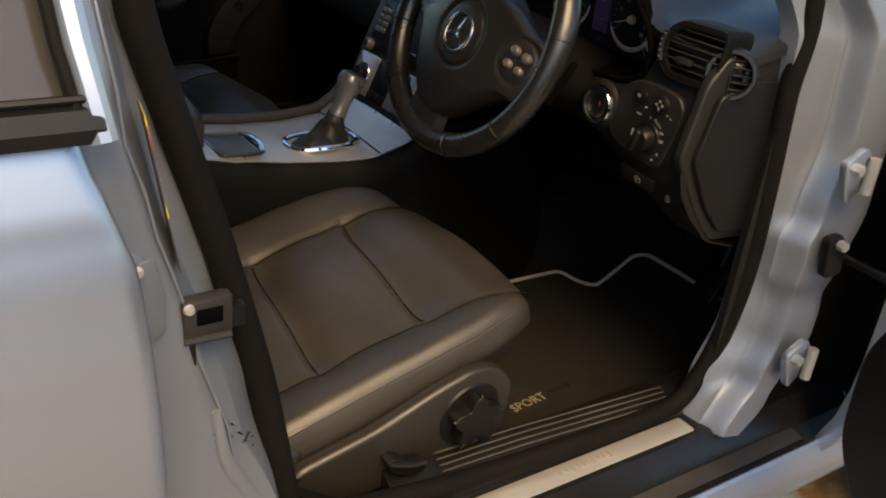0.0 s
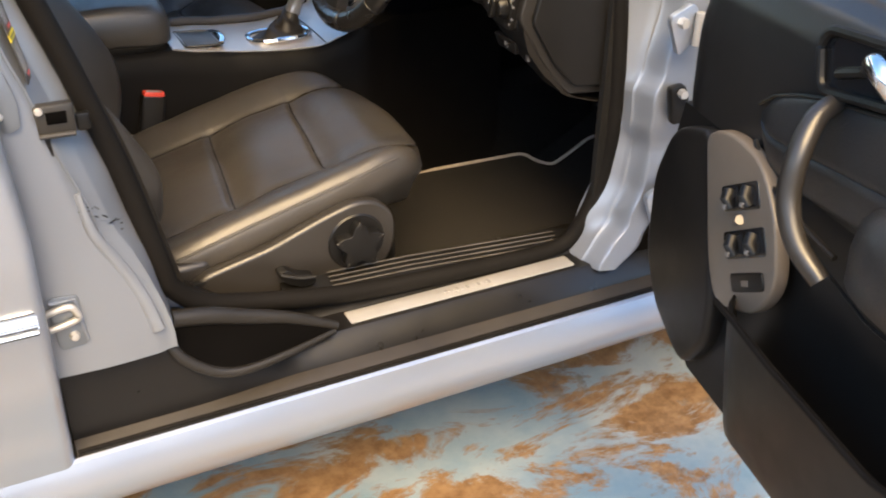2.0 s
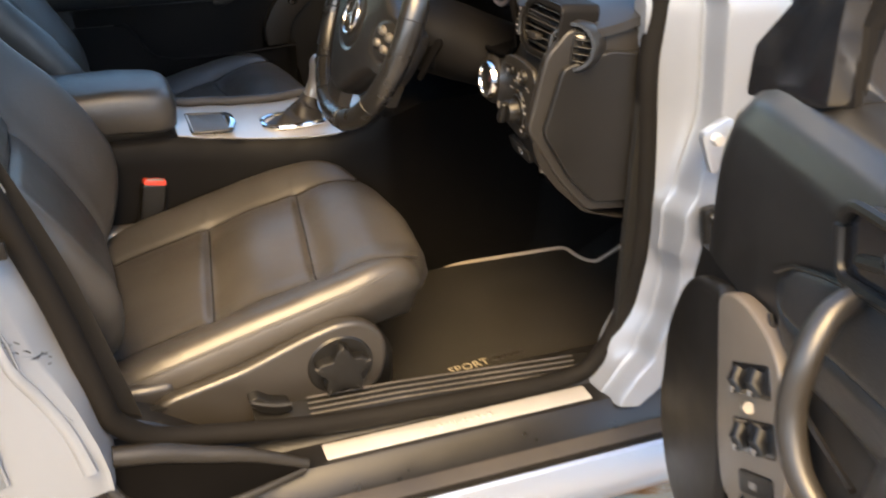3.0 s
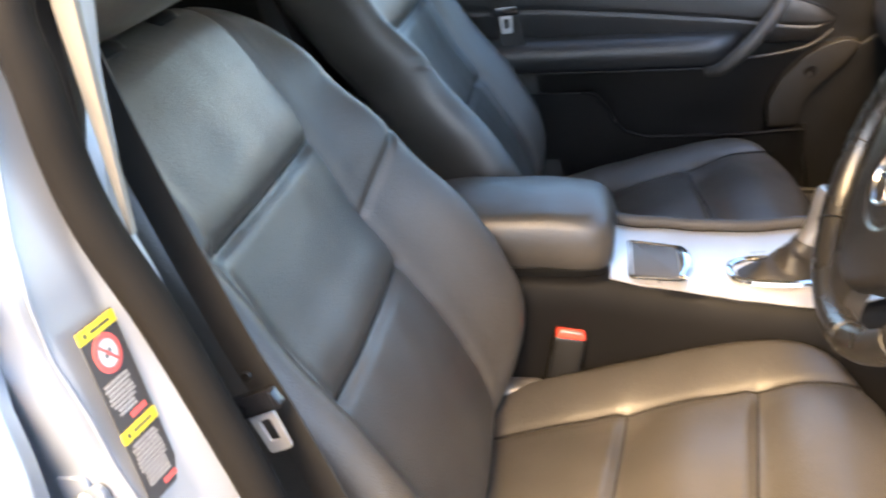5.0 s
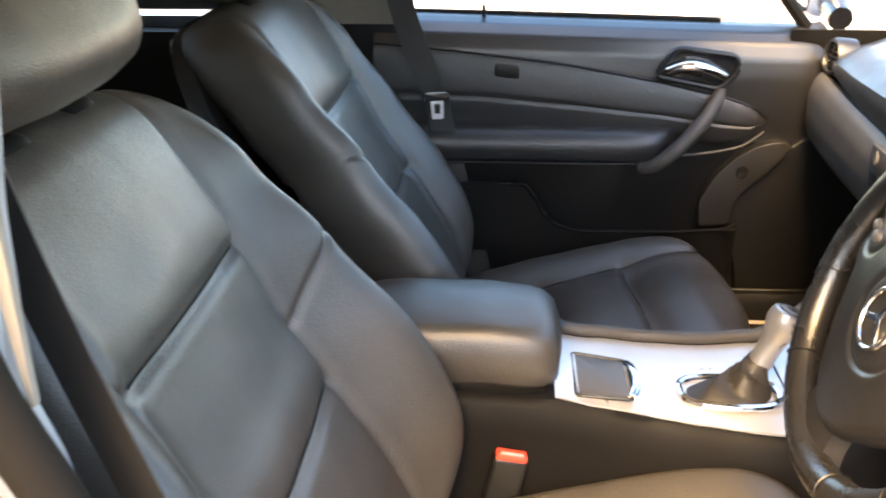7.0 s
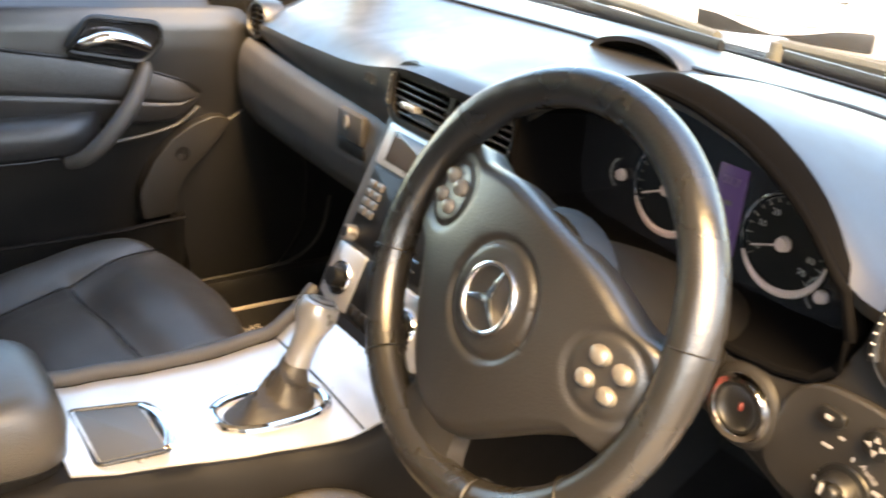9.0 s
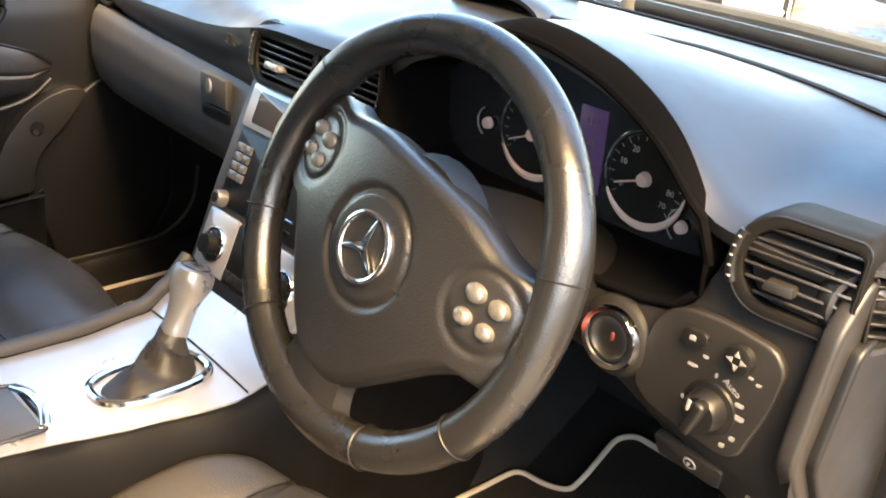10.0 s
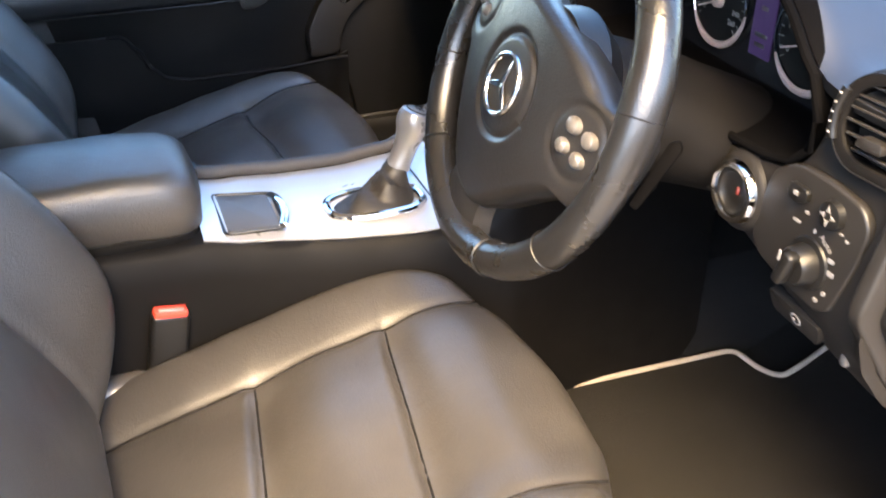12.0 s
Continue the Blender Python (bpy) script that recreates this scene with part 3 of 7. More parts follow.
        part("hinge_bolt", lathe([(0.0, 0.012), (0.008, 0.012), (0.009, 0.0)], 6, frame_m((0.610, -0.780, z + 0.012), (1, 0, 0), (0, -1, 0))), STEEL, h)
    c = part("check_strap", prism(round_poly([(-0.016, -0.033), (0.016, -0.033), (0.019, 0.0), (0.014, 0.033), (-0.014, 0.033)], 0.008), 0.016, 0.004, frame_m((0.633, -0.765, 0.70), (1, 0, 0.2), (-0.2, -1, 0))), BLACK, body, "black door check strap")
    part("check_bolt", lathe([(0.0, 0.012), (0.007, 0.012), (0.008, 0.0)], 6, frame_m((0.629, -0.782, 0.722), (1, 0, 0), (-0.2, -1, 0))), STEEL, c)
    part("check_arm", box((0.014, 0.09, 0.010), (0.66, -0.82, 0.692), 0.003), BLACK, c)


doorway()


def airbag_label():
    # two-part caution label on the centre pillar
    m = frame_m((-0.3462, -0.7647, 0.9725), (0.20, 0.98, 0.0), (0.98, -0.20, 0.18)) @ Matrix.Diagonal((0.84, 1, 1, 1))
    lab = thing("warning_label", "black and yellow caution label stuck to the door pillar", "label")

    def bit(name, w, h, x, y, mat, d=0.0006):
        return part(name, box((w, h, d), (x, y, d / 2), 0.0002, 1, m), mat, lab)
    bit("backing", 0.042, 0.135, 0, -0.022, LABEL, 0.0010)
    for y in (0.040, -0.036):
        bit("yellow_band", 0.042, 0.0085, 0, y, YELLOW, 0.0016)
        bit("band_text", 0.022, 0.0022, 0.003, y, LABEL, 0.0019)
        bit("band_sign", 0.0035, 0.0035, -0.014, y, LABEL, 0.0019)
    part("sign_disc", lathe([(0.0, 0.0016), (0.0125, 0.0016), (0.013, 0.0004)], 28, m @ Matrix.Translation((0, 0.021, 0))), SIGN_WHITE, lab)
    part("sign_ring", lathe([(0.0098, 0.0018), (0.0140, 0.0018), (0.0142, 0.0004)], 28, m @ Matrix.Translation((0, 0.021, 0))), LABEL_RED, lab)
    part("sign_shape", box((0.009, 0.0035, 0.0012), (0, 0.0, 0.0014), 0.001, 1, m @ Matrix.Translation((0, 0.021, 0)) @ Matrix.Rotation(0.5, 4, "Z")), LABEL, lab)
    part("sign_bar", box((0.021, 0.0022, 0.0012), (0, 0.0, 0.0018), 0.0004, 1, m @ Matrix.Translation((0, 0.021, 0)) @ Matrix.Rotation(-0.8, 4, "Z")), LABEL_RED, lab)
    rnd = random.Random(4)
    for k in range(8):
        bit("text_line", 0.030 - rnd.random() * 0.012, 0.0017, -0.003, 0.002 - k * 0.0032, LABEL_GREY, 0.0014)
    bit("red_text", 0.018, 0.004, 0.006, -0.026, LABEL_RED, 0.0014)
    for k in range(11):
        bit("text_line", 0.033 - rnd.random() * 0.008, 0.0016, -0.001, -0.045 - k * 0.0032, LABEL_GREY, 0.0014)
    bit("red_text", 0.016, 0.004, 0.008, -0.083, LABEL_RED, 0.0014)


airbag_label()


STRIP = [(-0.356, 1.36), (-0.347, 1.22), (-0.335, 1.06), (-0.332, 1.06), (-0.332, 1.22), (-0.326, 1.36)]


def shell():
    """Roof, screen, bonnet, floor and the far side of the body."""
    def roof(u, v):
        x, y = -1.5 + u * 1.78, -0.60 + v * 1.20
        return (x, y, 1.405 + 0.03 * (1 - (2 * v - 1) ** 2) - 0.05 * max(0.0, (x + 0.1)) - 0.06 * max(0, -x - 1.0))
    part("roof", slab(roof, 16, 12, (0, 0, 0.03)), SILVER, body)
    part("roof_lining", slab(lambda u, v: tuple(V(roof(u, v)) - V((0, 0, 0.012))), 16, 12, (0, 0, 0.008)), BOUNCE_CLOTH, body, "unseen fabric roof lining coloured to bounce warm light")
    for s in (-1, 1):
        rail = smooth_path([(-1.5, s * 0.61, 1.36), (-0.6, s * 0.63, 1.385), (-0.1, s * 0.63, 1.385), (0.28, s * 0.62, 1.335), (0.55, s * 0.67, 1.17), (0.78, s * 0.71, 1.035), (0.98, s * 0.74, 0.96)], 5)
        part("roof_rail", tube(rail, 0.034, 10, flat=1.2), SILVER, body)
    # windscreen
    def screen(u, v):
        y = (2 * u - 1)
        return (0.96 - 0.70 * v - 0.10 * y * y * (1 - v), y * (0.67 - 0.10 * v), 1.005 + 0.385 * v)
    w = part("windscreen", slab(screen, 14, 10, (0.003, 0, 0.004)), GLASS, body, "clear windscreen glass")
    w.visible_shadow = False
    part("screen_band", slab(lambda u, v: tuple(V(screen(u, v * 0.045)) + V((-0.004, 0, -0.003))), 14, 2, (-0.002, 0, -0.002)), BLACK, body)
    part("header_rail", tube([(0.27, -0.6, 1.375), (0.285, 0, 1.395), (0.27, 0.6, 1.375)], 0.03, 8), LINING, body)
    # cowl, wipers and bonnet
    cw = part("cowl", slab(lambda u, v: (0.93 + 0.16 * v - 0.10 * (2 * u - 1) ** 2 * (1 - v), (2 * u - 1) * 0.72, 1.006 - 0.012 * v), 14, 4, (0, 0, -0.03)), COWL, body, "grey plastic windscreen cowl")
    for k in range(3):
        part("cowl_groove", tube([(0.955 + 0.035 * k - 0.05, -0.6, 1.008 - 0.003 * k), (0.955 + 0.035 * k, 0.0, 1.011 - 0.003 * k), (0.955 + 0.035 * k - 0.05, 0.6, 1.008 - 0.003 * k)], 0.003, 6), BLACK, cw)
    for y0, y1 in ((-0.58, -0.02), (0.02, 0.52)):
        wi = part("wiper", tube(smooth_path([(0.99, y1, 1.030), (0.955, (y0 + y1) / 2, 1.038), (0.90, y0, 1.036)], 6), 0.009, 8), COWL, body, "grey windscreen wiper arm")
        part("wiper_blade", tube([(0.935, y1 - 0.05, 1.026), (0.875, y0 - 0.03, 1.030)], 0.006, 6, flat=1.8), BLACK, wi)
        part("wiper_pivot", lathe([(0.0, 0.03), (0.014, 0.028), (0.018, 0.0)], 14, Matrix.Translation((0.99, y1, 1.005))), COWL, wi)
    part("bonnet", slab(lambda u, v: (1.06 + 1.0 * v, (2 * u - 1) * (0.74 - 0.08 * v), 0.995 - 0.14 * v - 0.14 * v**3 - 0.035 * (2 * u - 1) ** 2 - 0.05 * (2 * u - 1) ** 6), 20, 14, (0, 0, -0.02)), SILVER, body)
    o = Matrix.Translation((1.68, 0.02, 0.926)) @ Matrix.Rotation(math.pi / 2, 4, "Y")
    ring = tube([o @ V((0.034 * math.cos(a), 0.034 * math.sin(a), 0)) for a in (2 * math.pi * k / 36 for k in range(36))], 0.0026, 8, True)
    orn = part("bonnet_ornament", ring, CHROME, body, "upright chrome ring on the bonnet")
    for k in range(3):
        a = math.pi + 2 * math.pi * k / 3
        part("ornament_arm", tube([o @ V((0, 0, 0)), o @ V((0.034 * math.cos(a), 0.034 * math.sin(a), 0))], [0.0040, 0.0012], 8), CHROME, orn)
    part("ornament_foot", tube([(1.68, 0.02, 0.860), (1.68, 0.02, 0.894)], [0.010, 0.004], 10), CHROME, orn)
    for s in (-1, 1):
        part("fender", slab(lambda u, v: (0.725 + 1.25 * u, s * (0.855 - 0.03 * u - 0.07 * (2 * v - 1) ** 4 - 0.05 * u**4), 0.30 + v * (0.655 - 0.10 * u)), 18, 12, (0, -s * 0.03, 0)), SILVER, body)
    part("front_bumper", slab(lambda u, v: (2.06 + 0.10 * (1 - (2 * u - 1) ** 2) * (1 - 0.3 * v), (2 * u - 1) * 0.80, 0.25 + 0.50 * v), 14, 6, (-0.03, 0, 0)), SILVER, body)
    # floor, tunnel, bulkhead
    part("floor_pan", slab(lambda u, v: (-1.4 + 2.45 * u, -0.66 + 1.32 * v, 0.285 + (0.0 if u < 0.9 else (u - 0.9) * 1.3)), 30, 10, (0, 0, -0.03)), CARPET, body, "black carpeted floor")
    part("bulkhead", slab(lambda u, v: (0.98 - 0.02 * v, -0.70 + 1.40 * u, 0.30 + 0.68 * v), 6, 6, (0.02, 0, 0)), CARPET, body)
    part("tunnel", loft([[(x, -0.088, 0.28), (x, -0.082, 0.42), (x, -0.06, 0.47), (x, 0.06, 0.47), (x, 0.082, 0.42), (x, 0.088, 0.28)] for x in (-1.3, -0.2, 0.4, 0.97)], True, True), CARPET, body)
    for s in (-1, 1):
        part("kick_panel", slab(lambda u, v: ((0.545 if s < 0 else 0.42) + (0.46 if s < 0 else 0.585) * u, s * ((0.676 if s < 0 else 0.722) - 0.02 * u), 0.27 + 0.72 * v), 6, 6, (0, s * 0.012, 0)), CARPET, body)
    # far side: sill, pillars, panels
    part("far_sill", loft([[(x, 0.735, 0.28), (x, 0.735, 0.40), (x, 0.76, 0.41), (x, 0.80, 0.36), (x, 0.81, 0.25)] for x in (-1.4, 0.8)], True, True), SILVER, body)
    part("far_sill_cover", loft([[(x, 0.655, 0.28), (x, 0.658, 0.445), (x, 0.668, 0.464), (x, 0.690, 0.466), (x, 0.730, 0.40), (x, 0.730, 0.28)] for x in (-0.45, 0.2, 0.66)], True, True), BLACK, body, "black passenger step cover")
    part("far_sill_edge", tube(smooth_path([(-0.2, 0.684, 0.468), (0.2, 0.684, 0.468), (0.50, 0.684, 0.468), (0.585, 0.684, 0.485), (0.63, 0.684, 0.53), (0.645, 0.684, 0.60)], 4), 0.0032, 6), SEAT_PLASTIC, body)
    part("far_footwell", slab(lambda u, v: (0.10 + 0.86 * u, 0.10 + 0.56 * v, 0.397 + 0.5 * max(0, u - 0.78)), 8, 4, (0, 0, -0.10)), CARPET, body, "carpeted passenger footwell floor")
    part("far_pillar", slab(lambda u, v: (-0.47 + 0.20 * u - 0.05 * v, 0.715 - 0.09 * max(0, v - 0.6), 0.40 + 0.97 * v), 4, 12, (0, 0.03, 0)), BLACK, body, "black lower pillar trim")
    part("far_pillar_lining", slab(lambda u, v: (-0.478 + 0.17 * u - 0.02 * v, 0.700 - 0.075 * v, 1.0 + 0.37 * v), 4, 8, (0, 0.012, 0)), LINING, body, "pale upper pillar trim")
    part("near_pillar_lining", prism(STRIP, 0.006, 0.0, frame_m((0, -0.728, 0), (1, 0, 0), (0, 1, 0)) @ Matrix.Diagonal((1, -1, 1, 1))), LINING, body, "pale upper pillar trim")
    part("near_pillar_trim", slab(lambda u, v: (-0.47 + 0.105 * u + 0.010 * v * u, -0.690 + 0.035 * max(0, v - 0.6), 0.42 + 0.90 * v), 8, 12, (0, -0.031, 0)), BLACK, body, "black lower pillar trim")
    for s in (-1, 1):
        part("rear_side_panel", slab(lambda u, v: (-1.45 + 0.98 * u, s * 0.715, 0.30 + 0.68 * v), 6, 6, (0, s * 0.05, 0)), BLACK, body)
        part("rear_roof_pillar", loft([[(x, s * (0.70 - 0.1 * v), 0.98 + 0.40 * v) for x in (-1.5 + 0.0 * v, -1.15 - 0.1 * v)] + [(x, s * (0.72 - 0.1 * v), 0.98 + 0.40 * v) for x in (-1.15 - 0.1 * v, -1.5)] for v in (0, 0.5, 1)], True, True), LINING, body)
    part("parcel_shelf", box((0.5, 1.36, 0.03), (-1.55, 0, 0.96), 0.01), BLACK, body)
    part("boot_wall", box((0.03, 1.36, 0.7), (-1.32, 0, 0.62), 0.01), BLACK, body)
    part("boot", box((0.9, 1.6, 0.55), (-2.0, 0, 0.68), 0.08, 4), SILVER, body)
    part("rear_bumper", box((0.22, 1.66, 0.36), (-2.44, 0, 0.46), 0.07, 3), SILVER, body)
    part("rear_screen", slab(lambda u, v: (-1.92 + 0.44 * v, (2 * u - 1) * (0.64 - 0.10 * v), 0.965 + 0.40 * v), 8, 6, (-0.004, 0, 0.005)), DARK_GLASS, body, "dark rear screen")
    part("far_rear_door", slab(lambda u, v: (-0.45 - 0.88 * u, 0.815 + 0.035 * math.sin(math.pi * v), 0.34 + 0.66 * v), 8, 10, (0, -0.03, 0)), SILVER, body)
    part("far_rear_window", slab(lambda u, v: (-0.46 - (0.86 - 0.12 * v) * u, 0.80 - 0.17 * v, 1.01 + 0.34 * v), 6, 6, (0, -0.005, 0)), DARK_GLASS, body, "dark closed window pane")
    for s in (-1, 1):
        part("rear_quarter", slab(lambda u, v: (-1.34 - 1.08 * u, s * (0.835 + 0.02 * math.sin(math.pi * v) - 0.05 * u**3), 0.30 + 0.69 * v), 12, 10, (0, -s * 0.03, 0)), SILVER, body)
        part("tail_lamp", box((0.05, 0.30, 0.17), (-2.45, s * 0.62, 0.80), 0.02, 2), TAIL, body, "red tail lamp")
        part("head_lamp", box((0.16, 0.30, 0.14), (2.02, s * 0.60, 0.68), 0.05, 3), CHROME, body, "bright headlamp")
        for x in (-1.36, 1.36):
            at = frame_m((x, s * 0.775, 0.315), (1, 0, 0), (0, s, 0))
            wh = part("wheel", lathe([(0.0, -0.12), (0.31, -0.12), (0.315, 0.02), (0.29, 0.088), (0.21, 0.088)], 36, at), TYRE, body, "black tyre")
            part("wheel_rim", lathe([(0.21, 0.083), (0.20, 0.05), (0.06, 0.06), (0.05, 0.075), (0.0, 0.078)], 32, at), STEEL, wh, "silver wheel rim")
            part("wheel_arch", lathe([(0.33, 0.0), (0.345, 0.086), (0.36, 0.084), (0.36, 0.0)], 36, at), BLACK, body)


shell()


def rear_door():
    d = thing("rear_door", "closed silver rear door beside the doorway", "car door")
    ys = [(0.34, -0.805), (0.40, -0.816), (0.52, -0.835), (0.60, -0.845), (0.70, -0.853), (0.78, -0.854), (0.85, -0.850), (0.91, -0.841), (0.96, -0.829), (1.0, -0.815), (1.03, -0.80)]
    xe = [(0.34, -0.376), (0.55, -0.372), (0.64, -0.371), (0.72, -0.369), (0.83, -0.374), (0.92, -0.381), (0.96, -0.393), (1.0, -0.407), (1.03, -0.411)]

    def skin(u, v):
        z = 0.345 + v * 0.68
        u2 = u**2.2
        x = lerp_table(xe, z) - u2 * 0.95
        near = min(1.0, (lerp_table(xe, z) - x) / 0.014)
        return (x, ease_table(ys, z) + 0.012 * (1 - math.sqrt(max(0, 1 - (1 - near) ** 2))), z)
    part("door_skin", slab(skin, 40, 40, (0, 0.010, 0)), SILVER, d)
    # dark panel puts in the door gap's shade along with its rubber seal
    part("gap_shade_panel", slab(lambda u, v: (lambda q: (q[0] - 0.022, q[1] + 0.016, q[2] - 0.01))(skin(0.02 + 0.96 * u, v)), 10, 12, (0, 0.022, 0)), RUBBER, d, "dark panel for the shaded door gap and its seal")
    st = part("rub_strip", loft([[(x, -0.842, 0.622), (x, -0.854, 0.619), (x, -0.858, 0.610), (x, -0.854, 0.600), (x, -0.842, 0.597)] for x in (-0.381, -0.6, -1.3)], True, True), SILVER, d, "painted rub strip")
    for z, r, mat in ((0.6175, 0.0020, CHROME), (0.6110, 0.0018, BLACK), (0.6040, 0.0018, CHROME), (0.6255, 0.0012, BLACK), (0.5950, 0.0012, BLACK)):
        y = -0.8565 if 0.60 < z < 0.62 else -0.846
        part("strip_line", tube([(-0.383, y, z), (-0.85, y, z), (-1.3, y, z)], r, 6), mat, st)
    part("window_strip", loft([[(x, -0.814, 1.017), (x, -0.829, 1.019), (x, -0.832, 1.030), (x, -0.826, 1.042), (x, -0.813, 1.046)] for x in (-0.398, -0.7, -1.3)], True, True), STEP, d, "grey rubber window strip")
    part("window_bead", tube([(-0.405, -0.821, 1.048), (-1.3, -0.821, 1.048)], 0.003, 6), BLACK, d)
    part("window", slab(lambda u, v: (-0.405 - 0.012 * (1 - v) - 0.9 * u, -0.810 + 0.16 * v, 1.03 + 0.33 * v), 4, 6, (0, 0.006, 0)), DARK_GLASS, d, "dark closed window pane")
    part("window_frame", tube([(-0.399, -0.825, 1.018), (-0.407, -0.805, 1.08), (-0.413, -0.760, 1.18), (-0.413, -0.685, 1.33)], 0.010, 8), SILVER, d, "silver painted window frame")
    part("frame_seal", tube([(-0.413, -0.822, 1.035), (-0.420, -0.805, 1.08), (-0.426, -0.760, 1.18), (-0.426, -0.685, 1.33)], 0.005, 8), RUBBER, d)
    x, z = -0.409, 0.878
    h = part("hinge", prism(round_poly([(-0.012, -0.038), (0.012, -0.036), (0.015, 0.0), (0.011, 0.036), (-0.012, 0.038)], 0.006), 0.005, 0.002, frame_m((x + 0.032, -0.792, z), (1, 0, 0.1), (0, -1, 0))), JAMB_SHADED, d, "silver painted hinge")
    # the recessed pocket's shade is put in as a darker grey plate
    part("pocket_shade", prism(round_poly([(-0.010, -0.040), (0.012, -0.036), (0.016, 0.0), (0.010, 0.036), (-0.008, 0.030)], 0.009), 0.0062, 0.001, frame_m((x + 0.043, -0.792, z - 0.004), (1, 0, 0.1), (0, -1, 0))), GREY_PAINT, h, "grey plate for the shaded hinge pocket")
    for dz in (-0.022, 0.0, 0.022):
        part("hinge_bolt", lathe([(0.0, 0.0045), (0.0032, 0.004), (0.004, 0.0025), (0.005, 0.0)], 12, frame_m((x + 0.034 + 0.003 * abs(dz) / 0.022, -0.7985, z + dz), (1, 0, 0), (0, -1, 0))), STEEL, h)
    # the lower hinge: a pocket with its shade in grey, a bent strap and its bolt
    m = frame_m((-0.346, -0.7945, 0.572), (1, 0, 0.08), (0, -1, 0))
    low = part("hinge", prism(round_poly([(-0.020, -0.040), (0.016, -0.040), (0.020, 0.036), (-0.018, 0.040)], 0.008), 0.003, 0.001, m), GREY_PAINT, d, "grey plate for the shaded lower hinge pocket")
    strap = [(-0.024, 0.022, 0.007), (0.004, 0.026, 0.010), (0.012, 0.016, 0.010), (0.010, 0.004, 0.009), (-0.024, -0.002, 0.007)]
    part("hinge_strap", tube([m @ V(p) for p in smooth_path(strap, 5)], 0.0048, 10), STEEL, low, "bright bent hinge strap")
    part("hinge_edge", tube([m @ V(p) for p in ((-0.016, 0.034, 0.004), (0.014, 0.031, 0.004), (0.016, -0.034, 0.004))], 0.0022, 8), JAMB_SHADED, low)
    part("hinge_bolt", lathe([(0.0, 0.007), (0.005, 0.006), (0.007, 0.0)], 12, m @ Matrix.Translation((0.002, -0.022, 0.003))), STEEL, low)


rear_door()


# ==== seats ====
def seat(cy, side, label, outer_controls):
    """A front seat; side is +1 where the door lies towards +y."""
    st = thing("front_seat", label, "car seat", "front seats")
    front = [(-0.26, 0.262), (-0.20, 0.288), (-0.1, 0.309), (0.0, 0.316), (0.1, 0.307), (0.19, 0.283), (0.26, 0.235)]

    def outline(s, t):
        a, b = squircle(s, t, 5.0)
        y = 0.252 * b
        f = ease_table(front, -side * y)
        x = -0.275 + (f + 0.275) * (a + 1) / 2
        return x, y

    def seam_y(x, y):
        return 0.150 + (0.034 * max(0.0, min(1.0, x / 0.28)) ** 1.5 if y * side > 0 else 0.0)

    def top(x, y):
        ay = abs(y)
        z = 0.536 + (x + 0.03) * 0.265
        if x > 0.17:
            z -= (x - 0.17) ** 2 * 2.4
        if x < -0.12:
            z -= (x + 0.12) ** 2 * 0.5
        z += 0.031 * (0.5 - 0.5 * math.cos(math.pi * max(0.0, min(1.0, (ay - 0.110) / 0.125)))) * (1.0 - 0.35 * max(0, (x - 0.12) / 0.2)) * ease_table([(-0.27, 0.8), (-0.02, 1.0), (0.4, 1.0)], x)
        z += 0.010 * gauss(y, 0.12)
        z -= 0.0034 * gauss(ay - seam_y(x, y), 0.0075) + 0.0030 * gauss(ay - seam_y(x, y), 0.020)
        inset = 1 - step_up(ay - seam_y(x, y) + 0.008, 0.014)
        if inset > 0.001:
            for xc, d in ((-0.03 - 0.018 * side * y / 0.15, 0.012), (0.131 - 0.018 * side * y / 0.15, 0.013)):
                z -= inset * d * 1.25 * gauss(x - xc, 0.0085 if x < xc else 0.028)
                z += inset * 0.006 * gauss(x - xc - 0.080, 0.034)
        z += 0.0016 * noise.noise(V((x * 16, y * 16 + cy * 9, 1.3)))
        return z
    part("seat_cushion", pillow(outline, top, 110, 136, 0.046, 0.115, 0.066, lambda x, y, z: (x, y + cy, z), 0.925), LEATHER, st, "black leather cushion with stitched panels", 70)
    # sewn seams between the panels
    for s in (-1, 1):
        part("seam", tube([(x, seam_y(x, s) * s + cy, top(x, seam_y(x, s) * s) + 0.0002) for x in [-0.22 + 0.0122 * k for k in range(41)]], 0.0015, 6), RUBBER, st)
    for xc in (-0.03, 0.131):
        part("cross_seam", tube([(x, y + cy, top(x, y) + 0.0003) for x, y in [(xc - 0.018 * side * y / 0.15, y) for y in [-0.147 + 0.0147 * k for k in range(21)]]], 0.0015, 6), RUBBER, st)
    # piping along the cushion's edge
    for s in (-1, 1):
        line = [(lambda o: (o[0], o[1] + cy, top(*o) - 0.0152))(outline(-0.78 + 1.62 * k / 30, 0.970 * s)) for k in range(31)]
        part("piping", tube(line, 0.0024, 6), THREAD, st)
    part("front_piping", tube([(lambda o: (o[0], o[1] + cy, top(*o) - 0.046))(outline(0.992, -0.8 + 1.6 * k / 20)) for k in range(21)], 0.0026, 6), THREAD, st)

    # backrest
    lean = radians(25)
    up, fw = V((-math.sin(lean), 0, math.cos(lean))), V((math.cos(lean), 0, math.sin(lean)))
    foot = V((-0.190, cy, 0.515))
    half = [(0.0, 0.225), (0.10, 0.252), (0.22, 0.268), (0.32, 0.262), (0.42, 0.247), (0.52, 0.238), (0.60, 0.230), (0.68, 0.218)]

    def b_outline(s, t):
        a, b = squircle(s, t, 5.5)
        h = 0.332 + 0.342 * a
        return h, lerp_table(half, h) * b

    def b_top(h, y):
        ay = abs(y)
        z = 0.0 + 0.028 * gauss(h - 0.12, 0.16)
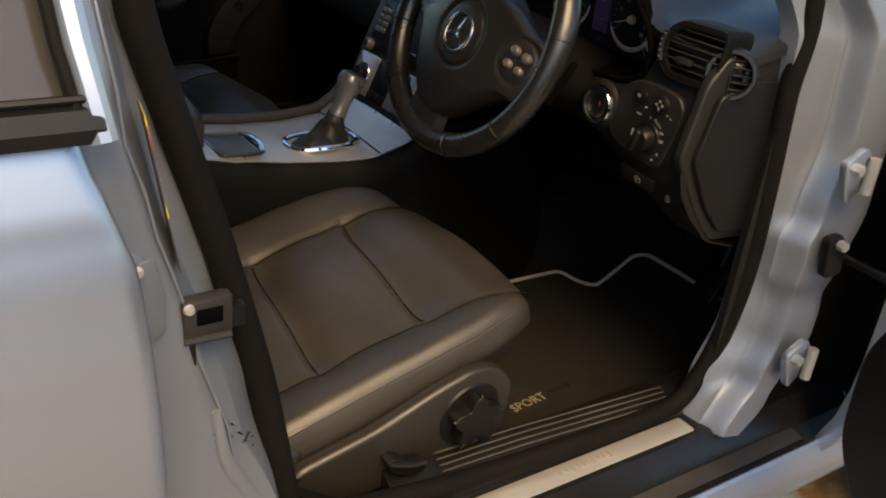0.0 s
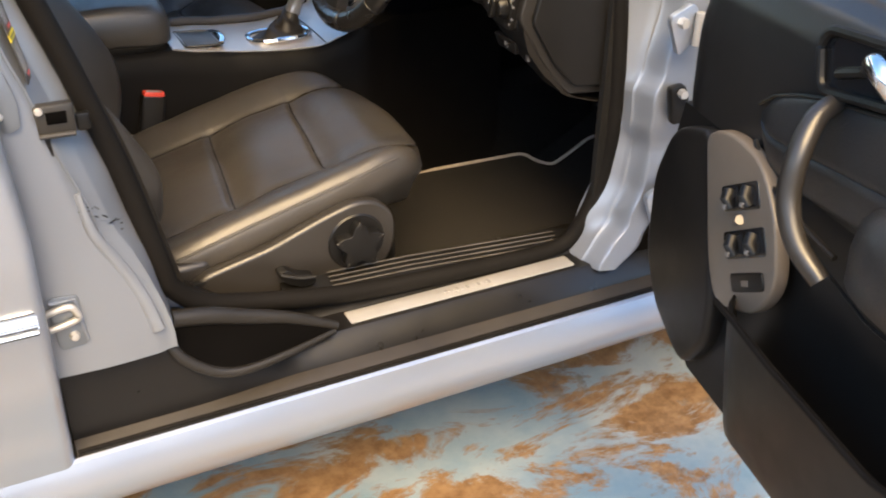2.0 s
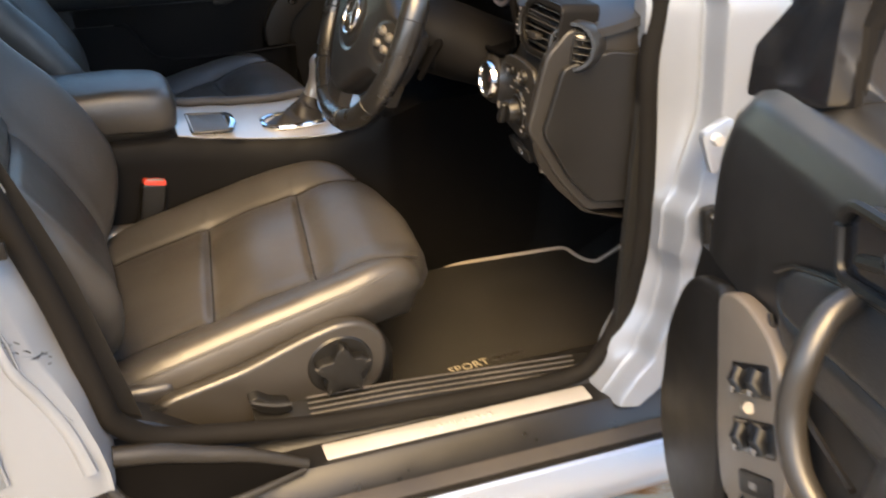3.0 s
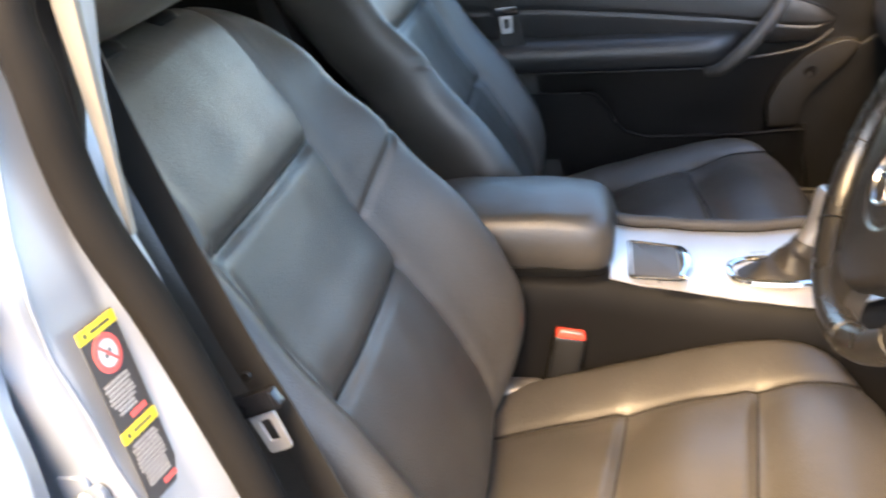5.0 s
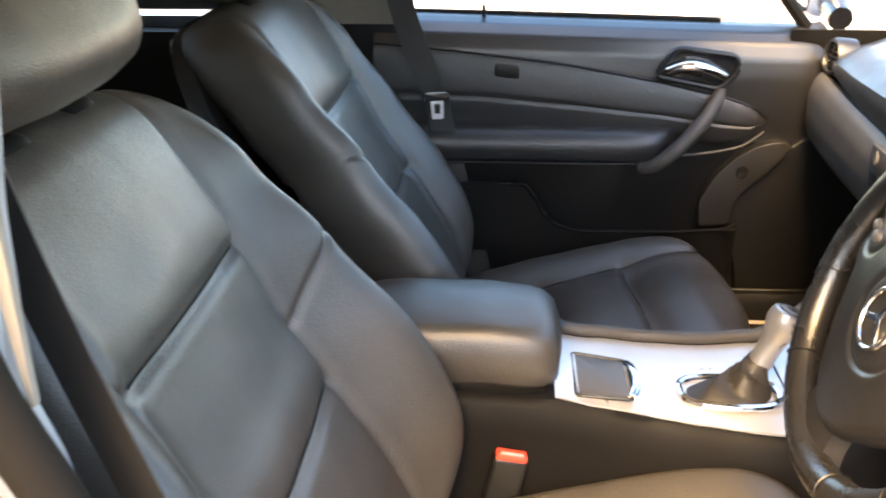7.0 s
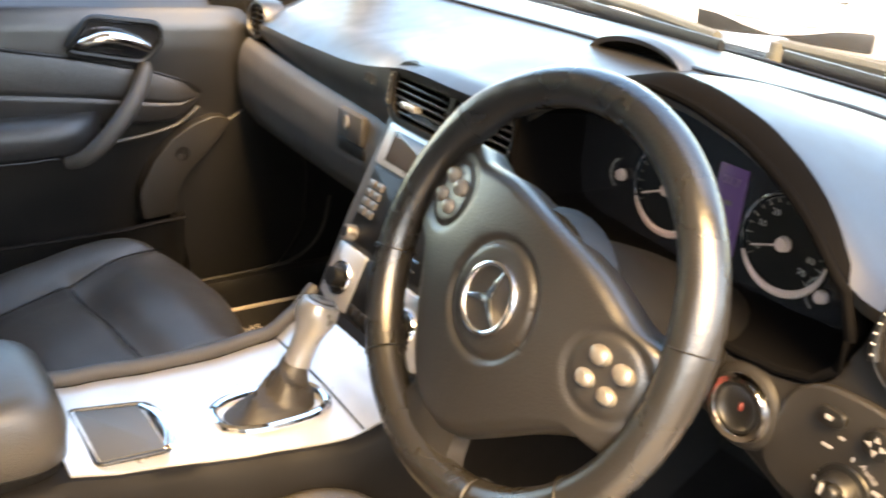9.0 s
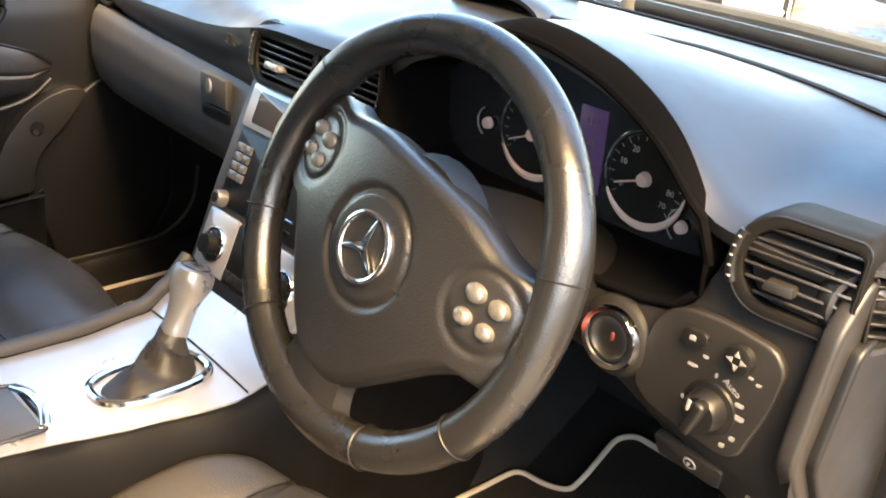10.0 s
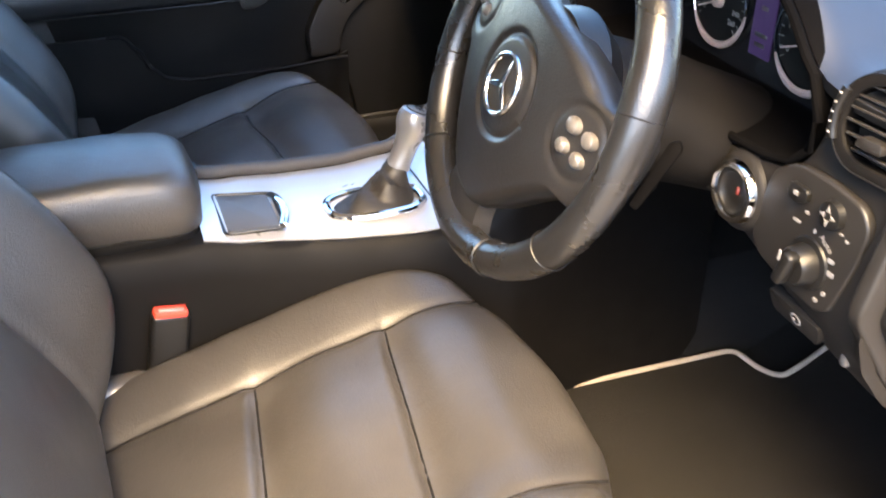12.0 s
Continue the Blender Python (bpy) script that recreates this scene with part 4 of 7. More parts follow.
        bol = 0.5 - 0.5 * math.cos(math.pi * max(0.0, min(1.0, (ay - 0.140) / 0.095)))
        z += (0.62 if y * side > 0 else 1.0) * bol * ease_table([(0.0, 0.05), (0.16, 0.085), (0.26, 0.09), (0.40, 0.070), (0.52, 0.040), (0.66, 0.022)], h)
        z += 0.007 * gauss(y, 0.11)
        z -= 0.008 * gauss(ay - ((0.174 if y * side > 0 else 0.150) - 0.02 * max(0, h - 0.45)), 0.0065)
        rim_y = 0.174 if y * side > 0 else 0.150
        inset = 1 - step_up(ay - rim_y + 0.003, 0.0032)
        for hc in (0.271, 0.462):
            z += inset * (0.0042 * gauss(h - hc - 0.038, 0.030) - 0.0076 * gauss(h - hc, 0.009))
        z -= (1 - inset) * (0.006 if y * side < 0 else 0.0) * gauss(h - 0.345 - (ay - 0.15) * 0.85, 0.006)
        z -= 0.02 * max(0, (h - 0.5) / 0.15) ** 2
        return z + 0.0016 * noise.noise(V((h * 15, y * 15 + cy * 7, 4.2)))

    def b_place(h, y, z):
        return foot + up * h + fw * z + V((0, y, 0))
    part("backrest", pillow(b_outline, b_top, 150, 140, 0.042, 0.15, 0.08, b_place, 0.985), LEATHER, st, "black leather backrest with stitched panels", 70)
    part("back_shell", pillow(b_outline, lambda h, y: -0.105 + 0.012 * gauss(y, 0.2), 24, 24, 0.03, 0.3, -0.03, b_place, 0.98), BLACK, st, "black plastic seat back shell")
    top_seam = [b_place(0.640 + 0.012 * (1 - (y / 0.19) ** 2), y, b_top(0.62, y) - 0.022) for y in [-0.17 + 0.34 * k / 16 for k in range(17)]]
    for hc in (0.271, 0.462):
        part("cross_seam", tube([b_place(hc, y, b_top(hc, y) + 0.0003) for y in [-0.146 + 0.0146 * k for k in range(21)]], 0.0014, 6), RUBBER, st)
    part("top_seam", tube(top_seam, 0.0022, 6), THREAD, st)
    # headrest on two posts
    hr = part("headrest", pillow(lambda s, t: (lambda a: (0.095 * a[0], 0.160 * a[1]))(squircle(s, t, 3.6)), lambda h, y: 0.048 - 0.25 * y * y, 30, 36, 0.045, 0.45, 0.075, lambda h, y, z: foot + up * (0.762 + h) + fw * (z + 0.012) + V((0, y, 0)), 0.97), LEATHER, st, "black leather headrest")
    for s in (-1, 1):
        y = 0.062 * s
        part("headrest_post", tube([b_place(0.60, y, -0.045), b_place(0.74, y, -0.02)], 0.0065, 10), CHROME, hr)
        part("post_collar", lathe([(0.0, 0.016), (0.012, 0.015), (0.02, 0.008), (0.022, 0.0)], 18, frame_m(b_place(0.655, y, -0.036), (0, 1, 0), up)), BLACK, hr)

    # plastic base with its controls on the door side
    oy = cy + side * 0.262
    side_m = frame_m((0, oy - side * 0.012, 0), (1, 0, 0), (0, side, 0))
    flip = -1 if side > 0 else 1
    cover = [(-0.17, 0.455), (-0.145, 0.492), (-0.03, 0.518), (0.06, 0.552), (0.115, 0.568), (0.155, 0.562), (0.183, 0.535), (0.188, 0.50), (0.178, 0.455), (0.14, 0.425), (-0.15, 0.415)]
    pts = [(x, flip * z) for x, z in cover]
    part("side_cover", prism(round_poly(pts if flip > 0 else pts[::-1], 0.02), 0.026, 0.009, side_m, 3), SEAT_COVER, st, "grey-brown plastic seat side cover")
    part("seat_base", box((0.40, 0.44, 0.10), (0.02, cy, 0.425), 0.03, 3), BLACK, st)
    for s in (-1, 1):
        part("seat_rail", box((0.52, 0.035, 0.035), (0.01, cy + s * 0.2, 0.345), 0.006), BLACK, st)
        part("rail_foot", box((0.04, 0.045, 0.05), (0.255, cy + s * 0.2, 0.325), 0.008), BLACK, st)
        part("rail_riser", box((0.28, 0.03, 0.06), (0.0, cy + s * 0.2, 0.385), 0.006), BLACK, st)
    part("hinge_trim", box((0.10, 0.04, 0.05), (-0.175, cy - side * 0.235, 0.505), 0.014, 3), BUTTON, st, "dull silver seat hinge trim")
    part("hinge_trim", box((0.09, 0.035, 0.045), (-0.165, cy + side * 0.238, 0.485), 0.012, 3), SEAT_COVER if outer_controls else BUTTON, st)
    if outer_controls:
        # star-shaped lumbar wheel
        kn = []
        for i in range(50):
            a = 2 * math.pi * i / 50
            r = 0.0335 + 0.0075 * math.cos(5 * (a - math.pi / 2))
            kn.append((r * math.cos(a), r * math.sin(a)))
        km = frame_m((0.114, oy + side * 0.0135, 0.497), (1, 0, 0), (0, side, 0))
        dial = part("star_knob", prism(kn, 0.022, 0.006, km, 3), BLACK, st, "black star-shaped seat knob")
        part("knob_boss", lathe([(0.0, 0.003), (0.047, 0.003), (0.050, 0.0)], 30, km), BLACK, dial)
        # highlights on the star's tips are put in as paler bars
        for i in range(5):
            a = math.pi / 2 + i * 2 * math.pi / 5
            part("tip_highlight", box((0.013, 0.004, 0.004), (0.0385, 0, 0.0205), 0.0015, 1, km @ Matrix.Rotation(a, 4, "Z")), SEAT_PLASTIC, dial)
        lm = frame_m((0.0, oy + side * 0.014, 0.468), (1, 0, 0), (0, side, 0))
        lv = part("adjust_lever", prism(round_poly([(-0.028, 0.012 * flip), (-0.012, 0.016 * flip), (0.006, 0.002 * flip), (0.032, -0.004 * flip), (0.036, -0.018 * flip), (0.012, -0.022 * flip), (-0.016, -0.008 * flip)], 0.006), 0.02, 0.005, lm, 3), BLACK, st, "black seat height lever")
        part("lever_edge", tube(smooth_path([(-0.024, oy + side * 0.034, 0.478), (0.008, oy + side * 0.036, 0.466), (0.034, oy + side * 0.034, 0.461)], 5), 0.0035, 6), SEAT_PLASTIC, lv)
        part("base_clip", box((0.03, 0.012, 0.016), (-0.145, oy + side * 0.008, 0.478), 0.003), BLACK, st)
        part("rail_bolt", lathe([(0.0, 0.008), (0.006, 0.008), (0.007, 0.0)], 6, frame_m((0.165, oy + side * 0.004, 0.428), (1, 0, 0), (0, side, 0))), STEEL, st)
    return st


seat(-0.360, -1, "black leather driver seat with lumbar knob", True)
seat(0.375, 1, "black leather passenger seat beyond the console", False)


def buckle():
    b = thing("belt_buckle", "black belt buckle with red release button", "seat belt")
    m = frame_m((-0.10, -0.118, 0.548), (1, 0.1, 0.1), (0.20, 0.02, 1.0))
    part("housing", box((0.046, 0.020, 0.115), (0, 0, 0.0), 0.006, 3, m), BLACK, b)
    part("release_button", box((0.040, 0.017, 0.012), (0, 0, 0.058), 0.003, 2, m), RED, b, "red release button")
    part("slot", box((0.030, 0.006, 0.004), (0, -0.004, 0.0635), 0.001, 1, m), MARK, b)
    part("stalk", box((0.03, 0.008, 0.08), (0, 0.0, -0.085), 0.003, 1, m), BLACK, b)


buckle()


def belt(label, pts, width, tongue, tdir, y_in, turn):
    """Webbing hanging by the pillar with its metal tongue."""
    b = thing("seat_belt", label, "seat belt", "front seat belts")
    P = smooth_path(pts, 6)
    bm = bmesh.new()
    rows = []
    for i, p in enumerate(P):
        a, c = P[max(0, i - 1)], P[min(len(P) - 1, i + 1)]
        t = (c - a).normalized()
        s = t.cross(V((turn, y_in, 0))).normalized()
        n = V((0, 0.0011, 0))
        rows.append([bm.verts.new(q) for q in (p - s * width / 2 - n, p + s * width / 2 - n, p + s * width / 2 + n, p - s * width / 2 + n)])
    quads(bm, rows, False, True)
    part("webbing", bm, BELT, b, "dark woven belt webbing")
    m = frame_m(tongue, tdir, (0.12 + 0.5 * turn, y_in, 0.05)) @ Matrix.Scale(0.8, 4)
    tg = part("tongue_cover", prism(round_poly([(-0.032, -0.004), (0.032, -0.004), (0.027, 0.018), (-0.027, 0.018)], 0.005), 0.012, 0.004, m, 2), GLOSS_BLACK, b, "black plastic tongue cover")
    bm = bmesh.new()
    outer = round_poly([(-0.0135, -0.048), (0.0135, -0.048), (0.0155, -0.003), (-0.0155, -0.003)], 0.004, 3)
    inner = round_poly([(-0.0065, -0.036), (0.0065, -0.036), (0.0075, -0.012), (-0.0075, -0.012)], 0.0025, 3)
    rings = [[bm.verts.new((x, y, z)) for x, y in ring] for ring, z in ((outer, 0.004), (outer, 0.008), (inner, 0.008), (inner, 0.004))]
    quads(bm, rings, True, True)
    bmesh.ops.transform(bm, matrix=m, verts=bm.verts)
    part("metal_tongue", bm, TRIM, tg, "bright metal tongue")
    part("stop_stud", lathe([(0.0, 0.004), (0.005, 0.003), (0.006, 0.0)], 12, m @ Matrix.Translation((0.008, 0.035, 0.004))), BLACK, b)


belt("dark driver seat belt hanging beside the pillar", [(-0.432, -0.620, 1.30), (-0.375, -0.640, 1.10), (-0.318, -0.652, 0.94), (-0.285, -0.656, 0.86), (-0.240, -0.654, 0.72), (-0.205, -0.648, 0.56), (-0.185, -0.645, 0.46)], 0.047, (-0.296, -0.670, 0.884), (1.0, 0, 0.45), -1, -0.55)
belt("dark passenger seat belt hanging beside the pillar", [(-0.36, 0.625, 1.33), (-0.31, 0.650, 1.05), (-0.25, 0.660, 0.87), (-0.205, 0.665, 0.68), (-0.165, 0.665, 0.52), (-0.155, 0.66, 0.44)], 0.047, (-0.245, 0.654, 0.868), (1.0, 0, 0.05), -1, 0.0)


def rear_bench():
    r = thing("rear_bench", "black leather rear bench behind the front seats", "car seat")
    part("bench_cushion", pillow(lambda s, t: (-0.98 + 0.25 * squircle(s, t, 6)[0], 0.62 * squircle(s, t, 6)[1]), lambda x, y: 0.56 + 0.02 * math.cos(y * 9) - 0.006 * gauss(y, 0.01), 24, 48, 0.04, 0.2, 0.18), LEATHER, r)
    part("bench_back", pillow(lambda s, t: (0.30 * squircle(s, t, 6)[0], 0.62 * squircle(s, t, 6)[1]), lambda x, y: 0.02 * math.cos(y * 9), 24, 48, 0.05, 0.2, 0.10, lambda x, y, z: (-1.17 - 0.35 * x + 0.9 * z, y, 0.82 + 0.9 * x + 0.35 * z)), LEATHER, r)


rear_bench()


# ==== centre console ====
def console():
    c = thing("centre_console", "centre console with satin silver top panel", "console")
    right = [(-0.30, -0.085), (-0.05, -0.088), (0.06, -0.098), (0.15, -0.112), (0.25, -0.132), (0.34, -0.142)]
    left = [(-0.30, 0.085), (-0.05, 0.088), (0.1, 0.096), (0.25, 0.105), (0.34, 0.13)]
    zt = [(-0.30, 0.690), (-0.05, 0.682), (0.02, 0.672), (0.10, 0.664), (0.18, 0.660), (0.25, 0.664), (0.30, 0.680), (0.335, 0.705)]

    def ring(x):
        a, b, z = ease_table(right, x), ease_table(left, x), ease_table(zt, x)
        return [(x, a - 0.022, 0.30), (x, a - 0.02, 0.55), (x, a - 0.018, z - 0.05), (x, a - 0.014, z - 0.016), (x, a - 0.004, z - 0.006), (x, a + 0.012, z - 0.006), (x, b - 0.012, z - 0.006), (x, b - 0.002, z - 0.002), (x, b + 0.008, z + 0.002), (x, b + 0.016, z - 0.006), (x, b + 0.02, z - 0.03), (x, b + 0.022, 0.55), (x, b + 0.022, 0.30)]
    part("console_body", loft([ring(-0.32 + 0.655 * k / 30) for k in range(31)] + [[(x, y * k, min(z, 0.69)) for _, y, z in ring(0.335)] for x, k in ((0.36, 0.95), (0.43, 0.62), (0.70, 0.52))], True, True), CONSOLE, c, "dark padded console sides", 45)

    def plate(u, v):
        x = -0.035 + 0.355 * u
        a, b = ease_table(right, x) + 0.002, ease_table(left, x) - 0.006
        return (x, a + (b - a) * v, ease_table(zt, x) - 0.0035 + 0.004 * math.sin(math.pi * v))
    part("trim_panel", slab(plate, 30, 14, (0, 0, -0.004)), TRIM, c, "satin silver top panel")
    part("panel_joint", tube([(0.262, -0.128 + 0.228 * k / 10, ease_table(zt, 0.262) - 0.0022 + 0.004 * math.sin(math.pi * k / 10)) for k in range(11)], 0.0012, 6), BLACK, c)
    part("console_lip", tube([(x, ease_table(left, x) + 0.003, ease_table(zt, x) + 0.003) for x in [-0.04 + 0.0155 * k for k in range(25)]], 0.0095, 12), TAUPE_LIT, c, "grey-brown rounded lip along the panel")
    # covered tray with its chrome grip
    tm = [(-0.006, 0.026), (0.058, 0.008), (0.060, -0.080), (-0.004, -0.074)]
    tr = part("tray_lid", prism(round_poly(tm[::-1], 0.006), 0.006, 0.002, Matrix.Translation((0, 0, 0.6695))), LID, c, "grey ashtray lid")
    part("lid_frame", tube([(x, y, 0.6745) for x, y in round_poly([(-0.010, 0.030), (0.064, 0.011), (0.065, -0.085), (-0.008, -0.079)], 0.008)], 0.0022, 6, True), BLACK, tr)
    part("lid_grip", tube(smooth_path([(0.062, 0.006, 0.675), (0.069, -0.02, 0.679), (0.070, -0.055, 0.679), (0.062, -0.082, 0.676)], 5), 0.0055, 8, flat=0.7), CHROME, tr, "chrome lid grip")
    # gear lever
    g = thing("gear_lever", "gear lever with silver knob and leather boot", "gear lever")
    rim = [(0.189 + 0.062 * math.copysign(abs(math.cos(a)) ** 0.75, math.cos(a)), -0.046 + 0.037 * math.copysign(abs(math.sin(a)) ** 0.75, math.sin(a)) - 0.10 * 0.062 * math.cos(a), 0.666 + 0.003 * math.cos(a)) for a in (2 * math.pi * k / 40 for k in range(40))]
    part("boot_ring", tube(rim, 0.0055, 8, True), CHROME, g, "chrome ring round the boot")
    rings = []
    for k in range(12):
        t = k / 11
        cx, cyy, cz = 0.189 + 0.040 * t**0.8, -0.046 + 0.017 * t, 0.664 + 0.050 * t
        row = []
        for i in range(32):
            a = 2 * math.pi * i / 32
            w = (1 - t) ** 1.9
            fold = 1 + 0.10 * math.sin(5 * a + 9 * t) * (1 - abs(2 * t - 0.9))
            rx, ry = (0.054 * w + 0.015 * (1 - w)) * fold, (0.031 * w + 0.014 * (1 - w)) * fold
            row.append((cx + rx * math.cos(a), cyy + ry * math.sin(a), cz + 0.006 * math.sin(3 * a + 14 * t) * math.sin(math.pi * t)))
        rings.append(row)
    part("boot", loft(rings, True, True), BOOT, g, "creased dark leather boot")
    low, high = V((0.230, -0.031, 0.711)), V((0.259, -0.030, 0.780))
    ax = (high - low).normalized()
    m = frame_m(low, (0, 1, 0), ax) @ Matrix.Diagonal((0.92, 0.92, 1, 1))
    part("knob", lathe([(0.0, -0.010), (0.0165, -0.010), (0.0178, -0.004), (0.0166, 0.0), (0.0166, 0.016), (0.0178, 0.028), (0.0212, 0.040), (0.0246, 0.0475), (0.0264, 0.055), (0.0260, 0.063), (0.0232, 0.0695), (0.0185, 0.0715), (0.0, 0.0725)], 28, m), KNOB, g, "silver gear knob")
    part("knob_cap", lathe([(0.0, 0.0742), (0.012, 0.0738), (0.0158, 0.0728), (0.0168, 0.0710)], 24, m), BUTTON, g, "domed silver cap with the gear pattern")
    part("cap_ring", lathe([(0.0166, 0.0722), (0.0176, 0.0730), (0.0186, 0.0716)], 24, m), BLACK, g)
    for s in (-1, 0, 1):
        part("gate_mark", box((0.0013, 0.013, 0.0008), (s * 0.0052, 0, 0.0742), 0.0002, 1, m), BLACK, g)
    part("gate_mark", box((0.0115, 0.0013, 0.0008), (0, 0, 0.0743), 0.0002, 1, m), BLACK, g)
    # armrest

    def arm_out(s, t):
        p, q = squircle(s, t, 6.0)
        return -0.165 + 0.138 * p, -0.003 + 0.088 * q

    def arm_top(x, y):
        return 0.772 - 0.012 * ((y + 0.003) / 0.088) ** 2 - 0.10 * max(0, x + 0.12) - 0.6 * max(0, x + 0.07) ** 2 + 0.0012 * noise.noise(V((x * 20, y * 20, 2)))
    a = part("armrest", pillow(arm_out, arm_top, 44, 36, 0.034, 0.24, 0.036, tuck=0.985), LEATHER, c, "black leather armrest lid", 70)
    part("armrest_base", pillow(lambda s, t: (lambda o: (-0.165 + (o[0] + 0.165) * 0.965, o[1] * 0.96))(arm_out(s, t)), lambda x, y: 0.708, 16, 16, 0.004, 0.1, 0.035), BLACK, a)
    part("release_catch", box((0.006, 0.026, 0.014), (-0.0265, 0.026, 0.717), 0.002), BLACK, a)


console()


# ==== dashboard ====
EDGE_X = [(-0.70, 0.47), (-0.63, 0.425), (-0.56, 0.415), (-0.50, 0.425), (-0.30, 0.43), (-0.1, 0.435), (0.02, 0.43), (0.1, 0.435), (0.2, 0.447), (0.45, 0.455), (0.62, 0.47), (0.70, 0.50)]
EDGE_Z = [(-0.70, 0.965), (-0.63, 0.985), (-0.58, 0.990), (-0.555, 0.990), (-0.53, 1.001), (-0.50, 1.029), (-0.462, 1.053), (-0.419, 1.072), (-0.362, 1.085), (-0.31, 1.089), (-0.25, 1.070), (-0.165, 1.040), (-0.138, 1.018), (-0.11, 1.012), (-0.05, 1.011), (0.05, 1.011), (0.12, 1.007), (0.20, 0.998), (0.3, 0.989), (0.6, 0.977), (0.70, 0.96)]


def dash_roll(y):
    """How far the top rolls over its rear edge."""
    return ease_table([(0.08, 0.010), (0.26, 0.022)], y)


def dash_surface(y, v):
    x0, z0 = soft_table(EDGE_X, y, 0.03), soft_table(EDGE_Z, y)
    x1 = 0.93 - 0.10 * (y / 0.7) ** 2
    x = x0 + (x1 - x0) * v
    s = min(1.0, v * 1.25)
    s = s * s * (3 - 2 * s)
    z = z0 + (1.028 - z0) * s - 0.018 * max(0, (v - 0.8) / 0.2) ** 2
    z -= dash_roll(y) * (1 - min(1.0, v / ease_table([(0.08, 0.05), (0.26, 0.13)], y))) ** 2
    return (x, y, z + 0.004 * gauss(v - 0.35, 0.2))


def binnacle_mouth():
    """The edge of the instrument hood's opening."""
    arch = [-0.540 + 0.404 * k / 32 for k in range(33)]
    return [(soft_table(EDGE_X, y, 0.03) + 0.002, y, soft_table(EDGE_Z, y) - 0.012) for y in arch] + [(0.430, -0.136, 0.94), (0.428, -0.146, 0.912), (0.426, -0.175, 0.898), (0.425, -0.30, 0.893), (0.425, -0.454, 0.896), (0.425, -0.500, 0.900), (0.425, -0.530, 0.908), (0.425, -0.546, 0.924), (0.425, -0.550, 0.950)]


def dashboard():
    d = thing("dashboard", "dark soft-touch dashboard across the car", "dashboard")
    part("dash_top", slab(lambda u, v: dash_surface(-0.675 + 1.375 * u, v), 110, 40, (0.004, 0, -0.012)), DASH, d, "", 60)
    part("hood_band", slab(lambda u, v: tuple(V(dash_surface(-0.538 + 0.400 * u, 0.055 * v * math.sin(math.pi * u) ** 0.4)) + V((-0.001, 0, 0.0025))), 60, 5, (0.002, 0, -0.004)), HOOD, d, "black rim of the instrument hood")
    groove = [V(dash_surface(y, ease_table([(-0.7, 0.62), (0, 0.60), (0.7, 0.60)], y))) + V((0, 0, 0.0005)) for y in [-0.64 + 1.28 * k / 40 for k in range(41)]]
    part("demister_slot", tube([p + V((0, 0, 0.0015)) for p in groove], 0.0050, 8, flat=0.45), BLACK, d, "dark demister slot")

    # passenger fascia: upper band, glove box
    def band(u, v):
        y = 0.150 + 0.55 * u
        x0, z0 = soft_table(EDGE_X, y, 0.03), soft_table(EDGE_Z, y) - dash_roll(y)
        zb = 0.898 + 0.025 * u
        z = z0 + (zb - z0) * v
        return (x0 + 0.012 * math.sin(math.pi * v * 0.5) - 0.008 * math.sin(math.pi * v), y, z)
    part("upper_band", slab(band, 24, 10, (0.02, 0, 0)), DASH, d)
    pts = [(0.462, 0.906), (0.452, 0.895), (0.444, 0.870), (0.443, 0.835), (0.452, 0.800), (0.480, 0.765), (0.54, 0.735), (0.66, 0.71)]

    def lower(y0, y1, shape, skew):
        def f(u, v):
            y = y0 + (y1 - y0) * u
            k = v * (len(shape) - 1)
            i = min(int(k), len(shape) - 2)
            t = k - i
            x = shape[i][0] + (shape[i + 1][0] - shape[i][0]) * t
            z = shape[i][1] + (shape[i + 1][1] - shape[i][1]) * t
            return skew(x, y, z)
        return f
    gl = part("glove_box", slab(lower(0.150, 0.675, pts, lambda x, y, z: (x + 0.05 * max(0, y - 0.5) ** 2 * 3 - 0.01 + 0.02 * y, y, z + 0.03 * (y - 0.15) * (z > 0.85))), 20, 24, (0.015, 0, -0.004)), TAUPE_LIT, d, "grey-brown glove box lid")
    part("glove_catch", box((0.012, 0.070, 0.042), (0.437, 0.235, 0.888), 0.004, 2, None), TAUPE_LIT, gl)
    part("catch_slot", box((0.010, 0.075, 0.018), (0.4395, 0.236, 0.856), 0.003), BLACK, gl)
    part("catch_lock", lathe([(0.0, 0.003), (0.007, 0.003), (0.009, 0.0)], 18, frame_m((0.431, 0.242, 0.893), (0, 1, 0), (-1, 0, 0.1)) @ Matrix.Diagonal((0.8, 1.3, 1, 1))), BUTTON, gl)
    words("SRS", 0.020, frame_m((0.4445, 0.205, 0.961), (0, -1, 0), (-1, 0, 0.12)), SLAT, d, "airbag_lettering", 0.0012)

    # driver fascia below the instruments
    def tuck(y, z):
        k = ease_table([(-0.62, 1.0), (-0.42, 0.5), (-0.2, 0.45)], y)
        return z if z > 0.86 else 0.86 - (0.86 - z) * k
    low_pts = [(0.440, 0.990), (0.430, 0.955), (0.420, 0.915), (0.4125, 0.880), (0.4105, 0.850), (0.4115, 0.815), (0.419, 0.783), (0.442, 0.745), (0.484, 0.700), (0.545, 0.680), (0.66, 0.67)]
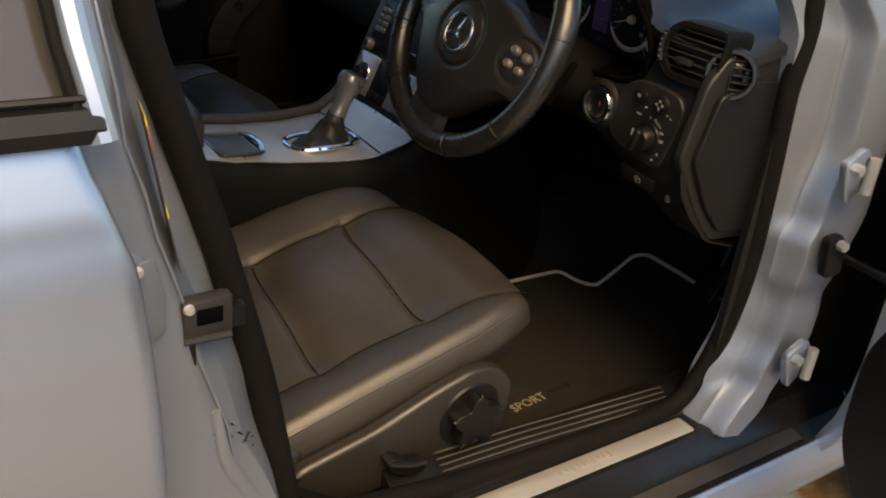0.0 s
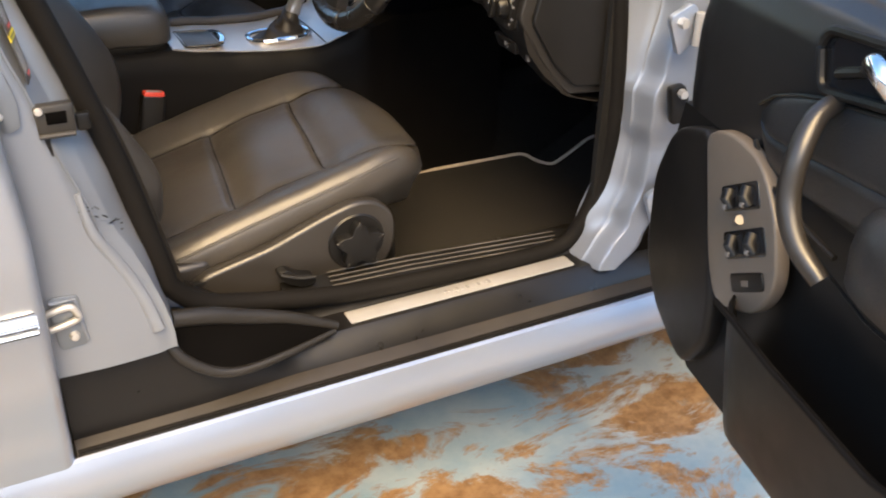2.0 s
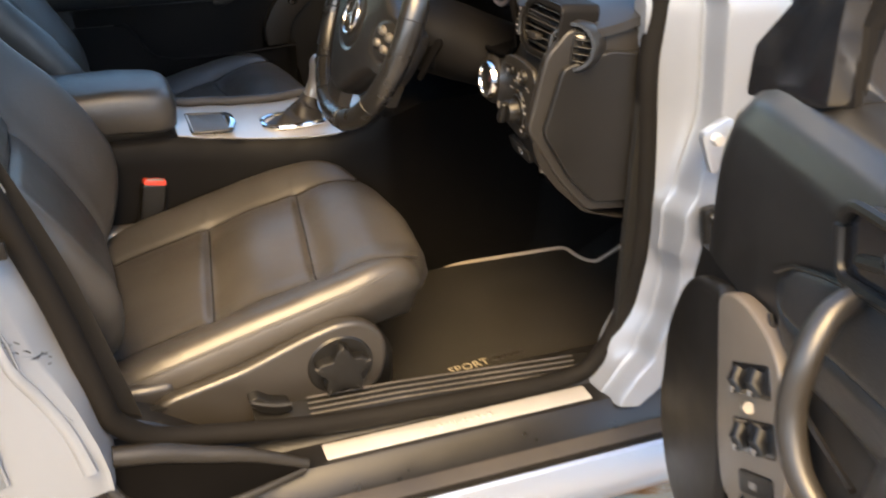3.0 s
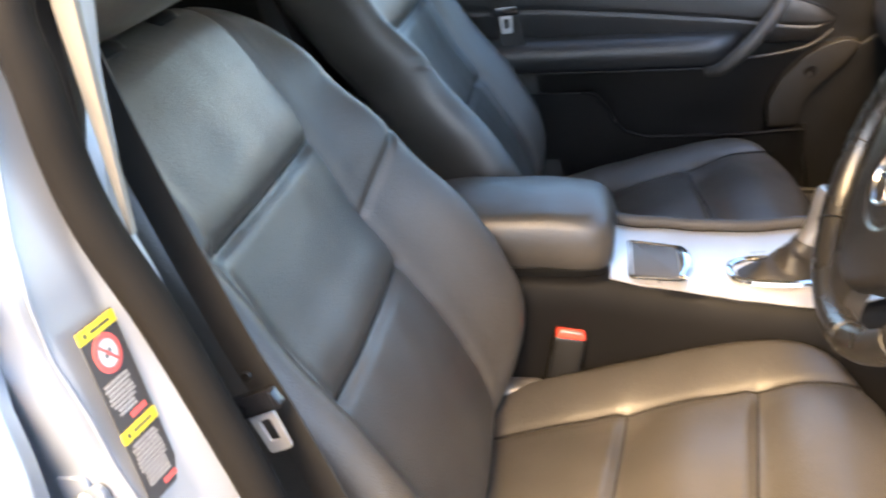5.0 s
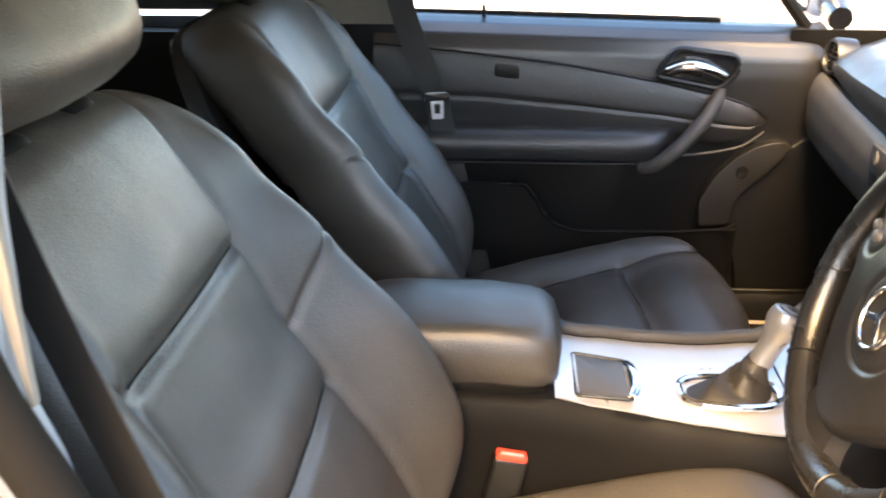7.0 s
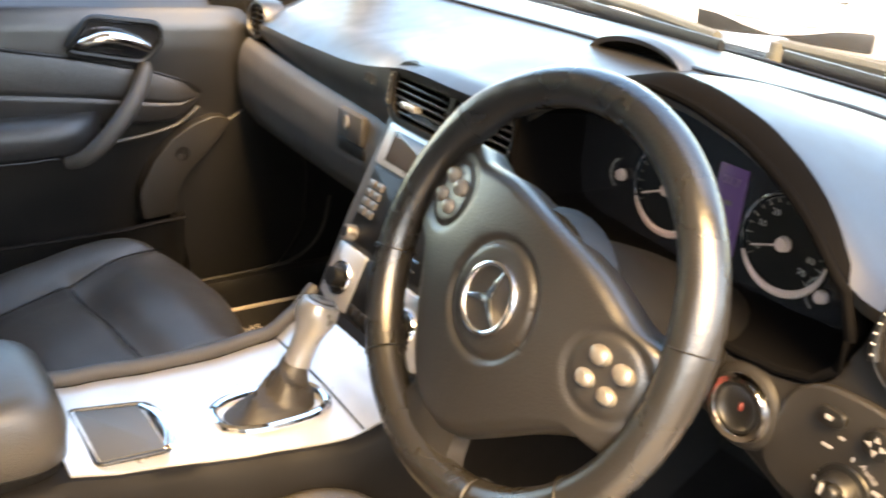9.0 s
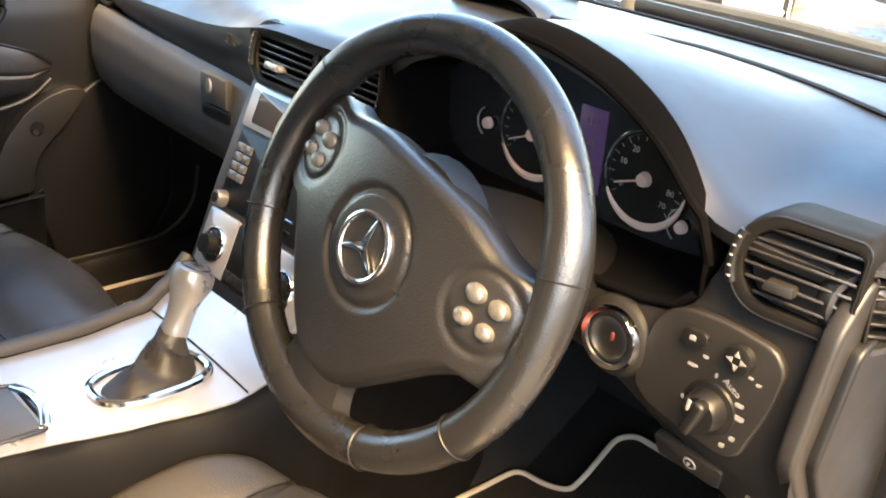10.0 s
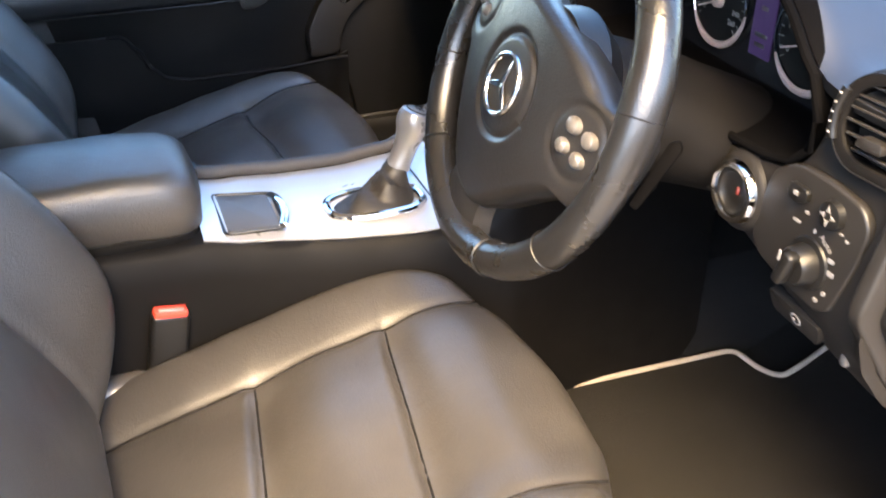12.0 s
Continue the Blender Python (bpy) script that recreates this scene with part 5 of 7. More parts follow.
    part("knee_panel", slab(lower(-0.665, -0.135, low_pts, lambda x, y, z: (x - 0.020 * gauss(y + 0.675, 0.022) * gauss(z - 0.83, 0.09) + 0.02 * gauss(y + 0.30, 0.12) * (z < 0.80), y, tuck(y, min(z, lerp_table([(-0.575, 0.960), (-0.564, 0.985), (-0.557, 0.985), (-0.551, 0.922), (-0.54, 0.907), (-0.52, 0.896), (-0.49, 0.889), (-0.40, 0.885)], y))))), 80, 48, (0.015, 0, -0.003)), TAUPE_SHADED, d, "grey-brown lower fascia")
    # end panel beside the door
    end = [(0.385, 0.838), (0.408, 0.940), (0.44, 0.975), (0.60, 0.965), (0.60, 0.692), (0.486, 0.702), (0.442, 0.752)]
    m = frame_m((0, -0.652, 0), (1, 0, 0), (0, -1, 0))
    flat = lambda P: [(x, z) for x, z in P]  # noqa: E731
    e = part("end_panel", prism(round_poly(flat(end), 0.012), 0.016, 0.006, m, 3), SEAT_PLASTIC, d, "grey-brown dashboard end panel")
    cov = [(0.405, 0.835), (0.430, 0.925), (0.50, 0.942), (0.585, 0.930), (0.592, 0.708), (0.492, 0.718), (0.452, 0.760)]
    part("fuse_cover", prism(round_poly(flat(cov), 0.010), 0.012, 0.005, m @ Matrix.Translation((0, 0, 0.013)), 3), BLACK, e, "dark angular fuse box cover")
    # speaker pod near the screen
    pod = Matrix.Translation((0.707, -0.017, 1.022)) @ Matrix.Rotation(0.05, 4, "Z")
    hood = []
    for fx, w, h in ((-0.004, 0.074, 0.021), (-0.008, 0.082, 0.028), (0.004, 0.085, 0.031), (0.028, 0.082, 0.028), (0.052, 0.070, 0.018), (0.072, 0.045, 0.006)):
        hood.append([pod @ V((fx, w * math.cos(math.pi * k / 24), -0.012 + (h + 0.012) * math.sin(math.pi * k / 24) ** 0.8)) for k in range(25)])
    sp = part("speaker_pod", loft(hood, False, True), DASH, d, "low hooded centre speaker")
    part("speaker_mesh", loft([[pod @ V((0.003 + 0.02 * q, 0.079 * r * math.cos(math.pi * k / 24), -0.010 + 0.036 * r * math.sin(math.pi * k / 24) ** 0.8)) for k in range(25)] for r, q in ((1, 0), (0.5, 0.8), (0.05, 1))], False, True), HOOD, sp, "black speaker opening")

    # instrument binnacle: a tunnel from the hood's edge to the dial plate
    outer = binnacle_mouth()
    inner = [(0.515, -0.338 + (y + 0.338) * 0.955, 0.95 + (z - 0.95) * 0.90) for x, y, z in outer]
    mid = [tuple((V(a) * 0.5 + V(b) * 0.5)) for a, b in zip(outer, inner)]
    lip = [(x - 0.008, -0.338 + (y + 0.338) * 1.01, 0.95 + (z - 0.95) * 1.03) for x, y, z in outer]
    part("binnacle", loft([lip, outer, mid, inner], False, True), HOOD, d, "black instrument binnacle hood")
    part("binnacle_rim", tube([V(p) + V((-0.001, 0, 0)) for p in lip], 0.0042, 8, True), HOOD, d, "black rounded rim of the binnacle")

    # centre stack
    down = V((-0.42, 0, -1)).normalized()
    out = V((0, 1, 0)).cross(down).normalized()
    if out.x > 0:
        out = -out
    base = V((0.44, 0.022, 0.93))
    sm = frame_m(base, (0, -1, 0), out)          # x to the right as the driver sees it, y up the slope
    up_axis = 1 if (sm.to_3x3() @ V((0, 1, 0))).z > 0 else -1
    S = lambda y, z: (-(y - 0.022), up_axis * -((0.93 - z) / 0.922))  # noqa: E731
    stk = part("centre_panel", prism(round_poly([S(0.150, 0.945), S(0.155, 0.80), S(0.150, 0.665), S(-0.112, 0.665), S(-0.112, 0.945)], 0.012), 0.03, 0.008, sm @ Matrix.Translation((0, 0, -0.034))), TAUPE_LIT, d, "grey-brown centre stack")

    def plate(name, y0, y1, z0, z1, h, mat, parent, label="", r=0.006, edge=0.0015):
        a, b = S(y0, z0), S(y1, z1)
        poly = [(min(a[0], b[0]), min(a[1], b[1])), (max(a[0], b[0]), min(a[1], b[1])), (max(a[0], b[0]), max(a[1], b[1])), (min(a[0], b[0]), max(a[1], b[1]))]
        return part(name, prism(round_poly(poly, r), h, edge, sm @ Matrix.Translation((0, 0, -0.004))), mat, parent, label)
    plate("radio_face", 0.130, -0.090, 0.868, 0.775, 0.004, BLACK, stk, "black radio face")
    bz = plate("screen_bezel", 0.132, -0.088, 0.924, 0.872, 0.006, TRIM, stk, "silver display bezel")
    plate("screen", 0.112, -0.068, 0.917, 0.879, 0.0075, DARK_GLASS, bz, "dark display screen", 0.003)
    for yc in (0.116, 0.098, -0.052, -0.071):
        for r_ in range(4):
            plate("radio_key", yc + 0.007, yc - 0.007, 0.852 - r_ * 0.0115, 0.843 - r_ * 0.0115, 0.0075, BUTTON, stk, "", 0.0015, 0.0008)
    for k in range(2):
        plate("disc_slot", 0.06, -0.03, 0.8000 - k * 0.012, 0.7975 - k * 0.012, 0.0055, GLOSS_BLACK if k else CHROME, stk, "", 0.0008, 0.0004)
    for y in (0.118, -0.072):
        c = S(y, 0.782)
        kn = part("radio_knob", lathe([(0.0, 0.014), (0.009, 0.0135), (0.0105, 0.011), (0.0115, 0.0)], 22, sm @ Matrix.Translation((c[0], c[1], 0.0))), BUTTON, stk, "silver radio knob")
        part("knob_cap", lathe([(0.0, 0.0152), (0.0065, 0.0148), (0.007, 0.013)], 18, sm @ Matrix.Translation((c[0], c[1], 0.0))), BLACK, kn)
    plate("heater_face", 0.066, 0.004, 0.768, 0.690, 0.005, BLACK, stk)
    for y0, y1 in ((0.136, 0.066), (0.004, -0.098)):
        pl = plate("heater_plate", y0, y1, 0.768, 0.686, 0.006, TRIM, stk, "silver heater control plate")
        c = S((y0 + y1) / 2 - (0.006 if y0 < 0.1 else 0), 0.729)
        at = sm @ Matrix.Translation((c[0], c[1], 0.0))
        dl = part("heater_dial", lathe([(0.0, 0.020), (0.0125, 0.0195), (0.0135, 0.006), (0.021, 0.005), (0.0225, 0.0035), (0.0235, 0.0)], 28, at), BLACK, pl, "black heater dial")
        part("dial_ring", lathe([(0.0205, 0.0062), (0.0225, 0.0066), (0.0242, 0.004), (0.0242, 0.0)], 28, at), CHROME, dl)
        for i in range(7):
            a = radians(210 - 40 * i)
            part("dial_mark", box((0.0032, 0.0012, 0.0006), (0.0172, 0, 0.0058), 0.0002, 1, at @ Matrix.Rotation(a, 4, "Z")), MARK, dl)
    for k in range(4):
        plate("heater_key", 0.062 - k * 0.0145, 0.051 - k * 0.0145, 0.712, 0.700, 0.008, SEAT_PLASTIC, stk, "", 0.0015, 0.0008)

    # ignition lock and light switch panel
    fm = frame_m((0.4085, -0.482, 0.855), (0, -1, 0), (-1, 0, 0.05))
    ig = part("ignition_lock", lathe([(0.0, 0.0005), (0.010, 0.001), (0.0165, 0.003), (0.019, 0.0065), (0.0215, 0.007), (0.022, 0.0)], 32, fm), BLACK, d, "black ignition lock in a chrome ring")
    part("lock_ring", lathe([(0.0215, 0.004), (0.023, 0.0095), (0.0275, 0.0095), (0.030, 0.004), (0.031, -0.004)], 36, fm), CHROME, ig, "chrome lock ring")
    part("lock_collar", lathe([(0.030, 0.0035), (0.0335, 0.002), (0.036, -0.001), (0.038, -0.006)], 36, fm), TAUPE_SHADED, ig)
    part("key_slot", box((0.0035, 0.008, 0.003), (0, 0, 0.001), 0.001, 1, fm), KEY_RED, ig)
    lp = [(-0.520, 0.895), (-0.545, 0.912), (-0.585, 0.915), (-0.625, 0.910), (-0.637, 0.895), (-0.632, 0.86), (-0.615, 0.808), (-0.600, 0.800), (-0.560, 0.804), (-0.522, 0.812), (-0.508, 0.826)]
    pm = frame_m((0.4105, 0, 0), (0, -1, 0), (-1, 0, 0))
    sgn = 1 if (pm.to_3x3() @ V((0, 1, 0))).z > 0 else -1
    Q = lambda y, z: (-y, sgn * z)  # noqa: E731
    lpan = part("light_switch_panel", prism(round_poly([Q(y, z) for y, z in lp], 0.014, 5), 0.010, 0.003, pm @ Matrix.Translation((0, 0, -0.007)), 3), SEAT_PLASTIC, d, "dark brown light switch panel")

    def on(y, z, h=0.003):
        x, yy = Q(y, z)
        return pm @ Matrix.Translation((x, yy, h))
    kn = part("light_knob", lathe([(0.0, 0.018), (0.0145, 0.0175), (0.0165, 0.014), (0.018, 0.003), (0.0225, 0.002), (0.0235, 0.0)], 30, on(-0.583, 0.838)), BLACK, lpan, "black rotary light switch")
    part("knob_grip", box((0.011, 0.034, 0.013), (0, 0, 0.022), 0.004, 3, on(-0.583, 0.838) @ Matrix.Rotation(-0.35, 4, "Z")), BLACK, kn)
    part("knob_pointer", box((0.003, 0.010, 0.001), (-0.004, 0.012, 0.0285), 0.0003, 1, on(-0.583, 0.838) @ Matrix.Rotation(-0.1, 4, "Z")), MARK, kn)
    part("wash_button", prism(round_poly([(-0.012, -0.006), (0.0, -0.010), (0.013, -0.004), (0.012, 0.007), (-0.010, 0.007)], 0.005), 0.006, 0.002, on(-0.560, 0.893)), BLACK, lpan, "black wash button")
    part("button_icon", box((0.006, 0.0042, 0.0005), (0, 0, 0.0062), 0.0002, 1, on(-0.560, 0.893)), MARK, lpan)
    mj = part("mirror_joystick", lathe([(0.0, 0.007), (0.008, 0.0075), (0.0115, 0.006), (0.0125, 0.0)], 26, on(-0.600, 0.892)), BLACK, lpan, "black mirror adjuster")
    for i in range(4):
        part("arrow_mark", prism([(0.0035, -0.0024), (0.0088, 0.0), (0.0035, 0.0024)], 0.0008, 0.0, on(-0.600, 0.892, 0.0102) @ Matrix.Rotation(i * math.pi / 2, 4, "Z")), MARK, mj)
    for i, (y, z, w, h) in enumerate(((-0.571, 0.879, 0.006, 0.004), (-0.611, 0.880, 0.005, 0.003), (-0.618, 0.877, 0.005, 0.0035), (-0.561, 0.867, 0.011, 0.004), (-0.583, 0.868, 0.0025, 0.006), (-0.607, 0.853, 0.009, 0.005), (-0.609, 0.842, 0.010, 0.006), (-0.559, 0.836, 0.006, 0.006), (-0.607, 0.822, 0.0055, 0.0055), (-0.600, 0.812, 0.0055, 0.0055))):
        w, h = w * 0.8, h * 0.72
        part("switch_icon", prism(round_poly([(-w / 2, -h / 2), (w / 2, -h / 2), (w / 2 + 0.001, h / 2), (-w / 2, h / 2)], 0.0015, 2), 0.0005, 0.0, on(y, z, 0.0031)), MARK, lpan)
    words("Auto", 0.0085, on(-0.598, 0.864, 0.0031) @ Matrix.Rotation(-0.5 * sgn, 4, "Z"), MARK, lpan, "auto_lettering", 0.0003)
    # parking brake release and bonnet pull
    br = part("brake_release", prism(round_poly([(-0.03, -0.012), (0.03, -0.012), (0.034, 0.012), (-0.034, 0.012)], 0.005), 0.009, 0.004, frame_m((0.431, -0.566, 0.771), (0, -1, -0.05), (-1, 0, -0.35))), TAUPE_SHADED, d, "dark parking brake release")
    part("brake_icon", lathe([(0.0045, 0.0096), (0.0062, 0.0096), (0.0064, 0.0090)], 18, frame_m((0.431, -0.569, 0.771), (0, -1, 0), (-1, 0, -0.35))), MARK, br)
    words("P", 0.008, frame_m((0.4212, -0.569, 0.767), (0, -1, 0), (-1, 0, -0.35)), MARK, br, "brake_lettering", 0.0003)
    part("bonnet_pull", box((0.012, 0.008, 0.02), (0.436, -0.622, 0.762), 0.003), BUTTON, d)
    return d


dashboard()


def air_vent(at, right, face, w, h, slats, knob, label, outer):
    """A louvred vent: moulded pod, dark cavity, slats and a thumb slider; outer names the ends that are rounded, -1, 1 or 0 for both."""
    v = thing("air_vent", label, "air vent", "dashboard vents")
    m = frame_m(at, right, face)
    s = 1 if (m.to_3x3() @ V((0, 1, 0))).z > 0 else -1

    def outline(k, k2, z, n=9):
        """One ring of the pod: k and k2 scale its width and height."""
        pts = []
        for sx, sy, a0 in ((1, -1, -90), (1, 1, 0), (-1, 1, 90), (-1, -1, 180)):
            r = h * (0.47 if outer in (0, sx) else 0.14)
            kx = k if outer in (0, sx) else 1 + (k - 1) * 0.4
            for q in range(n + 1):
                a = radians(a0 + 90 * q / n)
                pts.append(V(((sx * (w / 2 - r) + r * math.cos(a)) * kx, (sy * (h / 2 - r) + r * math.sin(a)) * k2, z)))
        return pts
    bm = bmesh.new()
    rings = [[bm.verts.new(m @ p) for p in outline(*q)] for q in ((1.32, 1.42, -0.060), (1.31, 1.40, -0.016), (1.28, 1.35, -0.006), (1.23, 1.28, -0.001), (1.12, 1.14, 0.0), (1.02, 1.025, -0.001), (1.0, 1.0, -0.004))]
    quads(bm, rings, False, True)
    part("vent_frame", bm, CONSOLE, v)
    # the cavity's shade is put into its near-black surface
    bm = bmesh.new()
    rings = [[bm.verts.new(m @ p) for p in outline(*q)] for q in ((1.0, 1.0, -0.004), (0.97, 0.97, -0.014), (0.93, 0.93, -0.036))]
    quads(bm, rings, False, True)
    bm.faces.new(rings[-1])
    part("vent_cavity_shade", bm, HOOD, v)
    part("vent_joint", tube([m @ p for p in outline(1.235, 1.285, -0.001)], 0.0009, 6, True), BLACK, v)
    for k in range(slats):
        y = -h / 2 + h * (k + 0.5) / slats
        inset = max(0.0, abs(y) - h * 0.03) / (h * 0.47)
        cut = h * 0.47 * (1 - math.sqrt(max(0.0, 1 - inset * inset)))
        lo, hi = -w / 2 + (cut if outer in (0, -1) else 0.001), w / 2 - (cut if outer in (0, 1) else 0.001)
        turn = m @ Matrix.Translation((0, y, -0.011)) @ Matrix.Rotation(-0.30 * s, 4, "X")
        part("slat", box((hi - lo, h / slats * 0.24, 0.017), ((lo + hi) / 2, 0, 0), 0.0010, 2, turn), SLAT, v)
    for x in (-w * 0.22, w * 0.22):
        part("guide_vane", box((0.0016, h * 0.86, 0.012), (x, 0, -0.026), 0.0005, 1, m), HOOD, v)
    part("slider", prism(round_poly([(-w * 0.15, -h * 0.07), (w * 0.15, -h * 0.07), (w * 0.13, h * 0.07), (-w * 0.13, h * 0.07)], h * 0.05), 0.012, 0.003, m @ Matrix.Translation((-w * 0.10, -s * h * 0.20, -0.006)), 2), KNOB if knob == 2 else SEAT_PLASTIC, v, "slider tab")
    side = outer if outer else -1
    arc = [m @ V((side * (w * 0.5 + 0.0075 - 0.004 * (q / 4) ** 2), h * 0.085 * q, 0.0008)) for q in range(-4, 5)]
    tw = part("thumb_wheel", tube(arc, 0.0042, 10), BLACK, v, "ribbed thumb wheel")
    for q in range(-2, 3):
        part("wheel_mark", box((0.0026, 0.0013, 0.001), (side * (w * 0.5 + 0.0078 - 0.004 * (q * 1.53 / 4) ** 2), h * 0.13 * q, 0.0050), 0.0003, 1, m), LABEL_GREY, tw)
    return v


air_vent((0.436, 0.072, 0.967), (0, -1, 0), (-1, 0, 0.22), 0.116, 0.062, 7, 2, "black louvred centre air vent on the dashboard", -1)
air_vent((0.436, -0.056, 0.967), (0, -1, 0), (-1, 0, 0.22), 0.112, 0.062, 7, 2, "black louvred centre air vent behind the steering wheel", 1)
air_vent((0.418, -0.621, 0.967), (0, -1, 0.0), (-1, -0.12, 0.14), 0.082, 0.060, 6, 1, "black louvred air vent above the light switch", -1)


def round_vent(at, face, label, r):
    v = thing("air_vent", label, "air vent", "dashboard vents")
    m = frame_m(at, (0, 0, 1), face)
    part("vent_frame", lathe([(r * 1.35, -0.035), (r * 1.35, -0.004), (r * 1.22, 0.004), (r * 1.05, 0.004), (r, 0.0), (r * 0.96, -0.02), (0, -0.022)], 32, m), DASH, v)
    for k in range(-2, 3):
        L = 2 * math.sqrt(max(0, r * r - (k * r * 0.36) ** 2)) * 0.98
        part("slat", box((0.003, L, 0.012), (k * r * 0.36, 0, -0.006), 0.001, 1, m), BLACK, v)
    part("cross_bar", box((r * 1.96, 0.003, 0.012), (0, 0, -0.004), 0.001, 1, m), BLACK, v)


round_vent((0.445, -0.668, 0.951), (-0.72, -0.68, 0.12), "round black end vent beside the door", 0.0265)
round_vent((0.478, 0.652, 0.955), (-0.9, -0.1, 0.1), "black end vent beside the passenger door", 0.026)


def instruments():
    c = thing("instrument_cluster", "dark instrument cluster with two round dials", "instruments")
    x0 = 0.5125
    m0 = frame_m((x0, 0, 0), (0, -1, 0), (-1, 0, 0))
    s = 1 if (m0.to_3x3() @ V((0, 1, 0))).z > 0 else -1
    Q = lambda y, z, h=0.0: m0 @ Matrix.Translation((-y, s * z, h))  # noqa: E731
    plate = [(0.338 + (-y - 0.338) * 0.958, s * (0.95 + (z - 0.95) * 0.905)) for x, y, z in binnacle_mouth()]
    part("dial_plate", prism(plate, 0.004, 0.0, m0 @ Matrix.Translation((0, 0, -0.005))), GLOSS_BLACK, c, "gloss black dial plate")

    def dial(y, z, r, needle, labels, name):
        at = Q(y, z)
        dl = part("dial", lathe([(0.0, 0.002), (r * 0.92, 0.002), (r * 0.93, 0.0)], 40, at), BLACK, c, name)
        ring = [(r * math.cos(a), s * r * math.sin(a), 0.004) for a in (radians(205 + 150 * k / 30) for k in range(31))]
        bm = tube(ring, [0.0010 + 0.0030 * math.sin(math.pi * k / 30) for k in range(31)], 6, up=(0, 0, 1))
        bmesh.ops.transform(bm, matrix=at, verts=bm.verts)
        part("lower_arc", bm, PINKISH, dl, "copper lit arc")
        bm = tube([(r * math.cos(a), s * r * math.sin(a), 0.004) for a in (2 * math.pi * k / 40 for k in range(40))], 0.0011, 6, True)
        bmesh.ops.transform(bm, matrix=at, verts=bm.verts)
        part("rim_ring", bm, CHROME, dl)
        part("needle_hub", lathe([(0.0, 0.010), (0.006, 0.0095), (0.0075, 0.003)], 18, at), PINKISH, dl)
        part("needle", box((r * 0.85, 0.0018, 0.001), (r * 0.30, 0, 0.008), 0.0004, 1, at @ Matrix.Rotation(s * radians(needle), 4, "Z")), PINKISH, dl)
        for i in range(19):
            a = radians(212 - 14.2 * i)
            part("tick", box((0.004 if i % 2 else 0.0065, 0.0009, 0.0005), (r * 0.86, 0, 0.0026), 0.0001, 1, at @ Matrix.Rotation(s * a, 4, "Z")), MARK, dl)
        for text, a in labels:
            q = at @ Matrix.Translation((r * 0.64 * math.cos(radians(a)), s * r * 0.64 * math.sin(radians(a)), 0.0027))
            words(text, 0.0085, q, MARK, dl, "dial_number", 0.0002)
    dial(-0.278, 0.961, 0.0455, 203, (("0", 205), ("240", -14), ("260", -38)), "round speedometer dial")
    dial(-0.419, 0.958, 0.0455, 200, (("0", 205), ("10", 160), ("20", 122), ("70", -40), ("80", -10)), "round rev counter dial")
    for y, z in ((-0.466, 0.927), (-0.212, 0.955)):
        part("small_hub", lathe([(0.0, 0.008), (0.0055, 0.0075), (0.0065, 0.002)], 16, Q(y, z)), PINKISH, c)
        bm = tube([(0.017 * math.cos(a), s * 0.017 * math.sin(a), 0.002) for a in (radians(120 + 120 * k / 12) for k in range(13))], 0.0008, 6)
        bmesh.ops.transform(bm, matrix=Q(y, z), verts=bm.verts)
        part("small_arc", bm, MARK, c)
    disp = part("display", box((0.033, 0.085, 0.002), (0, 0, 0.0), 0.002, 2, Q(-0.349, 0.965)), DISPLAY, c, "violet lit display")
    words("21.7", 0.011, Q(-0.349, 0.993, 0.0012), BUTTON, disp, "display_number", 0.0003)
    for k, (z, w) in enumerate(((0.972, 0.010), (0.945, 0.02), (0.935, 0.016))):
        part("display_line", box((w, 0.0045, 0.0006), (0, 0, 0.0014), 0.0003, 1, Q(-0.349, z)), BUTTON, disp)


instruments()


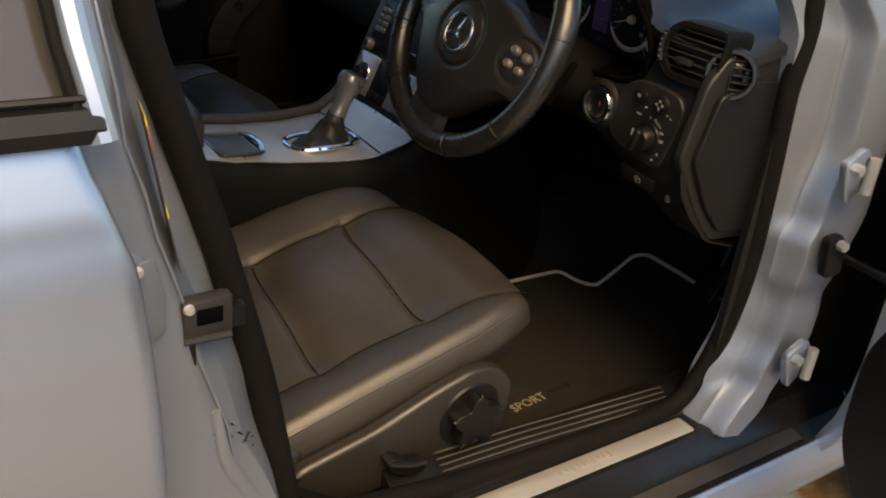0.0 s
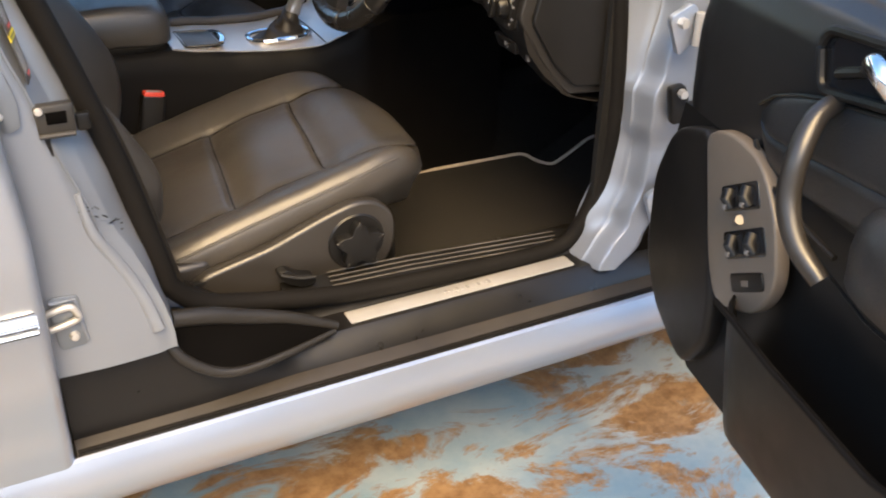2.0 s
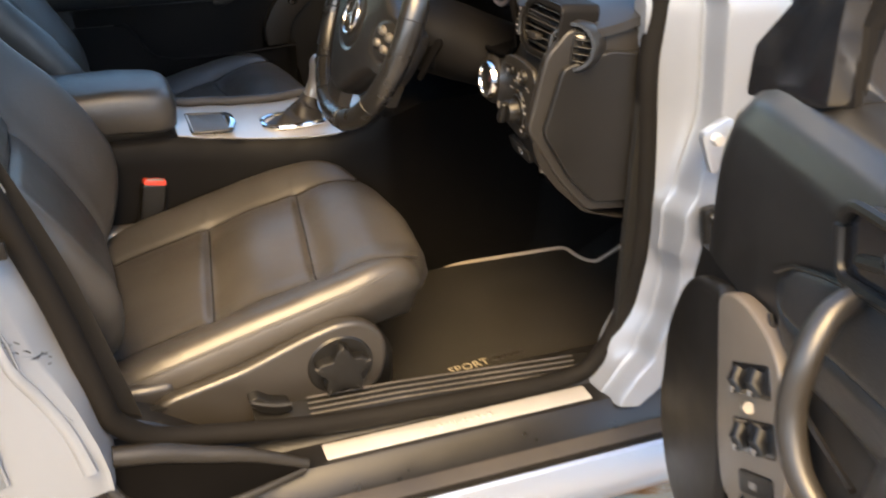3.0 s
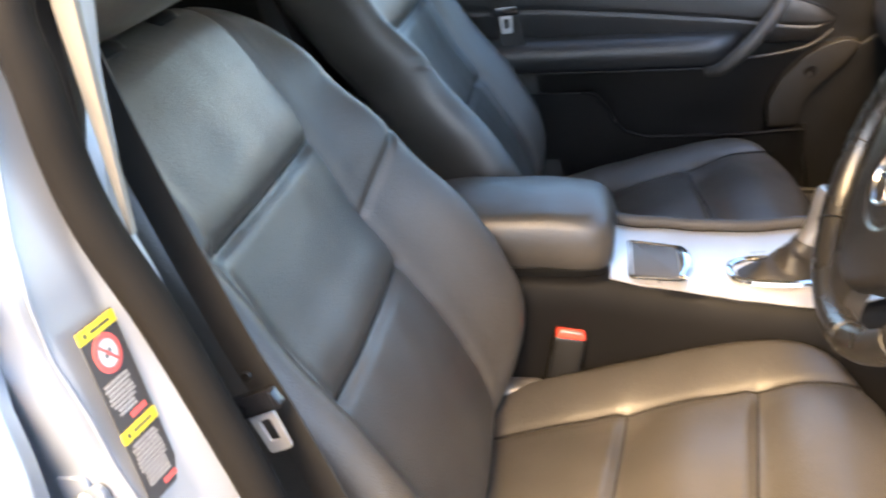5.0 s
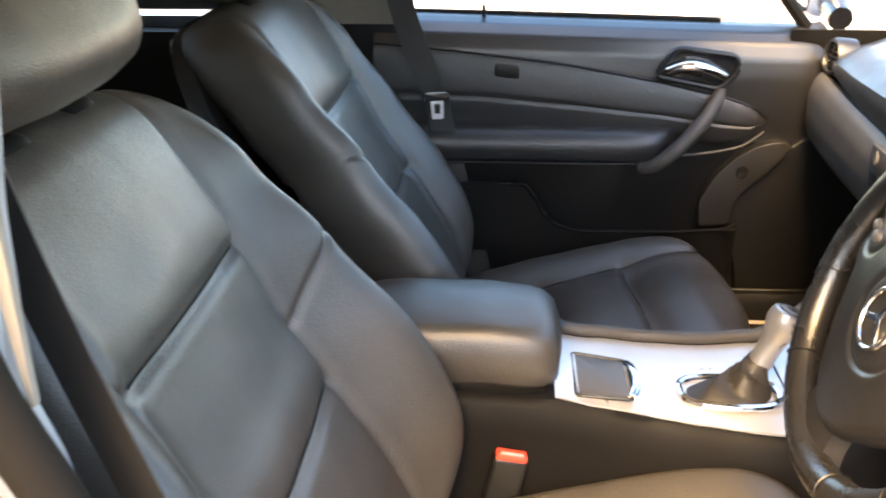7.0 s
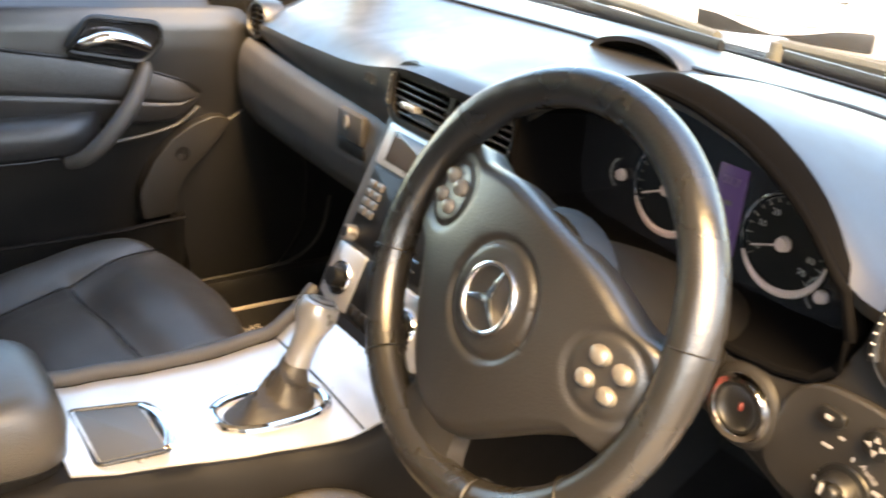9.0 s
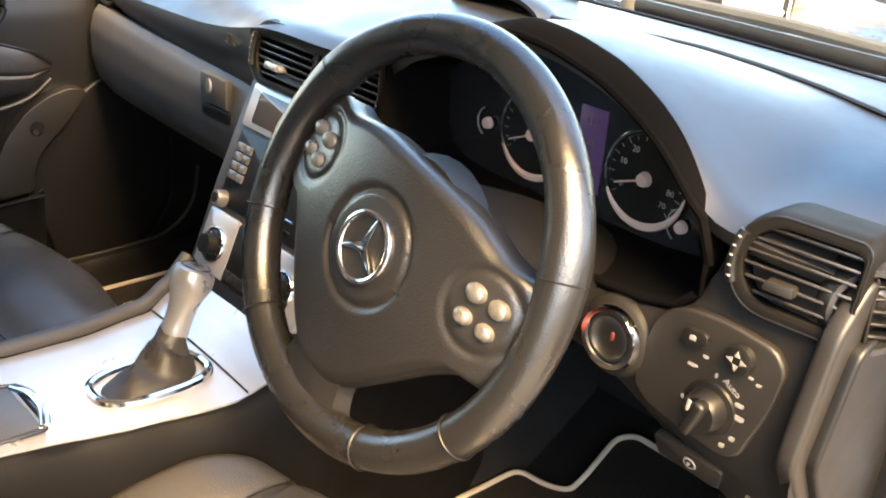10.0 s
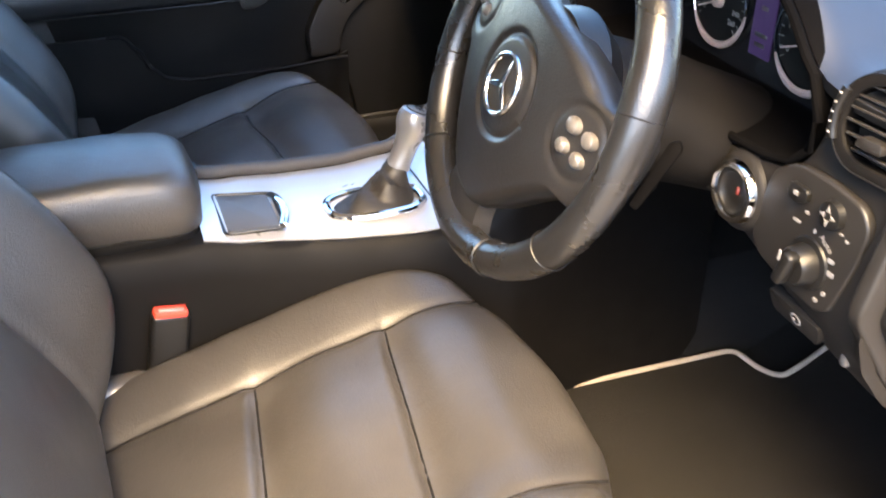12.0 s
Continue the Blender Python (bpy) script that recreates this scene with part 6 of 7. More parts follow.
# ==== steering wheel ====
def steering():
    w = thing("steering_wheel", "worn black leather steering wheel turned slightly", "steering wheel")
    tilt = radians(21.8)
    n = V((-math.cos(tilt), -0.012, math.sin(tilt))).normalized()
    C = V((0.253, -0.368, 0.941))
    R, r = 0.1664, 0.0168
    m = frame_m(C, (0, -1, 0), n)
    if (m.to_3x3() @ V((0, 1, 0))).z < 0:
        m = m @ Matrix.Rotation(math.pi, 4, "Z")
    m = m @ Matrix.Rotation(radians(-15), 4, "Z")
    bm = bmesh.new()
    rows = []
    N = 96
    for i in range(N):
        a = 2 * math.pi * i / N
        deg = math.degrees(a) % 360
        k = 1.0 + 0.10 * (gauss((deg - 28 + 180) % 360 - 180, 12) + gauss((deg - 152 + 180) % 360 - 180, 12))
        row = []
        for j in range(16):
            b = 2 * math.pi * j / 16
            row.append(bm.verts.new(((R + r * k * math.cos(b)) * math.cos(a), (R + r * k * math.cos(b)) * math.sin(a), r * k * 1.06 * math.sin(b))))
        rows.append(row)
    quads(bm, rows, True, True)
    bmesh.ops.transform(bm, matrix=m, verts=bm.verts)
    rim = part("rim", bm, RIM_LEATHER, w, "worn shiny black leather rim", 80)
    for deg in (-155, -122, -58, -25, 155, 25):
        a = radians(deg)
        bm = tube([((R + (r + 0.0012) * math.cos(b)) * math.cos(a), (R + (r + 0.0012) * math.cos(b)) * math.sin(a), (r + 0.0012) * 1.06 * math.sin(b)) for b in (2 * math.pi * k / 20 for k in range(20))], 0.0009, 5, True)
        bmesh.ops.transform(bm, matrix=m, verts=bm.verts)
        part("rim_stitch", bm, BLACK, rim)

    # airbag pad: domed, wide at the top, narrow at the foot
    edge = smooth_path([(0.0, 0.068, 0), (0.06, 0.066, 0), (0.105, 0.056, 0), (0.150, 0.050, 0), (0.152, -0.026, 0), (0.124, -0.036, 0), (0.098, -0.058, 0), (0.070, -0.090, 0), (0.044, -0.118, 0), (0.022, -0.134, 0)], 8)
    edge = [(p.x, p.y + 0.012) for p in edge]
    reach = sorted([(math.atan2(x, y), math.hypot(x, y)) for x, y in edge] + [(math.pi, 0.126)])

    def pad_out(s, t):
        k = max(abs(s), abs(t))
        a = math.atan2(s, t)
        q = k * soft_table(reach, abs(a), 0.02)
        return q * math.sin(a), -0.012 + q * math.cos(a)

    def pad_top(x, y):
        z = 0.026 - 1.1 * x * x - 0.9 * y * y
        rr = math.hypot(x, y + 0.012)
        z -= 0.0035 * gauss(rr - 0.047, 0.0035)
        z -= 0.0020 * gauss(math.hypot(abs(x) - 0.1155, y - 0.015) - 0.0305, 0.0036)
        z -= 0.002 * gauss(rr, 0.040)
        return z
    part("airbag_pad", pillow(pad_out, pad_top, 150, 150, 0.014, 0.12, 0.028, lambda x, y, z: m @ V((x, y, z))), PAD, w, "domed dark airbag pad", 60)
    # spokes
    for sx in (-1, 1):
        def spoke(u, v):
            x = 0.074 + 0.082 * u
            yc, wd = 0.016 + 0.002 * u, 0.074 - 0.030 * u + 0.034 * u * u
            return m @ V((sx * x, yc + (v - 0.5) * wd * 0.9, 0.004 - 0.006 * u + 0.002 * math.sin(math.pi * v)))
        sp = part("upper_spoke", slab(spoke, 10, 10, -n * 0.02), DASH, w, "dark button spoke behind the pad")
        for bx, by, rr in ((0.105, 0.025, 0.0092), (0.126, 0.026, 0.0092), (0.106, 0.005, 0.0084), (0.126, 0.006, 0.0084)):
            bmn = lathe([(0.0, 0.0055), (rr * 0.6, 0.005), (rr * 0.9, 0.0028), (rr, -0.004)], 20, m @ Matrix.Translation((sx * bx, by, 0.0262 - 1.1 * bx * bx)) @ Matrix.Diagonal((1, 0.82, 1, 1)))
            part("spoke_button", bmn, BUTTON, sp, "pale silver wheel button")


    def low_spoke(u, v):
        wd = 0.072 - 0.004 * u + 0.030 * u**4
        return m @ V(((v - 0.5) * wd, -0.104 - 0.052 * u, 0.006 - 0.006 * u + 0.007 * math.sin(math.pi * v)))
    part("lower_spoke", slab(low_spoke, 12, 12, -n * 0.02), PAD, w, "black leather lower spoke")
    part("hub", lathe([(0.0, -0.06), (0.06, -0.055), (0.075, -0.03), (0.07, -0.002), (0.0, 0.0)], 30, m), BLACK, w)
    # round badge: ring and three arms
    bd = m @ Matrix.Translation((0, -0.012, 0.0262))
    bm = tube([(0.0275 * math.cos(a), 0.0275 * math.sin(a), 0.0) for a in (2 * math.pi * k / 44 for k in range(44))], 0.0027, 8, True)
    bmesh.ops.transform(bm, matrix=bd, verts=bm.verts)
    bg = part("badge_ring", bm, BADGE, w, "round chrome badge")
    for k in range(3):
        q = bd @ Matrix.Rotation(radians(90 + 120 * k), 4, "Z")
        part("badge_arm", prism([(0.0, -0.0042), (0.026, -0.0006), (0.026, 0.0006), (0.0, 0.0042)], 0.0026, 0.0008, q @ Matrix.Translation((0, 0, -0.0012))), BADGE, bg)
    # column shroud and stalks
    ax = -n
    col = thing("steering_column", "black steering column shroud with stalks", "steering column")
    cm = frame_m(C + V((0.03, 0, -0.012)), (0, -1, 0), ax)
    part("shroud", loft([[(rx * math.cos(a), ry * math.sin(a) + dy, z) for a in (2 * math.pi * k / 28 for k in range(28))] for rx, ry, dy, z in ((0.050, 0.048, 0, 0.01), (0.066, 0.058, 0, 0.03), (0.076, 0.060, 0, 0.08), (0.086, 0.060, 0, 0.125), (0.090, 0.058, 0, 0.15), (0.090, 0.056, 0, 0.22))], True, True), CONSOLE, col).matrix_world = cm
    a1 = C + V((0.085, -0.05, -0.035))
    st = part("wiper_stalk", tube(smooth_path([a1, (0.320, -0.455, 0.885), (0.308, -0.490, 0.884), (0.303, -0.503, 0.893)], 5), [0.0075 - 0.003 * k / 15 for k in range(16)], 10), HOOD, col, "black control stalk")
    part("stalk_blade", prism(round_poly([(-0.034, -0.004), (0.030, -0.006), (0.035, 0.0), (0.030, 0.006), (-0.034, 0.004)], 0.003), 0.007, 0.003, frame_m((0.302, -0.509, 0.903), (0, -0.037, 0.068), (-0.7, -0.6, 0.2))), HOOD, st, "grey stalk end")
    part("cruise_stalk", tube(smooth_path([C + V((0.08, 0.05, 0.02)), (0.315, -0.255, 0.985), (0.305, -0.215, 1.0)], 5), 0.007, 10), BLACK, col, "black cruise stalk")


steering()


# ==== doors ====
def door_trim(d, place, driver):
    """The trim of a front door. place takes x along the closed car, depth towards the cabin and height."""
    def mesh_poly(poly, o0, o1, r):
        """A polygon in x, z as a block between two depths."""
        bm = bmesh.new()
        a = [bm.verts.new((x, o0, z)) for x, z in poly]
        b = [bm.verts.new((x, o1, z)) for x, z in poly]
        bm.faces.new(a)
        bm.faces.new(b[::-1])
        for i in range(len(poly)):
            j = (i + 1) % len(poly)
            bm.faces.new((a[i], b[i], b[j], a[j]))
        bmesh.ops.recalc_face_normals(bm, faces=bm.faces)
        bevelled(bm, r, 3)
        for v in bm.verts:
            v.co = place(*v.co)
        return bm

    def surf(f, nu, nv, thick=0.008):
        bm = bmesh.new()
        top = [[f(i / nu, j / nv) for j in range(nv + 1)] for i in range(nu + 1)]
        rows = [[bm.verts.new(place(*p)) for p in row] for row in top]
        low = [[bm.verts.new(place(p[0], p[1] - thick, p[2])) for p in row] for row in top]
        quads(bm, rows)
        quads(bm, low)
        for A, B in ((rows[0], low[0]), (rows[-1], low[-1]), ([q[0] for q in rows], [q[0] for q in low]), ([q[-1] for q in rows], [q[-1] for q in low])):
            quads(bm, [A, B])
        return bm
    line = lambda pts, r, **k: tube([place(*p) for p in pts], r, **k)  # noqa: E731

    core = ([(0.575, 0.945), (0.598, 0.88), (0.604, 0.74)] if driver else [(0.497, 0.972), (0.545, 0.88), (0.59, 0.74)]) + [(0.612, 0.645), (0.600, 0.53), (0.555, 0.465), (0.46, 0.42), (0.2, 0.408), (-0.36, 0.40), (-0.378, 0.70), (-0.372, 0.975), (0.0, 0.982), (0.3, 0.976)]
    part("door_core", mesh_poly(core, -0.02, 0.058, 0.010), BLACK, d, "black door carcass")
    part("door_skin", mesh_poly([(x * 1.0, z) for x, z in core], -0.05, -0.022, 0.012), SILVER, d, "silver outer door skin")
    xf = [(0.70, 0.606), (0.80, 0.608), (0.88, 0.606), (0.93, 0.594), (0.99, 0.565)] if driver else [(0.70, 0.600), (0.80, 0.572), (0.88, 0.548), (0.93, 0.53), (0.99, 0.50)]

    def upper(u, v):
        prof = [(0.098, 0.775), (0.101, 0.86), (0.101, 0.90), (0.097, 0.935), (0.085, 0.962), (0.064, 0.980), (0.038, 0.988), (0.016, 0.990)]
        k = v * (len(prof) - 1)
        i = min(int(k), len(prof) - 2)
        o = prof[i][0] + (prof[i + 1][0] - prof[i][0]) * (k - i)
        z = prof[i][1] + (prof[i + 1][1] - prof[i][1]) * (k - i)
        x1 = lerp_table(xf, z)
        x = -0.372 + (x1 + 0.372) * u
        rise = 0.022 * (0.45 - x) / 0.8
        front = max(0.0, (u - 0.93) / 0.07)
        return (x, o - 0.035 * front**2, z + rise * (z > 0.8))
    part("upper_panel", surf(upper, 40, 28), DASH, d, "dark soft upper door panel", 60)
    part("belt_seal", line([(-0.37, 0.012, 1.012), (0.0, 0.012, 1.004), (0.30, 0.012, 0.996)], 0.006, seg=8), RUBBER, d)
    # leather insert
    zu = [(-0.37, 0.965), (-0.218, 0.952), (0.0, 0.927), (0.182, 0.895), (0.30, 0.868), (0.36, 0.848), (0.392, 0.825)]
    if driver:
        zu = [(-0.37, 0.938), (-0.218, 0.936), (0.0, 0.928), (0.091, 0.920), (0.152, 0.912), (0.265, 0.893), (0.30, 0.886), (0.36, 0.866), (0.392, 0.842)]
    zl = [(-0.37, 0.800), (-0.16, 0.806), (0.198, 0.785), (0.30, 0.776), (0.35, 0.780), (0.392, 0.812)]

    def insert(u, v):
        x = -0.368 + 0.758 * u
        a, b = lerp_table(zl, x), lerp_table(zu, x)
        z = a + (b - a) * v
        return (x, 0.104 + 0.010 * math.sin(math.pi * v) ** 0.6 - 0.004 * gauss(v - 0.42, 0.025) - 0.012 * max(0, (u - 0.94) / 0.06) ** 2, z)
    part("leather_insert", surf(insert, 40, 24), DOOR_LEATHER, d, "black leather door insert", 60)
    edge = [(-0.368 + 0.758 * k / 30, 0.106, lerp_table(zu, -0.368 + 0.758 * k / 30)) for k in range(31)]
    part("insert_edge", line(edge, 0.0022, seg=6), BLACK, d)
    # armrest
    rings = []
    for k in range(25):
        x = -0.37 + (0.545 if driver else 0.585) * k / 24
        e = max(0.0, (x - (0.085 if driver else 0.13)) / (0.090 if driver else 0.085))
        up = (0.034 * math.sqrt(max(0.0, 1 - e * e)) if driver else 0.0)
        g = math.sqrt(max(0.02, 1 - e * e))
        rings.append([place(x, 0.09, 0.808 + up), place(x, 0.105 + 0.022 * g, 0.807 + up), place(x, 0.105 + 0.042 * g, 0.798 + up), place(x, 0.105 + 0.050 * g, 0.778 + up * 0.6), place(x, 0.105 + 0.046 * g, 0.752), place(x, 0.105 + 0.030 * g, 0.738), place(x, 0.09, 0.735)])
    part("armrest", loft(rings, True, True), DOOR_LEATHER, d, "black leather door armrest", 60)
    part("armrest_seam", line([(-0.37, 0.146, 0.742), (0.10, 0.146, 0.742), (0.19, 0.128, 0.742)], 0.0018, seg=6), BLACK, d)
    part("panel_edge", line(smooth_path([(0.20, 0.112, 0.748), (0.28, 0.112, 0.757), (0.345, 0.110, 0.772), (0.385, 0.106, 0.80)], 4), 0.0035, seg=6), SEAT_PLASTIC, d)
    # lower panel and pocket
    def low(u, v):
        z = 0.415 + 0.36 * v
        x1 = lerp_table([(0.415, 0.46), (0.46, 0.545), (0.53, 0.595), (0.645, 0.606), (0.78, 0.575)], z)
        return (-0.37 + (x1 + 0.37) * u, 0.096 - 0.012 * gauss(v - 0.5, 0.25) * (u < 0.85), z)
    part("lower_panel", surf(low, 24, 14), BLACK, d, "black lower door panel")
    rimz = [(-0.37, 0.700), (-0.075, 0.700), (-0.05, 0.672), (-0.03, 0.632), (-0.005, 0.612), (0.04, 0.603), (0.20, 0.604), (0.335, 0.612)]

    def pocket(u, v):
        x = -0.365 + 0.715 * u
        top = ease_table(rimz, x)
        z = 0.418 + (top - 0.418) * v
        return (x, 0.118 + 0.030 * v**0.7 - 0.03 * max(0, (u - 0.93) / 0.07) ** 2, z)
    part("pocket", surf(pocket, 40, 10, 0.006), BLACK, d, "black door pocket")
    part("pocket_rim", line([(-0.10 + 0.44 * k / 40, 0.149, ease_table(rimz, -0.10 + 0.44 * k / 40)) for k in range(41)], 0.0038, seg=8), CONSOLE, d, "pocket rim")
    # inner handle
    bez = [(0.168, 0.908), (0.205, 0.962), (0.318, 0.947), (0.322, 0.915), (0.290, 0.884)]
    lever = [(0.190, 0.116, 0.918), (0.225, 0.124, 0.930), (0.262, 0.126, 0.925), (0.298, 0.118, 0.909)]
    stub = [(0.205, 0.108, 0.922), (0.255, 0.116, 0.912)]
    if driver:
        bez = [(0.163, 0.922), (0.183, 0.974), (0.283, 0.963), (0.295, 0.945), (0.281, 0.900)]
        lever = [(0.218, 0.114, 0.946), (0.197, 0.124, 0.956), (0.178, 0.127, 0.949), (0.167, 0.118, 0.932)]
        stub = [(0.262, 0.110, 0.924), (0.212, 0.114, 0.943)]
    ring = [place(x, 0.113, z) for x, z in round_poly(bez, 0.015, 4)]
    hb = part("handle_bezel", tube(ring, 0.0055, 8, True), BLACK, d, "black handle bezel")
    part("handle_recess", mesh_poly(round_poly(bez, 0.015, 4), 0.095, 0.109, 0.0), GLOSS_BLACK, hb)
    part("handle_lever", tube([place(*p) for p in smooth_path(lever, 5)], [0.006 + 0.0055 * math.sin(math.pi * (k + 3) / 20) for k in range(16)], 10), CHROME, hb, "chrome inner door handle")
    part("lever_stub", line(stub, 0.006, seg=8), BLACK, hb)
    # pull handle
    grip = [(0.256, 0.108, 0.897), (0.249, 0.134, 0.884), (0.236, 0.155, 0.852), (0.227, 0.162, 0.808), (0.203, 0.160, 0.770), (0.172, 0.146, 0.742)] if driver else [(0.293, 0.106, 0.880), (0.285, 0.128, 0.868), (0.258, 0.156, 0.832), (0.215, 0.170, 0.785), (0.175, 0.165, 0.748), (0.150, 0.146, 0.735)]
    # driver's grip darker, passenger's paler: the light on each is in the colour
    part("pull_handle", tube([place(*p) for p in smooth_path(grip, 6)], [0.0105 + (0.002 if driver else 0.004) * math.sin(math.pi * k / 30) for k in range(31)], 14), SEAT_COVER if driver else TAUPE_LIT, d, "satin dark grey door pull handle")
    if driver:
        pan = [(0.472, 0.772), (0.445, 0.790), (0.405, 0.797), (0.345, 0.790), (0.298, 0.738), (0.272, 0.665), (0.300, 0.610), (0.389, 0.573), (0.423, 0.624)]
        sp = part("switch_panel", mesh_poly(round_poly(pan, 0.03, 4), 0.10, 0.1195, 0.004), SWITCH_PLASTIC, d, "grey-brown window switch panel")
        for quad_ in (((0.417, 0.726), (0.345, 0.769), (0.401, 0.699), (0.329, 0.740)), ((0.395, 0.674), (0.316, 0.724), (0.377, 0.645), (0.300, 0.693))):
            tl, tr, bl, br = (V((p[0], p[1])) for p in quad_)
            sw = part("switch_well", mesh_poly(round_poly([tuple(tl), tuple(tr), tuple(br), tuple(bl)], 0.006, 3), 0.110, 0.1206, 0.001), GLOSS_BLACK, sp, "black switch well")
            for f in (0.27, 0.75):
                a, b = tl.lerp(tr, f), bl.lerp(br, f)
                part("rocker", tube([place(p.x, o, p.y) for p, o in ((a.lerp(b, 0.2), 0.121), (a.lerp(b, 0.5), 0.127), (a.lerp(b, 0.85), 0.1235))], 0.0085, 10, flat=0.8), BLACK, sw, "window rocker switch")
                p = a.lerp(b, 0.78)
                part("rocker_mark", mesh_poly([(p.x + 0.003, p.y - 0.003), (p.x + 0.003, p.y + 0.003), (p.x - 0.003, p.y + 0.003), (p.x - 0.003, p.y - 0.003)], 0.130, 0.1325, 0.0), MARK, sw)
        part("lock_button", tube([place(0.372, 0.120, 0.702), place(0.360, 0.1235, 0.710)], 0.006, 10), BUTTON, sp)
        part("boot_button", mesh_poly(round_poly([(0.362, 0.634), (0.300, 0.672), (0.290, 0.652), (0.350, 0.614)], 0.006, 3), 0.115, 0.1225, 0.001), BLACK, sp, "black boot release button")
        part("boot_icon", mesh_poly([(0.335, 0.640), (0.322, 0.648), (0.319, 0.641), (0.332, 0.634)], 0.118, 0.1232, 0.0), BUTTON, sp)
        part("front_cheek", mesh_poly(round_poly([(0.470, 0.780), (0.565, 0.745), (0.603, 0.66), (0.597, 0.54), (0.55, 0.47), (0.45, 0.425), (0.40, 0.50), (0.405, 0.575), (0.425, 0.630)], 0.03, 4), 0.08, 0.116, 0.012), BLACK, d, "dark front door panel")
        # black sail panel, window upright
        part("sail_panel", mesh_poly(round_poly([(0.590, 0.946), (0.428, 0.986), (0.432, 1.06), (0.43, 1.15), (0.46, 1.12), (0.588, 1.00)], 0.008, 3), 0.0, 0.066, 0.010), GLOSS_BLACK, d, "gloss black mirror sail panel")
        part("window_upright", line([(0.432, 0.04, 0.965), (0.436, 0.035, 1.06), (0.40, 0.0, 1.18), (0.30, -0.03, 1.32)], 0.012, seg=8), RUBBER, d)
    else:
        ck = [(0.440, 0.777), (0.420, 0.748), (0.394, 0.718), (0.356, 0.684), (0.339, 0.655), (0.333, 0.612), (0.275, 0.606), (0.272, 0.660), (0.298, 0.712), (0.335, 0.752), (0.372, 0.774), (0.412, 0.785)]
        cheek = part("front_cheek", mesh_poly(round_poly(ck, 0.010, 3), 0.085, 0.122, 0.008), SEAT_PLASTIC, d, "dark leaf-shaped cheek with a lock hole")
        part("front_panel", mesh_poly(round_poly([(0.47, 0.79), (0.33, 0.70), (0.335, 0.60), (0.36, 0.50), (0.37, 0.43), (0.46, 0.425), (0.55, 0.47), (0.597, 0.54), (0.603, 0.66), (0.565, 0.77)], 0.02, 3), 0.08, 0.104, 0.006), BLACK, d, "black panel ahead of the pocket")
        part("lock_hole", tube([place(0.349, 0.119, 0.722), place(0.349, 0.1228, 0.722)], 0.0125, 16), GLOSS_BLACK, cheek)
        part("lock_screw", tube([place(0.346, 0.120, 0.716), place(0.346, 0.1245, 0.716)], 0.0052, 10), SLAT, cheek)
        part("airbag_mark", mesh_poly(round_poly([(-0.135, 0.905), (-0.088, 0.90), (-0.088, 0.925), (-0.135, 0.93)], 0.006, 3), 0.110, 0.1165, 0.001), BLACK, d)
        part("lock_pin", line([(-0.16, 0.04, 0.99), (-0.16, 0.04, 1.028)], 0.004, seg=8), BLACK, d)
        part("window_upright", line([(0.46, 0.03, 0.985), (0.40, 0.02, 1.06), (0.30, -0.01, 1.22), (0.2, -0.03, 1.32)], 0.012, seg=8), RUBBER, d)


far_door = thing("passenger_door", "closed passenger door with black leather trim", "car door", "front doors")
door_trim(far_door, lambda x, o, z: V((x, 0.80 - o, z)), False)
near_door = thing("driver_door", "wide open driver door with window switches", "car door", "front doors")
door_trim(near_door, lambda x, o, z: V((x - 0.69, o, z)), True)
near_door.matrix_world = pose(0.58, -0.89, 0.03, 0, 0, 77)


def wing_mirror(door, label, m):
    """A door mirror in the door's own frame; m gives its place: x outwards, y forwards, z up."""
    ring = round_poly([(0.0, 0.0), (0.20, 0.012), (0.205, 0.105), (0.17, 0.130), (0.03, 0.128), (-0.005, 0.10)], 0.03, 5)
    inv = door.matrix_world.inverted()

    def at(p, k, dpt):
        return inv @ m @ V((0.10 + (p[0] - 0.10) * k, dpt, 0.065 + (p[1] - 0.065) * k))
    bm = bmesh.new()
    rows = [[bm.verts.new(at(p, k, q)) for p in ring] for k, q in ((0.90, -0.004), (1.0, 0.0), (1.08, 0.012), (1.10, 0.04), (1.0, 0.085), (0.72, 0.115))]
    quads(bm, rows, False, True)
    bm.faces.new(rows[-1])
    w = part("wing_mirror", bm, SILVER, door, label, 60)
    bm = bmesh.new()
    bm.faces.new([bm.verts.new(at(p, 0.885, -0.0015)) for p in ring])
    part("mirror_glass", bm, CHROME, w, "mirror glass")
    part("mirror_gasket", tube([at(p, 0.90, -0.003) for p in ring], 0.0035, 6, True), RUBBER, w, "black gasket")
    part("mirror_arm", tube([inv @ m @ V((0.01, 0.04, 0.03)), inv @ m @ V((-0.10, 0.03, 0.012))], [0.03, 0.024], 10), GLOSS_BLACK, w)


bpy.context.view_layer.update()
wing_mirror(near_door, "silver driver wing mirror", pose(0.635, -1.03, 0.962, 0, 0, -13))
wing_mirror(far_door, "silver passenger wing mirror", pose(0.50, 0.90, 0.985, 0, 0, 0) @ Matrix(((0, 1, 0, 0), (1, 0, 0, 0), (0, 0, 1, 0), (0, 0, 0, 1))))


